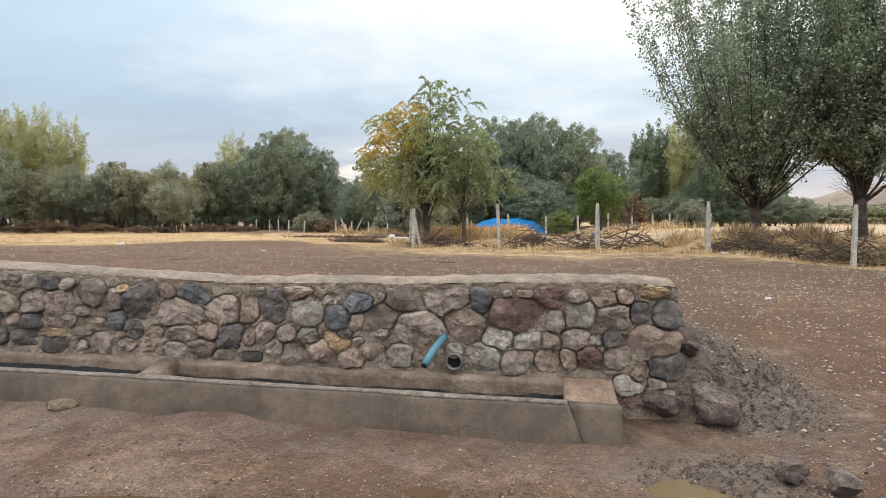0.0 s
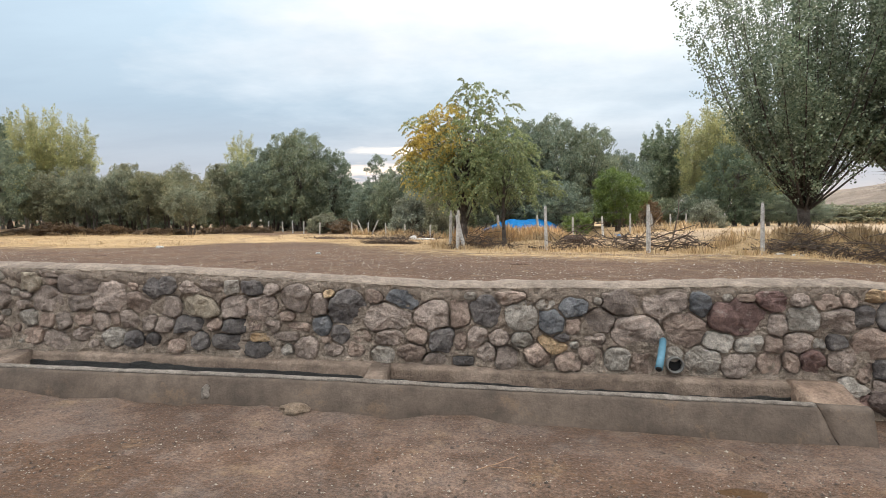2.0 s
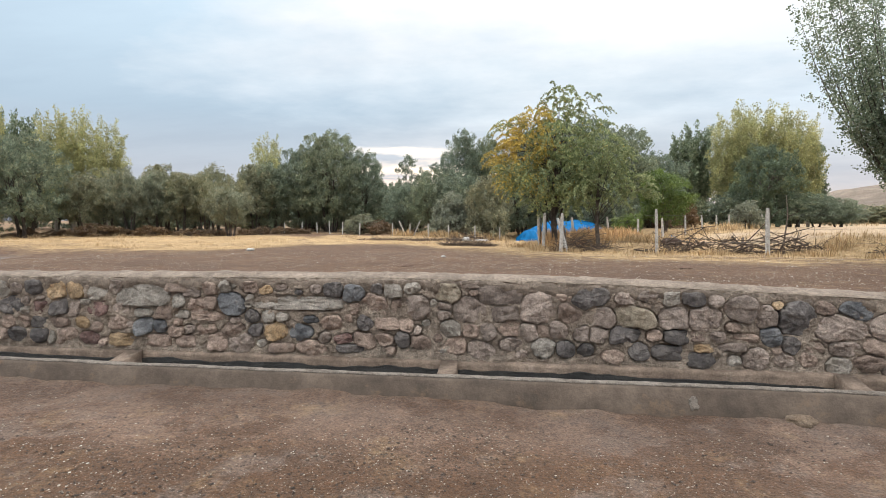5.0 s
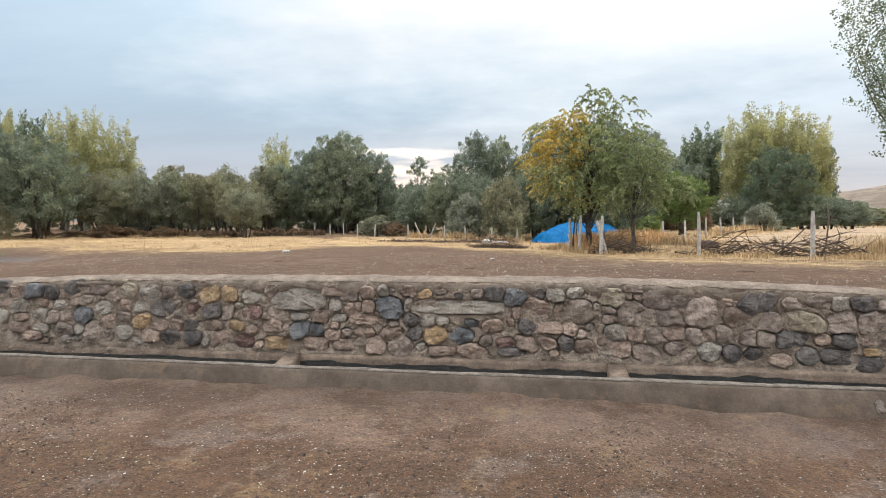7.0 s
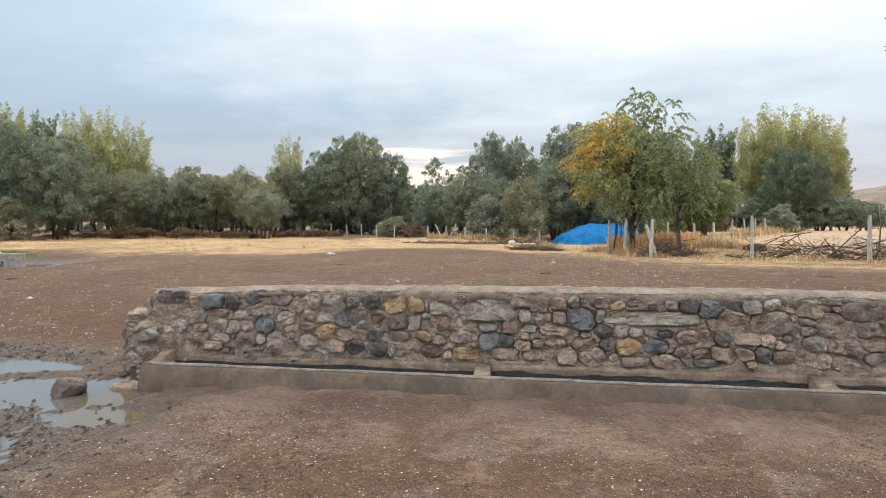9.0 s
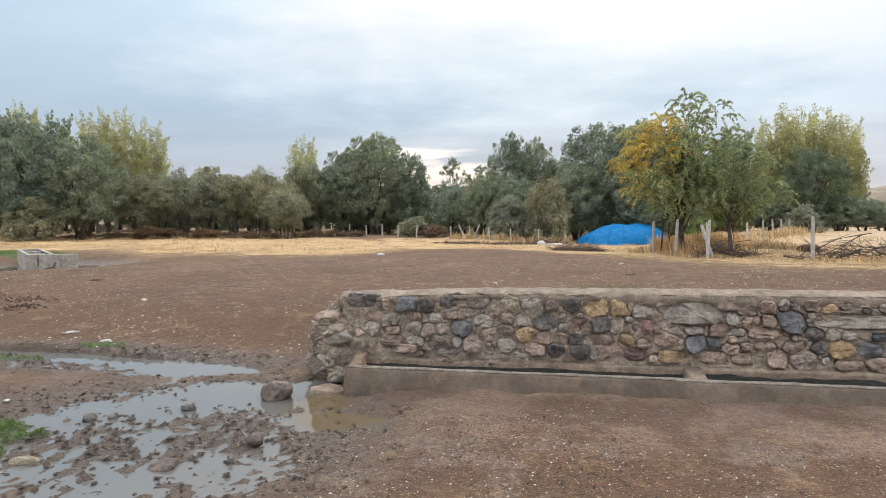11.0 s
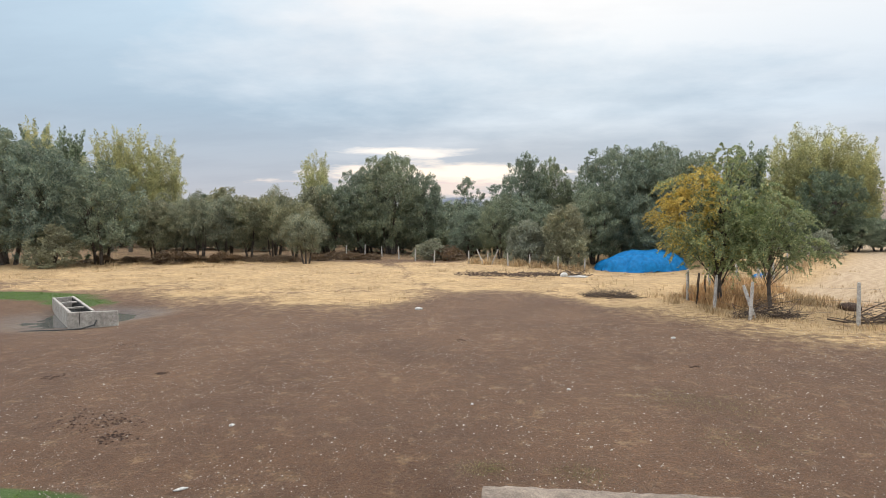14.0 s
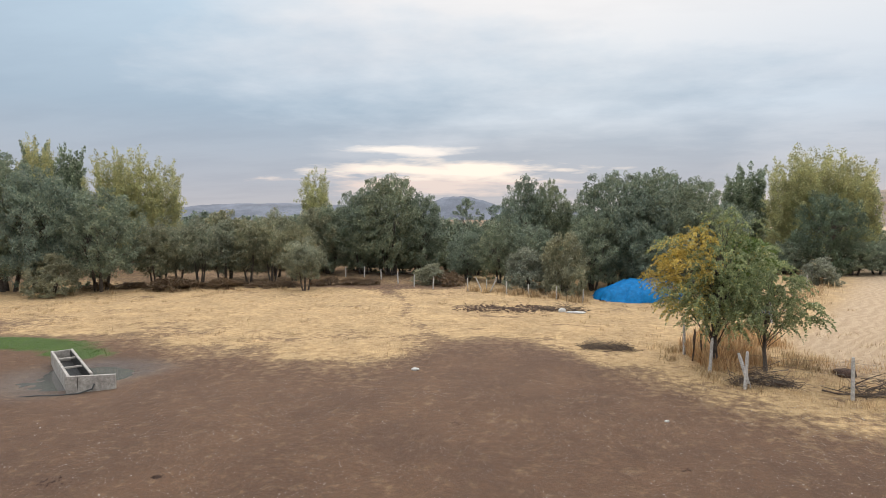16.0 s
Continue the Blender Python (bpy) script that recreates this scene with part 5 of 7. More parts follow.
def limbs(name, mat, height, radius, tips, seed, stems=1, spread=0.0, fork=0.35, slim=1.0):
    """Trunk or trunks with limbs that reach into the crown."""
    r = random.Random(seed)
    v, f = [], []
    tops = []
    for k in range(stems):
        a = 2 * math.pi * (k + r.random() * 0.6) / stems
        foot = Vector((spread * 0.25 * math.cos(a), spread * 0.25 * math.sin(a), -0.4))
        head = Vector((spread * math.cos(a), spread * math.sin(a), height))
        path = [foot.lerp(head, u) + Vector((r.uniform(-1, 1), r.uniform(-1, 1), 0)) * 0.06 * height * 0.4 * math.sin(u * 3.1) for u in (0, 0.12, 0.35, 0.6, 0.8, 1)]
        tube(v, f, path, [radius * q for q in (1.45, 1.1, 0.9, 0.7, 0.45, 0.15)], 8)
        tops.append(path)
    for i, tip in enumerate(tips):
        path = tops[i % len(tops)]
        u = fork + (1 - fork) * r.random() * 0.8
        j = min(4, int(u * 5))
        a = path[j].lerp(path[j + 1], u * 5 - j)
        b = Vector(tip)
        if (b - a).length < 0.2:
            continue
        mid = a.lerp(b, 0.5) + Vector((0, 0, 0.08 * (b - a).length)) + Vector((r.uniform(-1, 1), r.uniform(-1, 1), r.uniform(-1, 1))) * 0.06 * (b - a).length
        k = slim * radius * r.uniform(0.22, 0.4)
        tube(v, f, [a, a.lerp(mid, 0.5), mid, b], [k, k * 0.8, k * 0.6, k * 0.18], 5)
    return mesh_of(name, v, f, mat)


def ascending(seed, n, height, fork, profile, shoots, length, steps, thick, lean=0.0, low=0.3):
    """Limbs that leave a low fork, swing outwards and turn up, each set with leafy shoots: limb paths, clump middles, clump radii."""
    g = np.random.default_rng(seed)
    paths, middles, radii = [], [], []
    hs, rs = zip(*profile)
    for k in range(n):
        a = k * 2.399963 + seed + g.normal(0, 0.2)
        top = height * (low + (1 - low) * ((k + 0.5) / n) ** 0.7)
        reach = float(np.interp(top / height, hs, rs)) * (0.12 + 0.88 * g.random() ** 0.75)
        out = np.array([math.cos(a), math.sin(a), 0.0])
        p0 = np.array([0, 0, fork * (0.55 + 0.6 * g.random())])
        p2 = out * reach + np.array([lean * top / height, 0, top])
        p1 = out * reach * 0.75 + np.array([0.6 * lean * top / height, 0, p0[2] + (top - p0[2]) * 0.42])
        curve = lambda s: p0 * (1 - s) ** 2 + p1 * 2 * s * (1 - s) + p2 * s * s
        paths.append([curve(s) + g.normal(0, 0.012 * height * s * (1 - s), 3) for s in (0, 0.2, 0.4, 0.6, 0.8, 1.0)])
        for s in np.linspace(0.26, 1.0, shoots):
            base = curve(s)
            way = (curve(min(1.0, s + 0.05)) - curve(s - 0.05))
            way = way / np.linalg.norm(way) * 0.7 + g.normal(0, 0.55, 3) + np.array([0, 0, 0.35])
            way /= np.linalg.norm(way)
            far = length * g.uniform(0.5, 1.3) * (1.12 - 0.30 * s)
            for j in range(steps):
                middles.append(base + way * far * (j + 0.4) / steps + np.array([0, 0, 0.05 * far * (j / steps) ** 2]))
                radii.append(thick * (1.1 - 0.5 * j / steps) * g.uniform(0.7, 1.2))
    return paths, np.array(middles), np.array(radii)


def ascending_trunk(mat, fork, radius, paths, seed):
    v, f = [], []
    r = random.Random(seed)
    tube(v, f, [(0, 0, -0.4), (0.02, 0, fork * 0.35), (0.0, 0.03, fork * 0.8), (0.03, 0, fork * 1.35)], [radius * k for k in (1.35, 1.0, 0.95, 0.5)], 10)
    for p in paths:
        k = radius * r.uniform(0.10, 0.25)
        tube(v, f, p, [k, k * 0.85, k * 0.65, k * 0.48, k * 0.3, k * 0.1], 5)
    return mesh_of("trunk", v, f, mat)


PROTOS = {}
RECIPES = {
    # kind: crown colour, clumps, leaves in each, leaf size, crown centre, crown radii, clump radius, stems, unevenness, lowest
    "willow": (WILLOW, 520, 60, 0.21, (0, 0, 5.2), (4.2, 4.2, 5.0), 0.56, 3, 0.28, -0.95),
    "willow_wide": (WILLOW, 600, 60, 0.21, (0, 0, 5.1), (4.6, 4.6, 5.0), 0.56, 4, 0.25, -0.95),
    "willow_thin": (WILLOW, 250, 45, 0.20, (0, 0, 5.3), (3.2, 3.2, 4.7), 0.46, 3, 0.4, -0.95),
    "oleaster": (OLEASTER, 300, 55, 0.30, (0, 0, 5.9), (4.6, 4.6, 4.3), 0.8, 4, 0.35, -0.9),
    "oleaster_tall": (OLEASTER, 280, 55, 0.30, (0, 0, 5.7), (3.8, 3.8, 4.6), 0.75, 3, 0.4, -0.9),
    "yellow_poplar": (YELLOW, 460, 46, 0.135, (0, 0, 5.6), (2.8, 2.8, 4.8), 0.5, 1, 0.4, -0.95),
    "dark_poplar": (POPLAR, 280, 50, 0.20, (0, 0, 5.3), (2.3, 2.3, 5.0), 0.5, 1, 0.35, -0.95),
    "elm": (ELM, 420, 60, 0.24, (0, 0, 5.0), (4.6, 4.6, 5.1), 0.65, 2, 0.25, -0.98),
    "fresh_tree": (FRESH, 260, 60, 0.34, (0, 0, 5.4), (4.8, 4.8, 4.8), 0.9, 2, 0.3, -0.9),
    "silver_shrub": (SILVER, 220, 60, 0.42, (0, 0, 3.8), (5.2, 5.2, 6.2), 0.9, 5, 0.4, -0.6),
    "rust_shrub": (RUST, 130, 45, 0.55, (0, 0, 3.0), (6.0, 6.0, 6.0), 1.2, 5, 0.5, -0.4),
    "far_tree": (WILLOW, 160, 26, 0.55, (0, 0, 5.0), (4.6, 4.6, 5.0), 0.8, 2, 0.35, -0.98),
    "far_hedge": (OLEASTER, 160, 26, 0.6, (0, 0, 5.0), (4.6, 4.6, 5.0), 0.9, 2, 0.3, -0.98),
}


def plant(kind, x, y, height, width, label, category="tree", turn=None, group="trees", lift=0.0):
    """A tree of that kind: the first is built, the others are copies at their own size and turn."""
    c = RECIPES[kind]
    # the recipe's crown is about ten high
    s = height / 10.0
    sx = width * (1.22 if "willow" in kind or "oleaster" in kind else 1.1) / (2.15 * c[5][0])
    turn = random.uniform(0, 360) if turn is None else turn
    where = (x, y, ground_z(x, y, False) - 0.05 + lift)
    if kind not in PROTOS:
        seed = 100 + len(PROTOS) * 7
        name = "shrub" if "shrub" in kind else "tree"
        ob = thing(name, label, category, group=group)
        clumps = crown_clumps(seed, c[1], c[4], c[5], c[8], c[9], 0.45, 30 if kind in ("willow", "willow_wide", "oleaster", "elm", "yellow_poplar") else 16)
        g = np.random.default_rng(seed)
        radii = c[6] * g.uniform(0.55, 1.25, len(clumps))
        bark = PALE_BARK if kind in ("yellow_poplar", "dark_poplar") else BARK
        if "poplar" in kind:
            wide = c[5][0] * 1.05
            paths, clumps, radii = ascending(seed, 34, 10.0, 1.6, ((0.0, 0.2), (0.25, 0.65 * wide), (0.5, wide), (0.75, 0.95 * wide), (1.0, 0.7 * wide)), 17, 1.3, 4, 0.42)
            part("trunk", ascending_trunk(bark, 1.6, 0.2, paths, seed), ob)
            part("crown", leaf_mesh("crown", [c[0]], clumps, radii, 17, c[3], seed, 0.75, 0.2), ob)
            ob.matrix_basis = Matrix.LocRotScale(where, Euler((0, 0, radians(turn))), (sx, sx, s))
            PROTOS[kind] = (ob, (sx, sx, s))
            return ob
        part("trunk", limbs("trunk", bark, 7.5 if c[7] < 3 else 5.5, 0.26 if c[7] < 3 else 0.17, clumps[::12], seed, c[7], 0.0 if c[7] == 1 else 1.6), ob)
        part("crown", leaf_mesh("crown", [c[0]], clumps, radii, c[2], c[3], seed, 0.4, 0.3, three=True), ob)
        ob.matrix_basis = Matrix.LocRotScale(where, Euler((0, 0, radians(turn))), (sx, sx, s))
        PROTOS[kind] = (ob, (sx, sx, s))
        return ob
    first, q = PROTOS[kind]
    ob = copy_thing(first, Matrix.LocRotScale(where, Euler((0, 0, radians(turn))), (sx / q[0], sx / q[1], s / q[2])))
    return tagged(ob, label, category, group)


WILLOW_SAYS = "dense grey-green willow at the field's far edge"
OLEA_SAYS = "small multi-stemmed grey-green oleaster by the field"
YELLOW_SAYS = "tall poplar turning yellow behind the willows"
random.seed(5)
# far edge of the field, from the trough side across
for x, y, h, w in ((-66.5, 51.5, 13.4, 8.5), (-62.5, 51, 12.6, 7.0), (-57.6, 53.5, 10.8, 7.6), (-73, 57, 15, 9), (-79, 52, 14, 10), (-88, 54, 14, 10)):
    plant("willow", x, y, h, w, WILLOW_SAYS)
plant("silver_shrub", -59.5, 49.0, 4.2, 5.0, "blue-grey shrub under the willows", "shrub", group="shrubs")
for x, y, h, w in ((-54.0, 57.0, 6.6, 4.2), (-52.0, 58.5, 7.0, 4.2), (-49.8, 59.0, 7.6, 4.5), (-48.2, 61.0, 7.4, 4.4), (-45.6, 62.5, 7.2, 4.6), (-43.0, 63.0, 7.0, 4.4), (-41.0, 64.5, 6.8, 4.2), (-55.5, 61, 7.5, 4.6), (-50, 66, 8.5, 5.5), (-45, 69, 8.5, 5.5), (-40.5, 71, 8.8, 5.0)):
    plant(random.choice(("oleaster", "oleaster_tall")), x, y, h, w, OLEA_SAYS)
plant("oleaster", -36.7, 57.0, 5.4, 4.4, "small round-headed oleaster with pale forked stems")
for x, y, h, w in ((-39.5, 73.5, 9.6, 7.0), (-35.0, 74.0, 11.8, 7.5), (-31.0, 73.0, 13.6, 9.0), (-27.4, 74.0, 11.2, 6.5)):
    plant("willow_wide", x, y, h, w, "great dark rounded willow beyond the field fence")
for x, y, h, w in ((-20.9, 77.0, 10.5, 4.6), (-17.8, 78.0, 9.6, 4.2)):
    plant("willow_thin", x, y, h, w, "thin see-through willow beyond the fence")
for x, y, h, w in ((-13.6, 73.0, 13.0, 5.6), (-10.2, 74.0, 12.4, 5.0), (-16.2, 66.0, 7.5, 5.5), (-12.8, 64.0, 7.0, 5.5), (-20.5, 69.0, 6.0, 5.0), (-7.0, 75, 10, 6)):
    plant("willow", x, y, h, w, WILLOW_SAYS)
for x, y, h, w in ((-9.6, 58.5, 6.4, 5.0), (-13.4, 60.0, 4.6, 5.0), (-24.2, 63.5, 2.4, 4.4)):
    plant("silver_shrub", x, y, h, w, "silvery willow shrub behind the fence", "shrub", group="shrubs")
for x, y, h, w in ((-3.4, 66.0, 13.4, 8.5), (1.2, 66.5, 13.6, 8.5), (5.6, 68.0, 12.4, 8.0), (-6.2, 62.5, 8.5, 6.0), (9.5, 72.0, 9.5, 7.0), (1.5, 60.0, 6.0, 6.0), (-1.2, 64.0, 11.0, 7.0)):
    plant("willow_wide", x, y, h, w, "broad willow behind the blue tarpaulin")
plant("fresh_tree", 6.65, 54.0, 5.6, 4.8, "small round bright green tree")
plant("fresh_tree", 2.9, 50.5, 2.3, 2.6, "low bright green bush", "shrub", group="shrubs")
for x, y, h, w in ((-71.2, 73, 15.6, 6.5), (-68.0, 72.5, 16.4, 6.8), (-63.8, 73.5, 14.8, 6.4), (-92, 84, 19.5, 6), (-47.4, 90.0, 14.6, 5.6)):
    plant("yellow_poplar", x, y, h, w, YELLOW_SAYS)
for x, y, h, w in ((-96, 88, 19.5, 5.5), (-87, 85, 18.2, 5.0), (16.9, 86, 12.6, 4.6), (19.2, 88, 14.2, 5.0), (34.5, 88, 12.5, 4.5)):
    plant("dark_poplar", x, y, h, w, "dark green poplar behind the other trees")
for x, y, h, w in ((21.6, 81, 14.6, 6.4), (24.6, 82, 16.0, 7.2), (28.0, 82, 15.4, 7.0), (31.0, 83, 14.2, 6.0)):
    plant("yellow_poplar", x, y, h, w, YELLOW_SAYS)
for x, y, h, w in ((27.0, 75.5, 4.5, 5.5), (30.5, 77.0, 4.2, 5.0), (34.0, 79.0, 3.8, 5.0), (20.0, 76.0, 4.5, 5.0)):
    plant("willow", x, y, h, w, "low bushy willow under the poplars", "shrub", group="shrubs")
plant("elm", 23.8, 75.0, 10.2, 7.6, "dense dark green elm at the stubble field's corner")
plant("silver_shrub", 17.2, 63.2, 3.0, 3.8, "grey-leaved shrub by the fence", "shrub", group="shrubs")
for x, y, h, w in ((12.0, 70.0, 4.0, 5.0), (9.2, 66.0, 3.4, 4.0), (-22.0, 62.5, 1.8, 3.6), (-50.5, 55.5, 1.5, 6.0), (-46.0, 57.5, 1.3, 4.0)):
    plant("rust_shrub", x, y, h, w, "low rust-brown withered shrub", "shrub", group="shrubs")
for i in range(16):
    plant("rust_shrub", -60 + i * 1.9 + random.uniform(-0.6, 0.6), 54 + i * 0.55 + random.uniform(-0.8, 0.8), random.uniform(0.5, 1.3), random.uniform(1.8, 3.4), "low brown withered undergrowth at the wood's edge", "shrub", group="undergrowth")
# woods farther back that fill the skyline
for i in range(46):
    x = -98 + i * 2.6 + random.uniform(-1, 1)
    plant("far_tree", x, random.uniform(82, 100), random.uniform(6.5, 9.5), random.uniform(7, 9), "distant willow in the wood", group="far trees")
for i in range(34):
    plant("far_tree", -66 + i * 2.6 + random.uniform(-1, 1), random.uniform(75, 80), random.uniform(2.6, 4.2), random.uniform(4, 6), "low dark undergrowth in the wood", "shrub", group="undergrowth")
for i in range(46):
    plant("far_hedge", 44 + i * 2.4, 152 + random.uniform(-4, 4), random.uniform(4.8, 6.4), 10.0, "far grey-green tree across the stubble", group="far trees", lift=-0.9)


def build_poplar(x, y, height, profile, seed, fork, lean, turn, label):
    """One of the two great poplars by the fence, a vase of ascending limbs."""
    ob = thing("tree", label, "tree", pose(x, y, ground_z(x, y, False) - 0.05, 0, 0, turn), "great poplars")
    paths, middles, radii = ascending(seed, 74, height, fork, profile, 20, 1.25, 5, 0.30, lean, 0.21)
    stem = part("trunk", ascending_trunk(BARK, fork, 0.21, paths, seed), ob, "dark forking trunk with ascending limbs")
    part("crown", leaf_mesh("crown", [POPLAR], middles, radii, 12, 0.086, seed, 0.8, 0.2), ob)
    v, f = [], []
    r = random.Random(seed)
    for i in range(60):
        a, w = r.random() * 6.28, r.uniform(0.5, 1.4)
        z = r.uniform(0.7, 1.15) * fork
        tube(v, f, [(0.1 * math.cos(a), 0.1 * math.sin(a), z), (w * 0.55 * math.cos(a), w * 0.55 * math.sin(a), z + 0.35), (w * math.cos(a + 0.1), w * math.sin(a + 0.1), z + r.uniform(0.2, 1.3))], [0.012, 0.008, 0.002], 3)
    part("lower_twig_mass", mesh_of("lower_twig_mass", v, f, BARK), stem, "bare fine twigs below the crown")
    return ob


VASE = ((0.0, 0.3), (0.18, 1.2), (0.25, 2.1), (0.34, 3.0), (0.42, 3.6), (0.50, 4.1), (0.67, 4.7), (0.82, 4.3), (1.0, 2.4))
build_poplar(8.4, 22.7, 12.5, VASE, 22, 1.25, -0.5, 40, "tall dense dark green poplar with bare lower twigs")
build_poplar(11.7, 22.3, 13.0, [(a, 0.85 * b) for a, b in VASE], 33, 1.9, 0.0, 0, "tall dark green poplar with pale lower trunk")


def build_locust(x, y, height, seed, lobes, label, tall):
    """Locust: lobes of drooping feathery sprays, some yellow; a lobe is side, depth, height, half width, half height, sprays, yellowness."""
    ob = thing("tree", label, "tree", pose(x, y, ground_z(x, y, False) - 0.05), "locust trees")
    g = np.random.default_rng(seed)
    middles, radii, share, tips = [], [], [], []
    for side, deep, high, wide, thick, count, yellow in lobes:
        tips.append((side, deep, high))
        for k in range(int(count * (1.35 if thick > 0.45 else 0.75))):
            d = g.normal(size=3)
            d *= (0.35 + 0.65 * g.random() ** 0.5) / np.linalg.norm(d)
            c = np.array([side + d[0] * wide, deep + d[1] * wide * 0.9, high + d[2] * thick])
            if k % 9 == 0:
                tips.append(tuple(c))
            out = d * np.array([1, 1, 0.4]) + 0.35 * np.array([side, deep, 0.0]) / (wide + 0.5) + g.normal(0, 0.35, 3) * np.array([1, 1, 0.5])
            out /= np.linalg.norm(out) + 1e-6
            tone = yellow + 0.22 * noise.noise(Vector(c) * 0.9 + Vector((seed, 0, 0)))
            for j in range(12):
                middles.append(c + out * 0.062 * j + np.array([0, 0, 0.032 * j - 0.0052 * j * j]))
                radii.append(0.032 + 0.055 * math.sin(3.1 * j / 11))
                share.append(tone)
    part("trunk", limbs("trunk", BARK, height * 0.72, 0.115 * height / 8 + 0.02, tips, seed, 1, 0.0, tall, 0.55), ob)
    part("crown", leaf_mesh("crown", [LOCUST_G, LOCUST_Y], np.array(middles), np.array(radii), 5, 0.118, seed, 0.40, 0.3, np.array(share)), ob, "feathery green and yellow leaves")
    return ob


build_locust(-4.65, 27.7, 8.0, 3, (
    (-0.1, 0.0, 3.7, 1.9, 1.0, 110, 0.25), (-1.3, 0.3, 5.0, 1.25, 0.9, 90, 0.72), (0.3, -0.3, 5.1, 1.4, 0.9, 90, 0.30), (1.5, 0.4, 4.5, 1.1, 0.9, 65, 0.15), (-1.7, -0.6, 3.5, 1.1, 0.7, 60, 0.45),
    (-2.1, 0.5, 5.9, 0.7, 0.35, 22, 0.50), (-0.9, 0.2, 6.2, 0.9, 0.5, 34, 0.62), (0.2, 0.5, 6.6, 0.8, 0.6, 32, 0.38), (0.9, -0.2, 7.3, 0.7, 0.4, 20, 0.22), (1.6, 0.2, 6.9, 0.7, 0.30, 16, 0.15), (0.0, 0.1, 7.5, 0.6, 0.3, 15, 0.30),
    (2.0, -0.3, 5.8, 0.6, 0.3, 14, 0.15), (1.0, 0.6, 3.2, 1.1, 0.7, 50, 0.15), (-2.4, 0.1, 4.4, 0.6, 0.5, 26, 0.65), (-0.6, -0.8, 2.9, 1.0, 0.5, 36, 0.30), (0.4, 0.1, 2.3, 1.7, 0.5, 46, 0.08)), "locust tree with feathery leaves turning yellow", 0.25)
build_locust(-2.75, 26.6, 5.2, 8, (
    (0.0, 0.0, 3.0, 1.1, 0.6, 50, 0.05), (-0.6, 0.2, 3.9, 0.9, 0.5, 36, 0.22), (0.5, -0.2, 4.2, 0.8, 0.5, 34, 0.12), (1.2, 0.1, 3.1, 0.8, 0.4, 34, 0.05), (1.8, -0.2, 2.6, 0.6, 0.25, 20, 0.02), (-1.0, -0.3, 2.7, 0.7, 0.4, 26, 0.08),
    (0.6, 0.4, 2.2, 0.9, 0.35, 30, 0.02), (0.1, 0.0, 5.0, 0.5, 0.35, 18, 0.15)), "young green locust tree inside the fence", 0.35)


# ---- fence, brush, tarpaulin ----
def post_mesh(height, thick, seed):
    v, f = [], []
    r = random.Random(seed)
    rows = 8
    for k in range(rows + 1):
        z = -0.3 + (height + 0.3) * k / rows
        t = thick * (1 - 0.12 * k / rows) * (0.75 if k == rows else 1)
        for ax, ay in ((-1, -0.8), (-0.8, -1), (0.8, -1), (1, -0.8), (1, 0.8), (0.8, 1), (-0.8, 1), (-1, 0.8)):
            v.append((ax * t / 2 + r.uniform(-1, 1) * 0.003, ay * t / 2 + r.uniform(-1, 1) * 0.003, z))
    for k in range(rows):
        f += [(k * 8 + i, k * 8 + (i + 1) % 8, k * 8 + 8 + (i + 1) % 8, k * 8 + 8 + i) for i in range(8)]
    f.append(tuple(rows * 8 + i for i in range(8)))
    return mesh_of("shaft", v, f, POST, False)


SHAFT = [post_mesh(1.75, 0.125, 1), post_mesh(1.7, 0.12, 2), post_mesh(1.55, 0.13, 3)]


def fence_post(x, y, tilt=(0, 0), which=0, label="square grey concrete fence post", height=1.0, group="fence posts"):
    ob = thing("fence_post", label, "fence post", pose(x, y, ground_z(x, y), tilt[0], tilt[1], 10 * x), group)
    part("shaft", SHAFT[which], ob, at=Matrix.Diagonal((1, 1, height, 1)))
    return ob


random.seed(9)
NEAR_FENCE = ((10.0, 19.3), (6.1, 20.4), (2.62, 21.45), (-0.98, 22.75))
for x, y in NEAR_FENCE:
    fence_post(x, y, (random.uniform(-2, 2), random.uniform(-2, 2)), 0, height=1.12 if x > 9 else 1.0)
fence_post(-4.62, 23.9, (0, 2), 1, "weathered corner post of the fence", 0.97)
fence_post(-4.35, 24.1, (0, -20), 2, "leaning concrete brace at the fence corner", 0.98)
fence_post(-5.25, 26.5, (0, 3), 1)
fence_post(-5.3, 30.6, (3, 1), 1)
def wooden_stake(x, y, height, tilt, seed):
    r = random.Random(seed)
    v, f = [], []
    tube(v, f, [(0, 0, -0.2), (0.02, 0.01, height * 0.4), (0.0 + r.uniform(-0.03, 0.03), 0.0, height * 0.75), (0.02, 0.0, height)], [0.045, 0.042, 0.038, 0.03], 8)
    return thing("stake", "rough brown wooden stake in the fence line", "stake", pose(x, y, ground_z(x, y), tilt[0], tilt[1], 0), "wooden stakes", me=mesh_of("stake", v, f, DEADWOOD))


for x, y, h, tilt in ((-5.35, 28.9, 1.6, (2, 3)), (-5.0, 28.6, 1.5, (-2, -2)), (-5.15, 29.7, 1.55, (0, 4)), (-4.35, 24.3, 1.1, (3, -8))):
    wooden_stake(x, y, h, tilt, int(-10 * y))
FAR_FENCE = [(-36.3, 70.2), (-33.6, 69.3), (-31.0, 67.6), (-28.0, 63.4), (-25.6, 60.6), (-23.3, 59.2), (-19.5, 58.4), (-17.5, 57.4), (-15.4, 56.4), (-13.2, 55.4), (-10.6, 54.4), (-8.2, 53.4)]
for i, (x, y) in enumerate(FAR_FENCE):
    fence_post(x, y, (random.uniform(-3, 3), random.uniform(-4, 4)), 1, "concrete post of the far field fence", random.uniform(0.74, 0.88), "far fence posts")
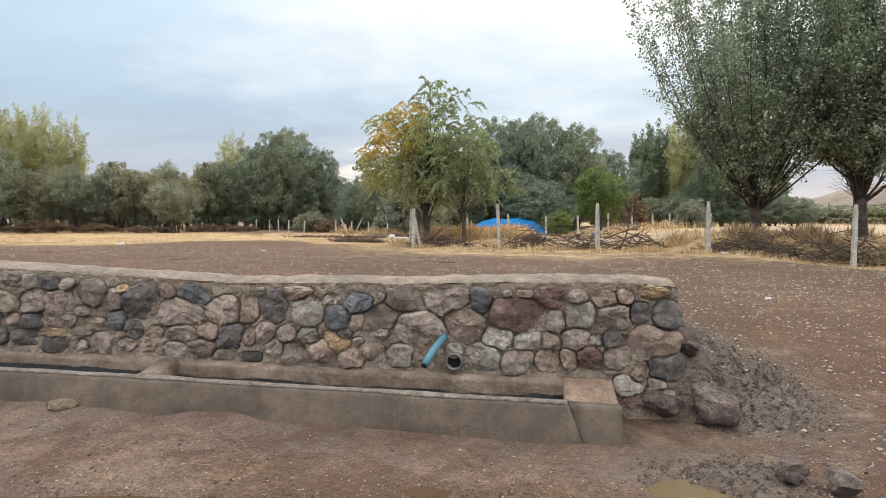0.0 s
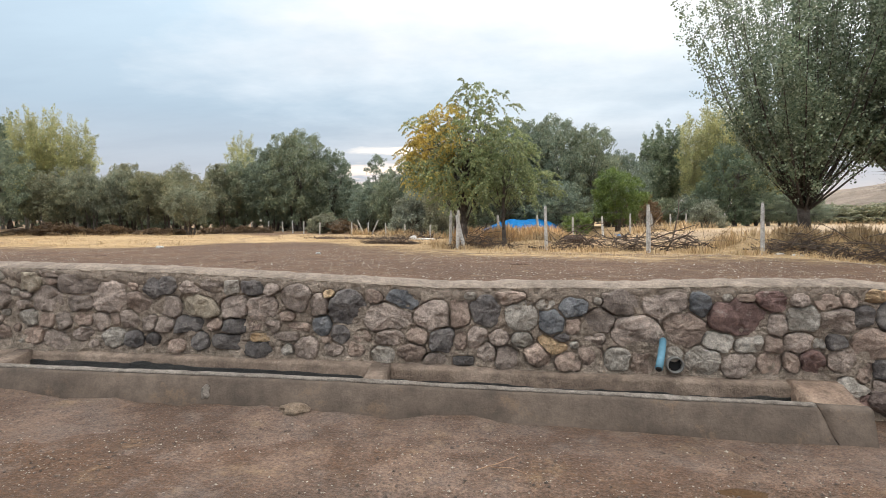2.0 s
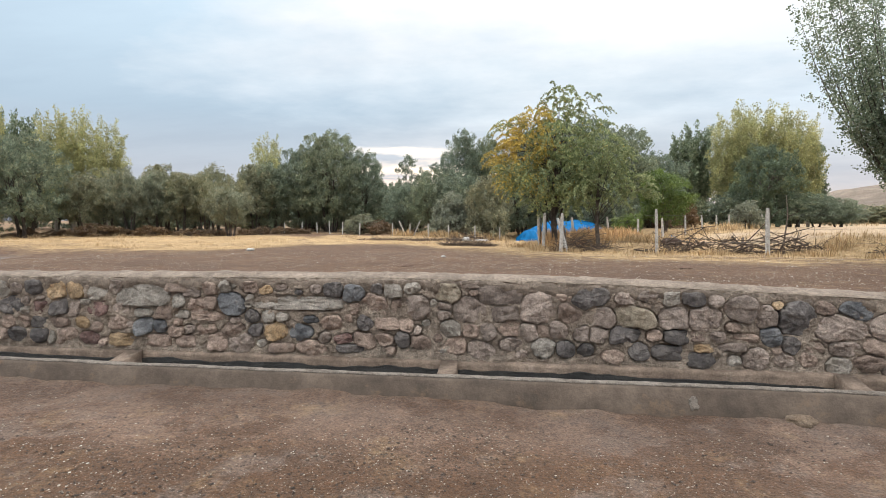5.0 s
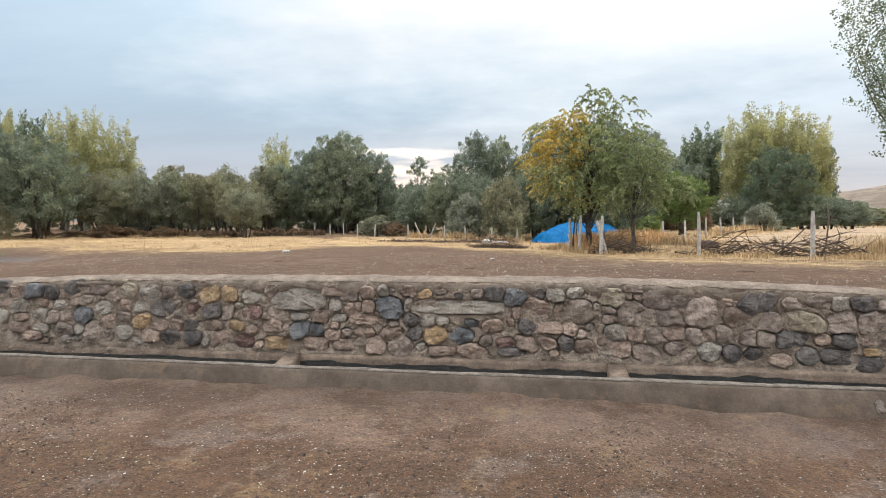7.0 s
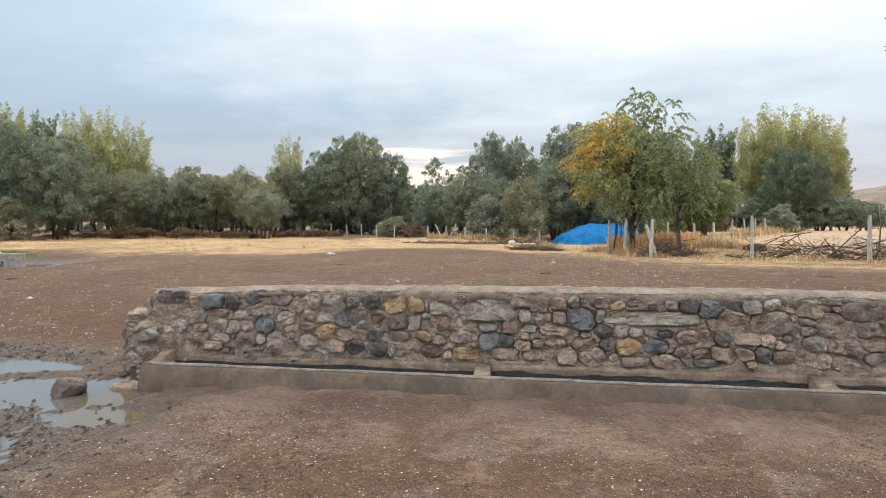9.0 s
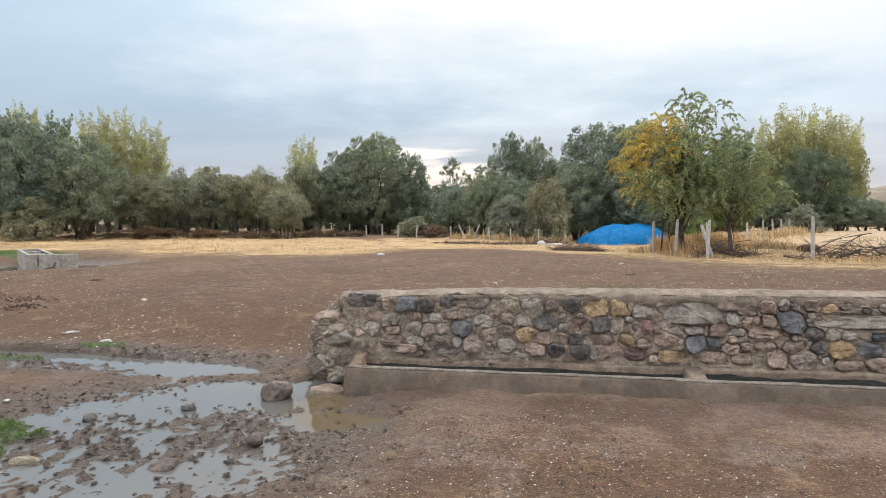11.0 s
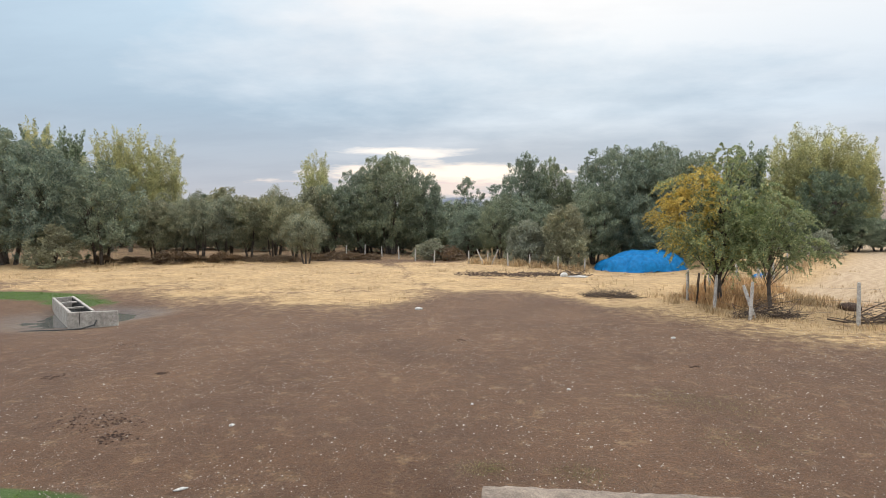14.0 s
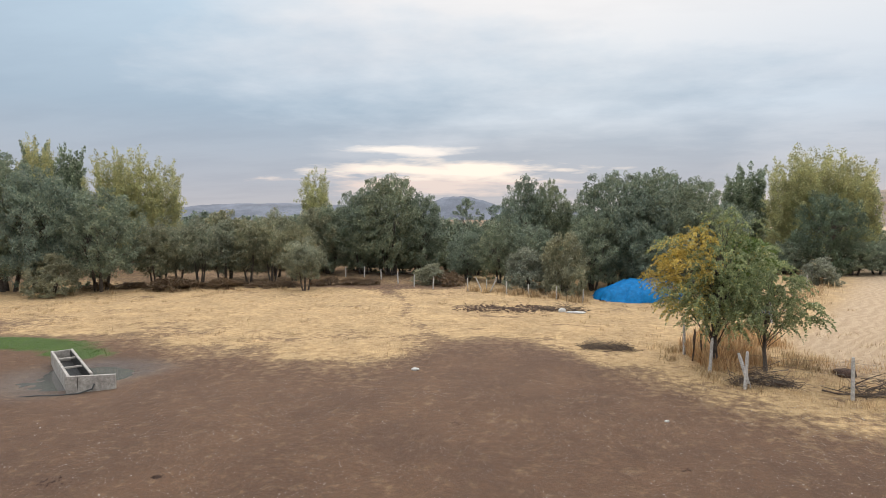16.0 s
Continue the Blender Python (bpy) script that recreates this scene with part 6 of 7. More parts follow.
fence_post(-17.9, 57.3, (0, 24), 2, "slanting brace of the far fence", 1.1, "far fence posts")
fence_post(-17.1, 57.3, (0, -24), 2, "slanting brace of the far fence", 1.1, "far fence posts")
BACK_FENCE = [(-3.2, 33.5), (-0.9, 35.8), (1.4, 38.5), (3.8, 42.0), (6.4, 46.0), (9.0, 50.5), (11.6, 55.0), (14.0, 59.0), (16.4, 63.0), (18.0, 65.0), (19.3, 66.6), (20.6, 68.2)]
for x, y in BACK_FENCE:
    fence_post(x, y, (random.uniform(-5, 5), random.uniform(-7, 7)), 2, "leaning concrete post along the stubble field", random.uniform(0.9, 1.1), "stubble field posts")


def wires(name, label, line, heights):
    """Strands strung from post to post, one mesh for each height."""
    ob = thing(name, label, "wire")
    for h in heights:
        v, f = [], []
        for (xa, ya), (xb, yb) in zip(line, line[1:]):
            a, b = Vector((xa, ya, ground_z(xa, ya) + h)), Vector((xb, yb, ground_z(xb, yb) + h))
            tube(v, f, [a, a.lerp(b, 0.5) - Vector((0, 0, 0.04)), b], [0.004] * 3, 3)
        part("strand", mesh_of("strand", v, f, WIRE), ob)
    return ob


wires("fence_wire", "thin rusty wires strung between the near posts", list(NEAR_FENCE) + [(-4.62, 23.9), (-5.25, 26.5), (-5.3, 30.6)], (0.5, 1.0, 1.5))
wires("fence_wire", "wire netting of the far fence", FAR_FENCE, (0.2, 0.4, 0.6, 0.8, 1.0, 1.2, 1.4))


def brush_pile(label, x0, x1, y, depth, height, count, seed, stout=1.0):
    """Cut branches heaped along the fence."""
    r = random.Random(seed)
    v, f = [], []
    for i in range(count):
        x, yy = r.uniform(x0, x1), y + r.gauss(0, depth * 0.4)
        edge = min(1.0, (x - x0) / 1.0, (x1 - x) / 1.0)
        z = ground_z(x, yy, False) + abs(r.gauss(0, 0.5)) * height * max(0.15, edge)
        a = r.gauss(0, 0.85) + (math.pi if r.random() < 0.5 else 0)
        n = r.uniform(0.6, 2.4) * (0.35 + 0.65 * stout)
        up = r.gauss(0.10, 0.32) + (0.6 if r.random() < 0.06 else 0)
        bend = r.uniform(-0.45, 0.45)
        d = Vector((math.cos(a), math.sin(a) * 0.7, up))
        s = Vector((-math.sin(a), math.cos(a), 0.3)) * bend
        p = Vector((x, yy, max(z, ground_z(x, yy, False) + 0.04)))
        k = r.uniform(0.009, 0.028) if r.random() < 0.8 else r.uniform(0.03, 0.055)
        k *= stout
        path = [p - d * n * 0.5, p - d * n * 0.15 + s * 0.5, p + d * n * 0.2 + s * 0.45, p + d * n * 0.5]
        tube(v, f, path, [k, k * 0.85, k * 0.6, k * 0.25], 4)
        if r.random() < 0.6:
            tube(v, f, [path[2], path[2] + Vector((r.uniform(-0.3, 0.3), r.uniform(-0.3, 0.3), r.uniform(0, 0.4)))], [k * 0.5, k * 0.15], 3)
    return thing("brush_pile", label, "brush pile", kind="stuff", me=mesh_of("brush_pile", v, f, DEADWOOD))


brush_pile("heap of dry cut branches along the fence", -0.9, 5.4, 23.4, 1.0, 0.70, 200, 1)
brush_pile("heap of dry cut branches below the poplars", 6.2, 13.5, 20.9, 0.9, 0.55, 380, 2, 0.7)
brush_pile("dry branches leaning round the corner post", -4.9, -2.4, 24.6, 0.7, 0.75, 260, 3, 0.5)
brush_pile("flat patch of dry twigs on the bare ground", -10.6, -7.8, 31.5, 1.1, 0.28, 420, 4, 0.35)
brush_pile("dark branches near the far fence", -12.2, -8.8, 46.8, 1.0, 0.6, 150, 5, 0.7)
brush_pile("twigs lying on the straw before the far fence", -18.5, -12.0, 46.0, 4.0, 0.12, 260, 6, 0.4)


scorched = []
fire = np.random.default_rng(77)
for x, y, s in ((-16.5, 47.5, 1.1), (-14.2, 46.2, 0.9), (-13.0, 48.6, 0.8), (-18.0, 45.6, 0.8), (-11.8, 47.2, 0.7)):
    scorched += [(x + fire.normal(0, s), y + fire.normal(0, s * 0.6)) for _ in range(70)]


def build_ash():
    """Low crumbs of burnt litter in loose patches."""
    v, f = [], []
    for x, y in scorched:
        k, z = fire.uniform(0.06, 0.2), ground_z(x, y, False)
        b = len(v)
        v += [(x + k * math.cos(a), y + k * math.sin(a), z - 0.01) for a in (0, 1.3, 2.6, 3.7, 5.0)] + [(x, y, z + fire.uniform(0.04, 0.14))]
        f += [(b + i, b + (i + 1) % 5, b + 5) for i in range(5)]
    return thing("ash", "dark burnt litter scattered in patches on the straw", "ash", kind="stuff", me=mesh_of("ash", v, f, DUNG, False))


build_ash()


def build_tarp(x, y, lx, ly, h, label, seed, turn=0.0):
    """A heap under a plastic sheet: slack folds run down from the ridge to a rucked hem."""
    n, m = 90, 60
    v, f = [], []
    z0 = ground_z(x, y, False)
    for j in range(m + 1):
        for i in range(n + 1):
            u, w = 2 * i / n - 1, 2 * j / m - 1
            e = (abs(u) ** 2.4 + abs(w) ** 2.2)
            z = h * max(0.0, 1 - e) ** 0.62 * (1 + 0.18 * wob(u, w, seed, 1.3)) * (1 + 0.22 * u)
            a = math.atan2(w, u)
            # creases run down the slope, slack wrinkles cross them
            crease = abs(wob(a * 3.2, e * 0.5, seed, 1.6))
            z += h * min(1, e * 1.5) * (0.42 * (0.25 - crease)) + 0.12 * h * wob(u, w, seed + 3, 2.6) + 0.10 * h * (0.2 - abs(wob(u, w, seed, 5.0))) + 0.05 * h * (0.2 - abs(wob(w, u, seed, 11.0)))
            hem = 1 + 0.06 * wob(a * 3, 1, seed, 2.4)
            v.append((u * lx / 2 * hem, w * ly / 2 * hem, max(0.02, z) - 0.14 * smooth01(0.86, 1.05, e)))
    for j in range(m):
        for i in range(n):
            u, w = 2 * (i + 0.5) / n - 1, 2 * (j + 0.5) / m - 1
            if abs(u) ** 2.4 + abs(w) ** 2.2 < 1.1:
                q = j * (n + 1) + i
                f.append((q, q + 1, q + n + 2, q + n + 1))
    return thing("tarpaulin", label, "tarpaulin", pose(x, y, z0, 0, 0, turn), me=mesh_of("tarpaulin", v, f, TARP))


build_tarp(-2.2, 58.0, 9.2, 6.6, 1.95, "bright blue tarpaulin draped over a heap", 1, 6)
build_tarp(5.0, 46.5, 1.9, 1.2, 0.4, "small crumpled blue tarpaulin on the straw", 6, -10)


# ---- the far trough ----
def build_far_trough():
    ob = thing("far_trough", "pale concrete cattle trough with wide end wall", "trough", pose(-33.62, 21.9, -0.33, 0, 0, 20))
    def slab(name, x0, x1, y0, y1, z0, z1, label="", at=None, mat=PALE_CONCRETE):
        bm = bmesh.new()
        bmesh.ops.create_cube(bm, size=1.0)
        for q in bm.verts:
            q.co = Vector(((x0 + x1) / 2 + q.co.x * (x1 - x0), (y0 + y1) / 2 + q.co.y * (y1 - y0), (z0 + z1) / 2 + q.co.z * (z1 - z0)))
        bmesh.ops.bevel(bm, geom=bm.edges[:], offset=min(0.015, 0.3 * (x1 - x0)), segments=1, affect="EDGES")
        return part(name, mesh_from_bm(name, bm, mat, False), ob, label, at)
    slab("end_wall", -1.05, 1.02, -0.09, 0.06, 0.0, 0.88, "wide pale end wall with a dark stain")
    long, skew = 6.4, Matrix.Translation((-1.02, 0.06, 0)) @ pose(0, 0, 0, 0, 0, 27) @ Matrix.Translation((1.02, 0, 0))
    slab("side_wall", -1.02, -0.90, 0.063, long, 0.0, 0.86, at=skew)
    slab("side_wall", -0.12, 0.0, 0.063, long, 0.0, 0.86, at=skew)
    slab("far_end", -0.897, -0.123, long - 0.12, long - 0.003, 0.0, 0.84, at=skew)
    slab("floor_slab", -0.897, -0.123, 0.065, long - 0.125, 0.05, 0.25, "near-black bottom", skew, NEAR_BLACK)
    slab("inner_lining", -0.899, -0.888, 0.066, long - 0.13, 0.25, 0.80, "near-black inner face", skew, NEAR_BLACK)
    slab("inner_lining", -0.132, -0.121, 0.066, long - 0.13, 0.25, 0.80, "near-black inner face", skew, NEAR_BLACK)
    part("stain", rock_mesh("stain", DARK_STAIN, (0.03, 0.004, 0.30), 4, 0.6, 3), ob, "narrow dark stain down the wall", pose(-0.55, -0.0905, 0.55))
    for q in (2.2, 4.4):
        slab("cross_bar", -0.897, -0.123, q, q + 0.1, 0.70, 0.80, at=skew)
    v, f = [], []
    tube(v, f, [(0.15, -0.1, 0.5), (0.10, -0.25, 0.3), (-0.4, -0.4, 0.17), (-1.2, -0.45, 0.15), (-2.1, -0.25, 0.14), (-2.9, -0.35, 0.13)], [0.035] * 6, 8)
    part("hose", mesh_of("hose", v, f, DARK_HOSE), ob, "dark hose on the ground")
    return ob


build_far_trough()


# ---- hills ----
HILL = rocky("dry_hillside", (0.20, 0.155, 0.118), (0.27, 0.215, 0.165), (0.17, 0.145, 0.115), 0.95, 0.02, 0.2)
# the haze of distance is put into this blue-grey colour
FAR_HILL = rocky("far_hill_painted_haze", (0.125, 0.142, 0.175), (0.155, 0.17, 0.205), (0.14, 0.15, 0.18), 1.0, 0.004, 0.2)


def hill(name, label, x0, x1, y, depth, height, mat, seed, shape):
    v, f = [], []
    n, m = 120, 14
    for j in range(m + 1):
        for i in range(n + 1):
            u, w = i / n, j / m
            x = x0 + (x1 - x0) * u
            ridge = shape(u) * (1 + 0.10 * wob(u * 12, 0, seed) + 0.05 * wob(u * 40, 0, seed))
            z = -15 + (height + 15) * ridge * math.sin(w * math.pi / 2) * (1 + 0.06 * wob(x * 0.01, w * 4, seed))
            v.append((x, y + depth * w, z))
    for j in range(m):
        for i in range(n):
            q = j * (n + 1) + i
            f.append((q, q + 1, q + n + 2, q + n + 1))
    return thing(name, label, "hill", kind="structure", me=mesh_of(name, v, f, mat))


hill("hill_right", "bare brown hillside beyond the stubble", 150, 900, 480, 300, 62, HILL, 3, lambda u: smooth01(0.0, 0.55, u))
hill("hill_far_left", "long ridge on the horizon, haze painted as blue-grey", -2300, -500, 2000, 400, 62, FAR_HILL, 5, lambda u: 0.55 + 0.45 * math.exp(-((u - 0.68) / 0.3) ** 2))
hill("hill_far_middle", "hill on the horizon, haze painted as blue-grey", -900, 500, 2500, 400, 105, FAR_HILL, 8, lambda u: 0.35 + 0.65 * math.exp(-((u - 0.42) / 0.16) ** 2))


# ---- grass, gravel, clods ----
def blades(name, label, mat, spots, height, lean, seed, category="grass"):
    """One object of many narrow blades, rooted at spots (x, y, factor)."""
    g = np.random.default_rng(seed)
    v, f = [], []
    for x, y, k in spots:
        z = ground_z(x, y, y < 30) - 0.01
        a = g.random() * 6.283
        h = height * k * g.uniform(0.5, 1.3)
        w = 0.012 * h / 0.3 + 0.0028
        dx, dy = math.cos(a) * h * lean * g.random(), math.sin(a) * h * lean * g.random()
        sx, sy = -math.sin(a) * w, math.cos(a) * w
        b = len(v)
        v += [(x - sx, y - sy, z), (x + sx, y + sy, z), (x + dx * 0.5 + sx * 0.7, y + dy * 0.5 + sy * 0.7, z + h * 0.6), (x + dx * 0.5 - sx * 0.7, y + dy * 0.5 - sy * 0.7, z + h * 0.6), (x + dx, y + dy, z + h)]
        f += [(b, b + 1, b + 2, b + 3), (b + 3, b + 2, b + 4)]
    return thing(name, label, category, kind="stuff", me=mesh_of(name, v, f, mat))


def turf_spots():
    g = np.random.default_rng(2)
    out = []
    while len(out) < 62000:
        x, y = g.uniform(-22.8, -16.5), g.uniform(1.6, 6.6)
        if g.random() < turf_at(x, y) * (0.35 + 0.65 * (y < 4)):
            out.append((x, y, 0.8 + 0.7 * wob(x, y, 0, 3)))
    while len(out) < 74000:
        x, y = g.uniform(-50, -33), g.uniform(26, 32)
        if g.random() < turf_at(x, y):
            out.append((x, y, 2.2))
    return out


blades("turf", "bright green grass on the wet ground", TURF, turf_spots(), 0.030, 1.3, 3)


def straw_spots():
    g = np.random.default_rng(6)
    out = []
    # a thin cover over the dry field, thicker along fences and the bank
    while len(out) < 26000:
        x = g.uniform(-60, 14)
        y = float(np.interp(x, STRAW_X, STRAW_Y)) + g.exponential(9.0)
        if y < 62 and g.random() < straw_at(x, y) * smooth01(-0.35, 0.35, wob(x, y, 2, 0.35)):
            out.append((x, y, 0.30))
    tufts = 0
    while tufts < 240:
        x, y = g.uniform(-62, 12), g.uniform(24, 62)
        if straw_at(x, y) > 0.55:
            tufts += 1
            w = g.uniform(0.15, 0.5)
            out += [(x + g.normal(0, w), y + g.normal(0, w), g.uniform(0.3, 0.8)) for _ in range(45)]
    for (xa, ya), (xb, yb), n, wide, k in (((-4.6, 24.2), (10, 19.6), 9000, 0.7, 0.7), ((-6.4, 31.0), (0.5, 27.0), 4500, 1.3, 1.0), ((-19, 58.5), (-8, 54.2), 5000, 0.8, 1.9),
                                          ((-62, 50), (-38, 58.5), 3000, 1.3, 1.2), ((-6.5, 31), (-4.8, 24.5), 1600, 0.6, 0.8), ((5.5, 22.8), (13, 21.6), 6000, 0.6, 1.3), ((4, 42.5), (20, 68), 4000, 1.2, 2.0), ((20, 100), (90, 140), 3000, 5, 2.5)):
        for _ in range(n):
            u = g.random()
            x, y = xa + (xb - xa) * u + g.normal(0, 0.4), ya + (yb - ya) * u + g.normal(0, wide)
            clump = smooth01(-0.15, 0.45, wob(x, y, 5, 0.8))
            if g.random() < 0.12 + clump:
                out.append((x, y, k * (0.45 + 0.75 * clump)))
    return out


blades("dry_grass", "dry straw-coloured grass along the fences and field", STRAW, straw_spots(), 0.30, 0.9, 4)


def thicket_spots():
    """Tall withered stalks among the locust trees inside the fence."""
    g = np.random.default_rng(61)
    out = []
    while len(out) < 5000:
        x, y = g.uniform(-5.2, 3.0), g.uniform(26.0, 32.0)
        inner = smooth01(-1.6, -2.8, x) * smooth01(26.4, 28.0, y)
        if g.random() < (0.12 * (y < 28.5) + inner) * (0.35 + 0.65 * smooth01(-0.2, 0.3, wob(x, y, 3, 1.1))):
            out.append((x, y, (0.9 + 1.9 * inner) * g.uniform(0.6, 1.0)))
    # a bank of orange grass before the tarpaulin
    while len(out) < 9000:
        x, y = g.uniform(-4.2, 1.2), g.uniform(30.5, 36.0)
        rise = smooth01(-4.2, -2.6, x) * smooth01(1.2, -0.4, x) * smooth01(30.5, 32.5, y)
        if g.random() < rise:
            out.append((x, y, (1.0 + 1.5 * rise) * g.uniform(0.5, 1.0)))
    return out


blades("withered_weeds", "tall orange-brown withered weeds under the locust trees", WITHERED, thicket_spots(), 0.30, 0.7, 44)


def weed_spots():
    g = np.random.default_rng(19)
    out = []
    for x, y, s in ((-10.8, 12.0, 0.6), (-9.8, 11.4, 0.6), (-10.2, 9.4, 0.5), (-13.4, 7.6, 0.3), (-15.0, 7.6, 0.25)):
        out += [(x + g.normal(0, s), y + g.normal(0, s * 0.7), 0.8) for _ in range(1500)]
    return out


blades("weeds", "sparse grey-green weeds on the bare field", WEED, weed_spots(), 0.035, 1.2, 14)


def scatter(name, label, mat, spots, seed, category="gravel", squash=0.6):
    """Many small stones in one object, each an uneven eight-faced lump."""
    g = np.random.default_rng(seed)
    v, f = [], []
    for x, y, s in spots:
        z = ground_z(x, y)
        b = len(v)
        for dx, dy, dz in ((1, 0, 0), (0, 1, 0), (-1, 0, 0), (0, -1, 0), (0.1, 0.1, 1), (0, 0, -1)):
            k = s * g.uniform(0.65, 1.3)
            v.append((x + dx * k, y + dy * k, z + dz * k * squash + s * 0.2))
        for i in range(4):
            f += [(b + i, b + (i + 1) % 4, b + 4), (b + (i + 1) % 4, b + i, b + 5)]
    return thing(name, label, category, kind="stuff", me=mesh_of(name, v, f, mat, False))


def gravel_spots(n, seed, smallest, largest):
    g = np.random.default_rng(seed)
    out = []
    while len(out) < n:
        x, y = g.uniform(-30, 9), 1.8 + g.exponential(7.0)
        if y > 26 or (4.2 < y < 5.7 and -15.1 < x < 1.3) or hollows(x, y) > 0.05:
            continue
        if straw_at(x, y) > 0.5:
            continue
        s = smallest * (largest / smallest) ** (g.random() ** 2.5)
        out.append((x, y, s * (0.7 + y * 0.05)))
    return out


def near_grit(n, seed, x0, x1, y0, y1, smallest, largest):
    g = np.random.default_rng(seed)
    out = []
    while len(out) < n:
        x, y = g.uniform(x0, x1), y0 + (y1 - y0) * g.random() ** 1.3
        if (4.15 < y < 5.7 and -15.1 < x < 1.4) or hollows(x, y) > 0.04 or wob(x, y, 3, 0.9) < g.uniform(-0.6, 0.3):
            continue
        out.append((x, y, smallest * (largest / smallest) ** (g.random() ** 2)))
    return out


scatter("fine_grit", "fine pale grit on the yard before the trough", GRIT, near_grit(13000, 21, -22, 4, 1.9, 4.4, 0.0025, 0.0105), 6)
scatter("field_grit", "pale grit over the bare field behind the wall", GRIT, near_grit(9000, 22, -28, 8, 5.8, 22, 0.008, 0.028), 7)
scatter("white_grit", "pale gravel strewn over the trodden earth", GRIT, gravel_spots(9000, 1, 0.0035, 0.018), 2)
scatter("yard_gravel", "pale and grey gravel on the open yard beyond the wall", GRIT, near_grit(3600, 41, 1.6, 9, 2.8, 14, 0.008, 0.026), 12)
scatter("white_chips", "small white stone chips strewn over the yard", CHIP, near_grit(800, 51, -18, -9, 1.7, 3.4, 0.003, 0.012) + near_grit(260, 52, -9, 1.2, 1.9, 3.4, 0.003, 0.010) + near_grit(3400, 53, -32, 8, 6, 24, 0.008, 0.026), 15, squash=0.4)
scatter("yard_crumbs", "crumbs of brown earth on the trodden yard", CLOD, near_grit(15000, 31, -22, 4, 1.7, 4.0, 0.004, 0.017), 8)
scatter("brown_grit", "brown pebbles and crumbs of earth on the yard", CLOD, gravel_spots(9000, 2, 0.005, 0.015), 3)


def clod_spots():
    g = np.random.default_rng(8)
    out = []
    for n, x0, x1, y0, y1, big in ((6500, 0.7, 3.0, 3.3, 7.4, 0.016), (7500, -22.4, -13.6, 1.4, 7.0, 0.036)):
        k = 0
        while k < n:
            x, y = g.uniform(x0, x1), g.uniform(y0, y1)
            if g.random() < churn_at(x, y) ** 2 and turf_at(x, y) < 0.3 and not (x < 1.35 and 4.2 < y < 5.7 and x > -15):
                out.append((x, y, 0.006 * (big / 0.006) ** (g.random() ** 1.6)))
                k += 1
    return out


scatter("mud_clods", "dark wet clods of trampled mud", CLOD, clod_spots(), 5, "mud", 0.45)


def flat_scrap(name, label, category, x, y, size, mat, seed, turn=0.0, lift=0.3):
    me = rock_mesh(name, mat, size, seed, 0.5, 2)
    return thing(name, label, category, pose(x, y, ground_z(x, y) + size[2] * lift, 0, 0, turn), me=me)


flat_scrap("plastic_scrap", "white crumpled scrap of plastic on the earth", "litter", -19.2, 25.4, (0.22, 0.14, 0.10), WHITE, 2)
flat_scrap("plastic_scrap", "white torn scrap lying by the wet strip", "litter", -20.05, 6.75, (0.12, 0.045, 0.03), WHITE, 4, 30)
flat_scrap("plastic_bottle", "crushed white bottle beside the wet strip", "litter", -19.15, 6.42, (0.11, 0.038, 0.038), WHITE, 6, 10)
flat_scrap("earth_mound", "low dark mound of dug earth on the stubble", "mound", 0.35, 25.9, (0.55, 0.42, 0.24), DUNG, 17, 20)
flat_scrap("torn_sack", "torn dirty cream sack half sunk in the mud", "litter", -16.85, 2.38, (0.15, 0.07, 0.045), STONE["cream"], 13, 15)
flat_scrap("green_scrap", "small green plastic bottle by the wet strip", "litter", -21.05, 6.12, (0.11, 0.035, 0.03), BOTTLE, 7)
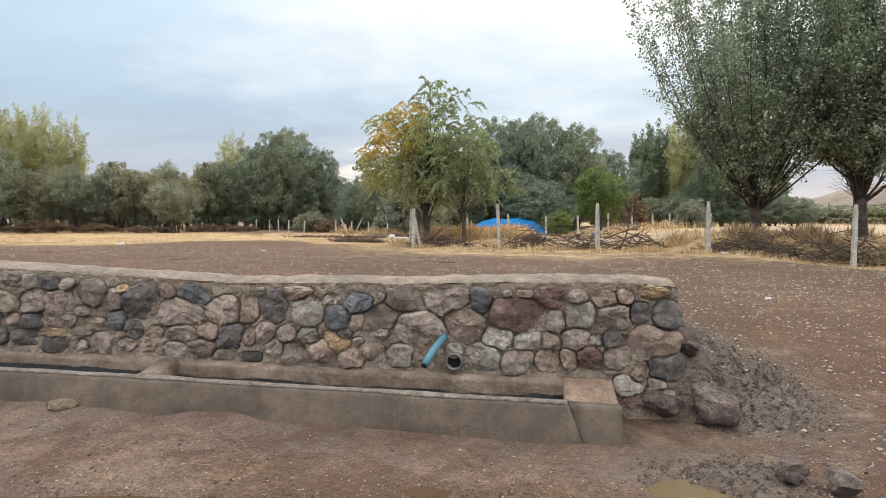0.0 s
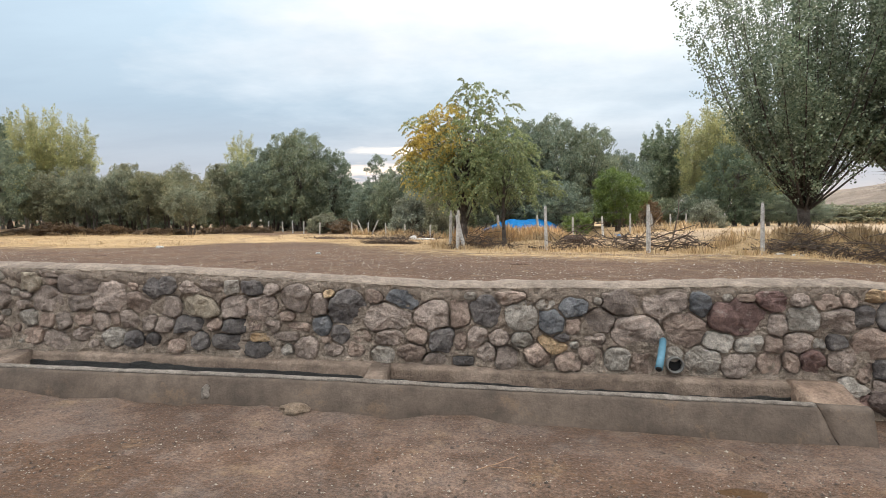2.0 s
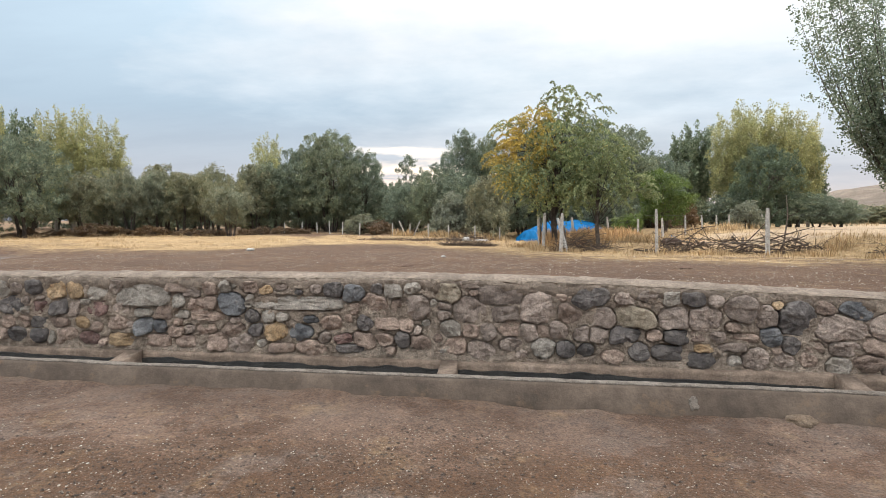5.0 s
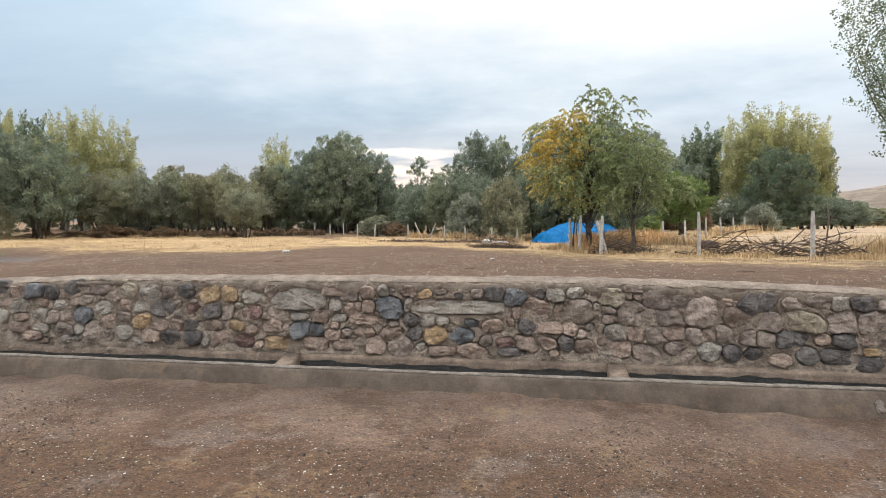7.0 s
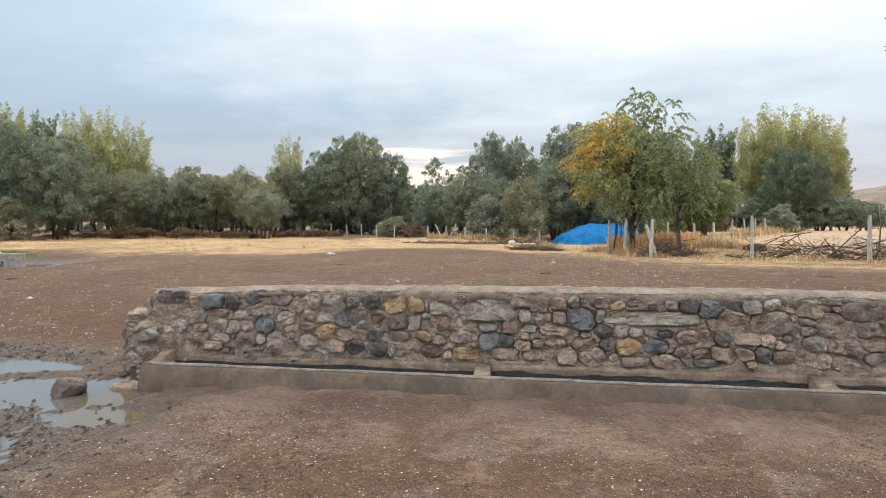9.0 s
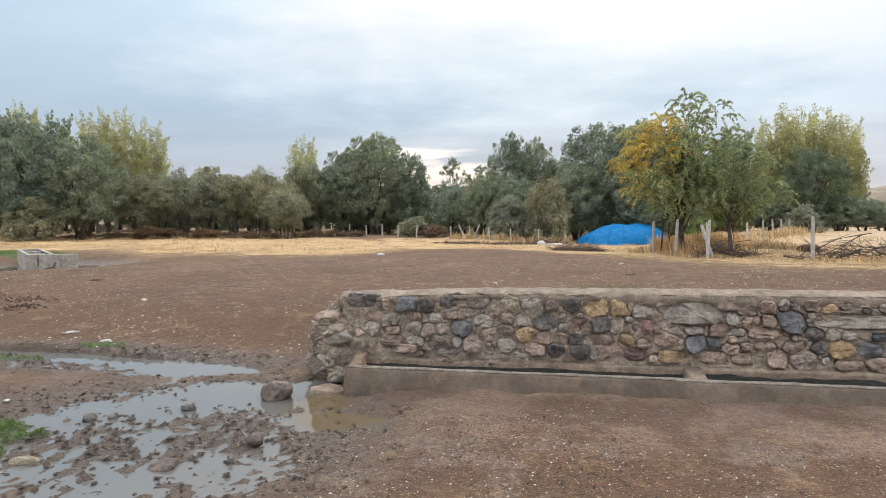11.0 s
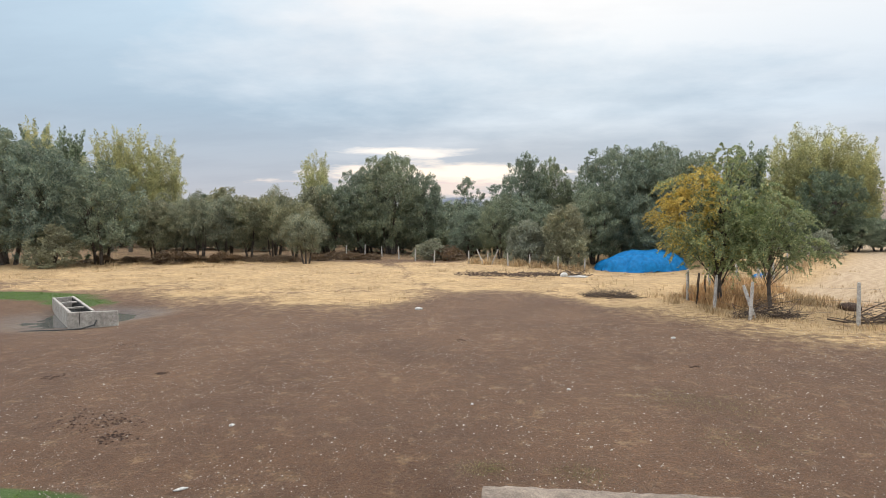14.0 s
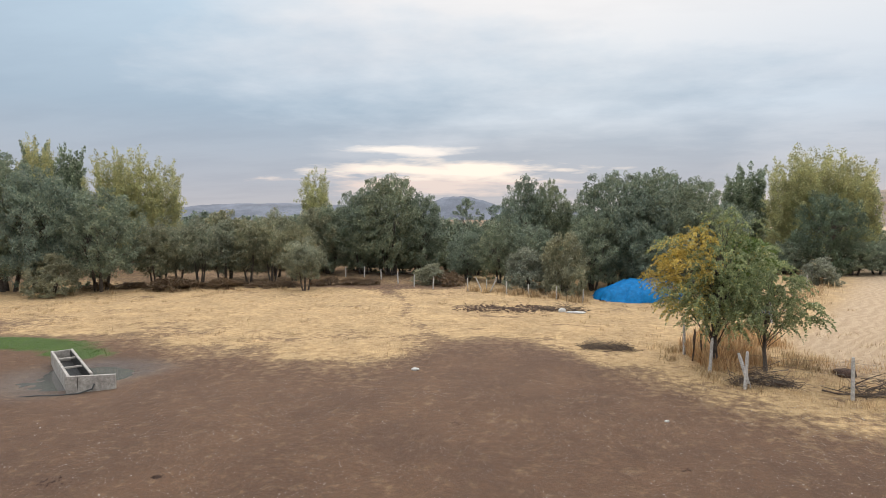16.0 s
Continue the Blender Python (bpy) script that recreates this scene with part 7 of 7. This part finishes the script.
for x, y, s in ((-20.4, 9.2, 0.07), (-13.2, 12.3, 0.06), (-15.5, 11.0, 0.05), (-9.0, 19.1, 0.10), (3.5, 8.9, 0.055), (-19.6, 3.65, 0.05), (-18.2, 3.62, 0.04), (-1.9, 2.75, 0.05)):
    flat_scrap("white_stone", "small white stone on the trodden earth", "stone", x, y, (s, s * 0.8, s * 0.5), WHITE, int(s * 900), 40 * x)


def dung_spots():
    g = np.random.default_rng(12)
    out = []
    for x, y, s, n in ((-23.4, 9.1, 0.45, 110), (-22.5, 8.4, 0.25, 70), (-27.2, 12.3, 0.22, 50), (-24.4, 12.9, 0.10, 40), (-24.3, 9.4, 0.50, 40), (-9.5, 15.0, 0.12, 20), (-16.5, 18.0, 0.2, 26), (-2.0, 15.0, 0.16, 20), (-28, 16.5, 0.25, 26)):
        out += [(x + g.normal(0, s), y + g.normal(0, s * 0.6), g.uniform(0.012, 0.045)) for _ in range(n)]
    return out


scatter("dung", "crumbled dark dung on the bare field", DUNG, dung_spots(), 9, "dung", 0.5)
flat_scrap("plastic_sack", "white plastic sack among the branches", "litter", -10.7, 46.0, (0.35, 0.3, 0.30), WHITE, 9)
flat_scrap("plastic_sack", "white plastic sheet flat on the straw", "litter", -9.5, 45.6, (0.9, 0.3, 0.12), WHITE, 10)
for x, y in ((6.6, 20.3), (7.0, 20.1), (7.3, 20.4), (9.3, 19.7)):
    flat_scrap("plastic_scrap", "white scrap of rubbish below the branches", "litter", x, y, (0.16, 0.09, 0.05), WHITE, int(10 * x), 30 * x)


def twig():
    v, f = [], []
    z = ground_z(-2.1, 3.45) + 0.012
    tube(v, f, [(-2.25, 3.42, z), (-2.12, 3.48, z + 0.02), (-1.98, 3.66, z + 0.01)], [0.0045, 0.004, 0.002], 5)
    tube(v, f, [(-2.16, 3.45, z + 0.01), (-2.02, 3.44, z + 0.015), (-1.92, 3.40, z)], [0.004, 0.003, 0.0015], 5)
    return thing("twig", "pale dry forked twig on the yard", "twig", me=mesh_of("twig", v, f, PALE_TWIG))


twig()
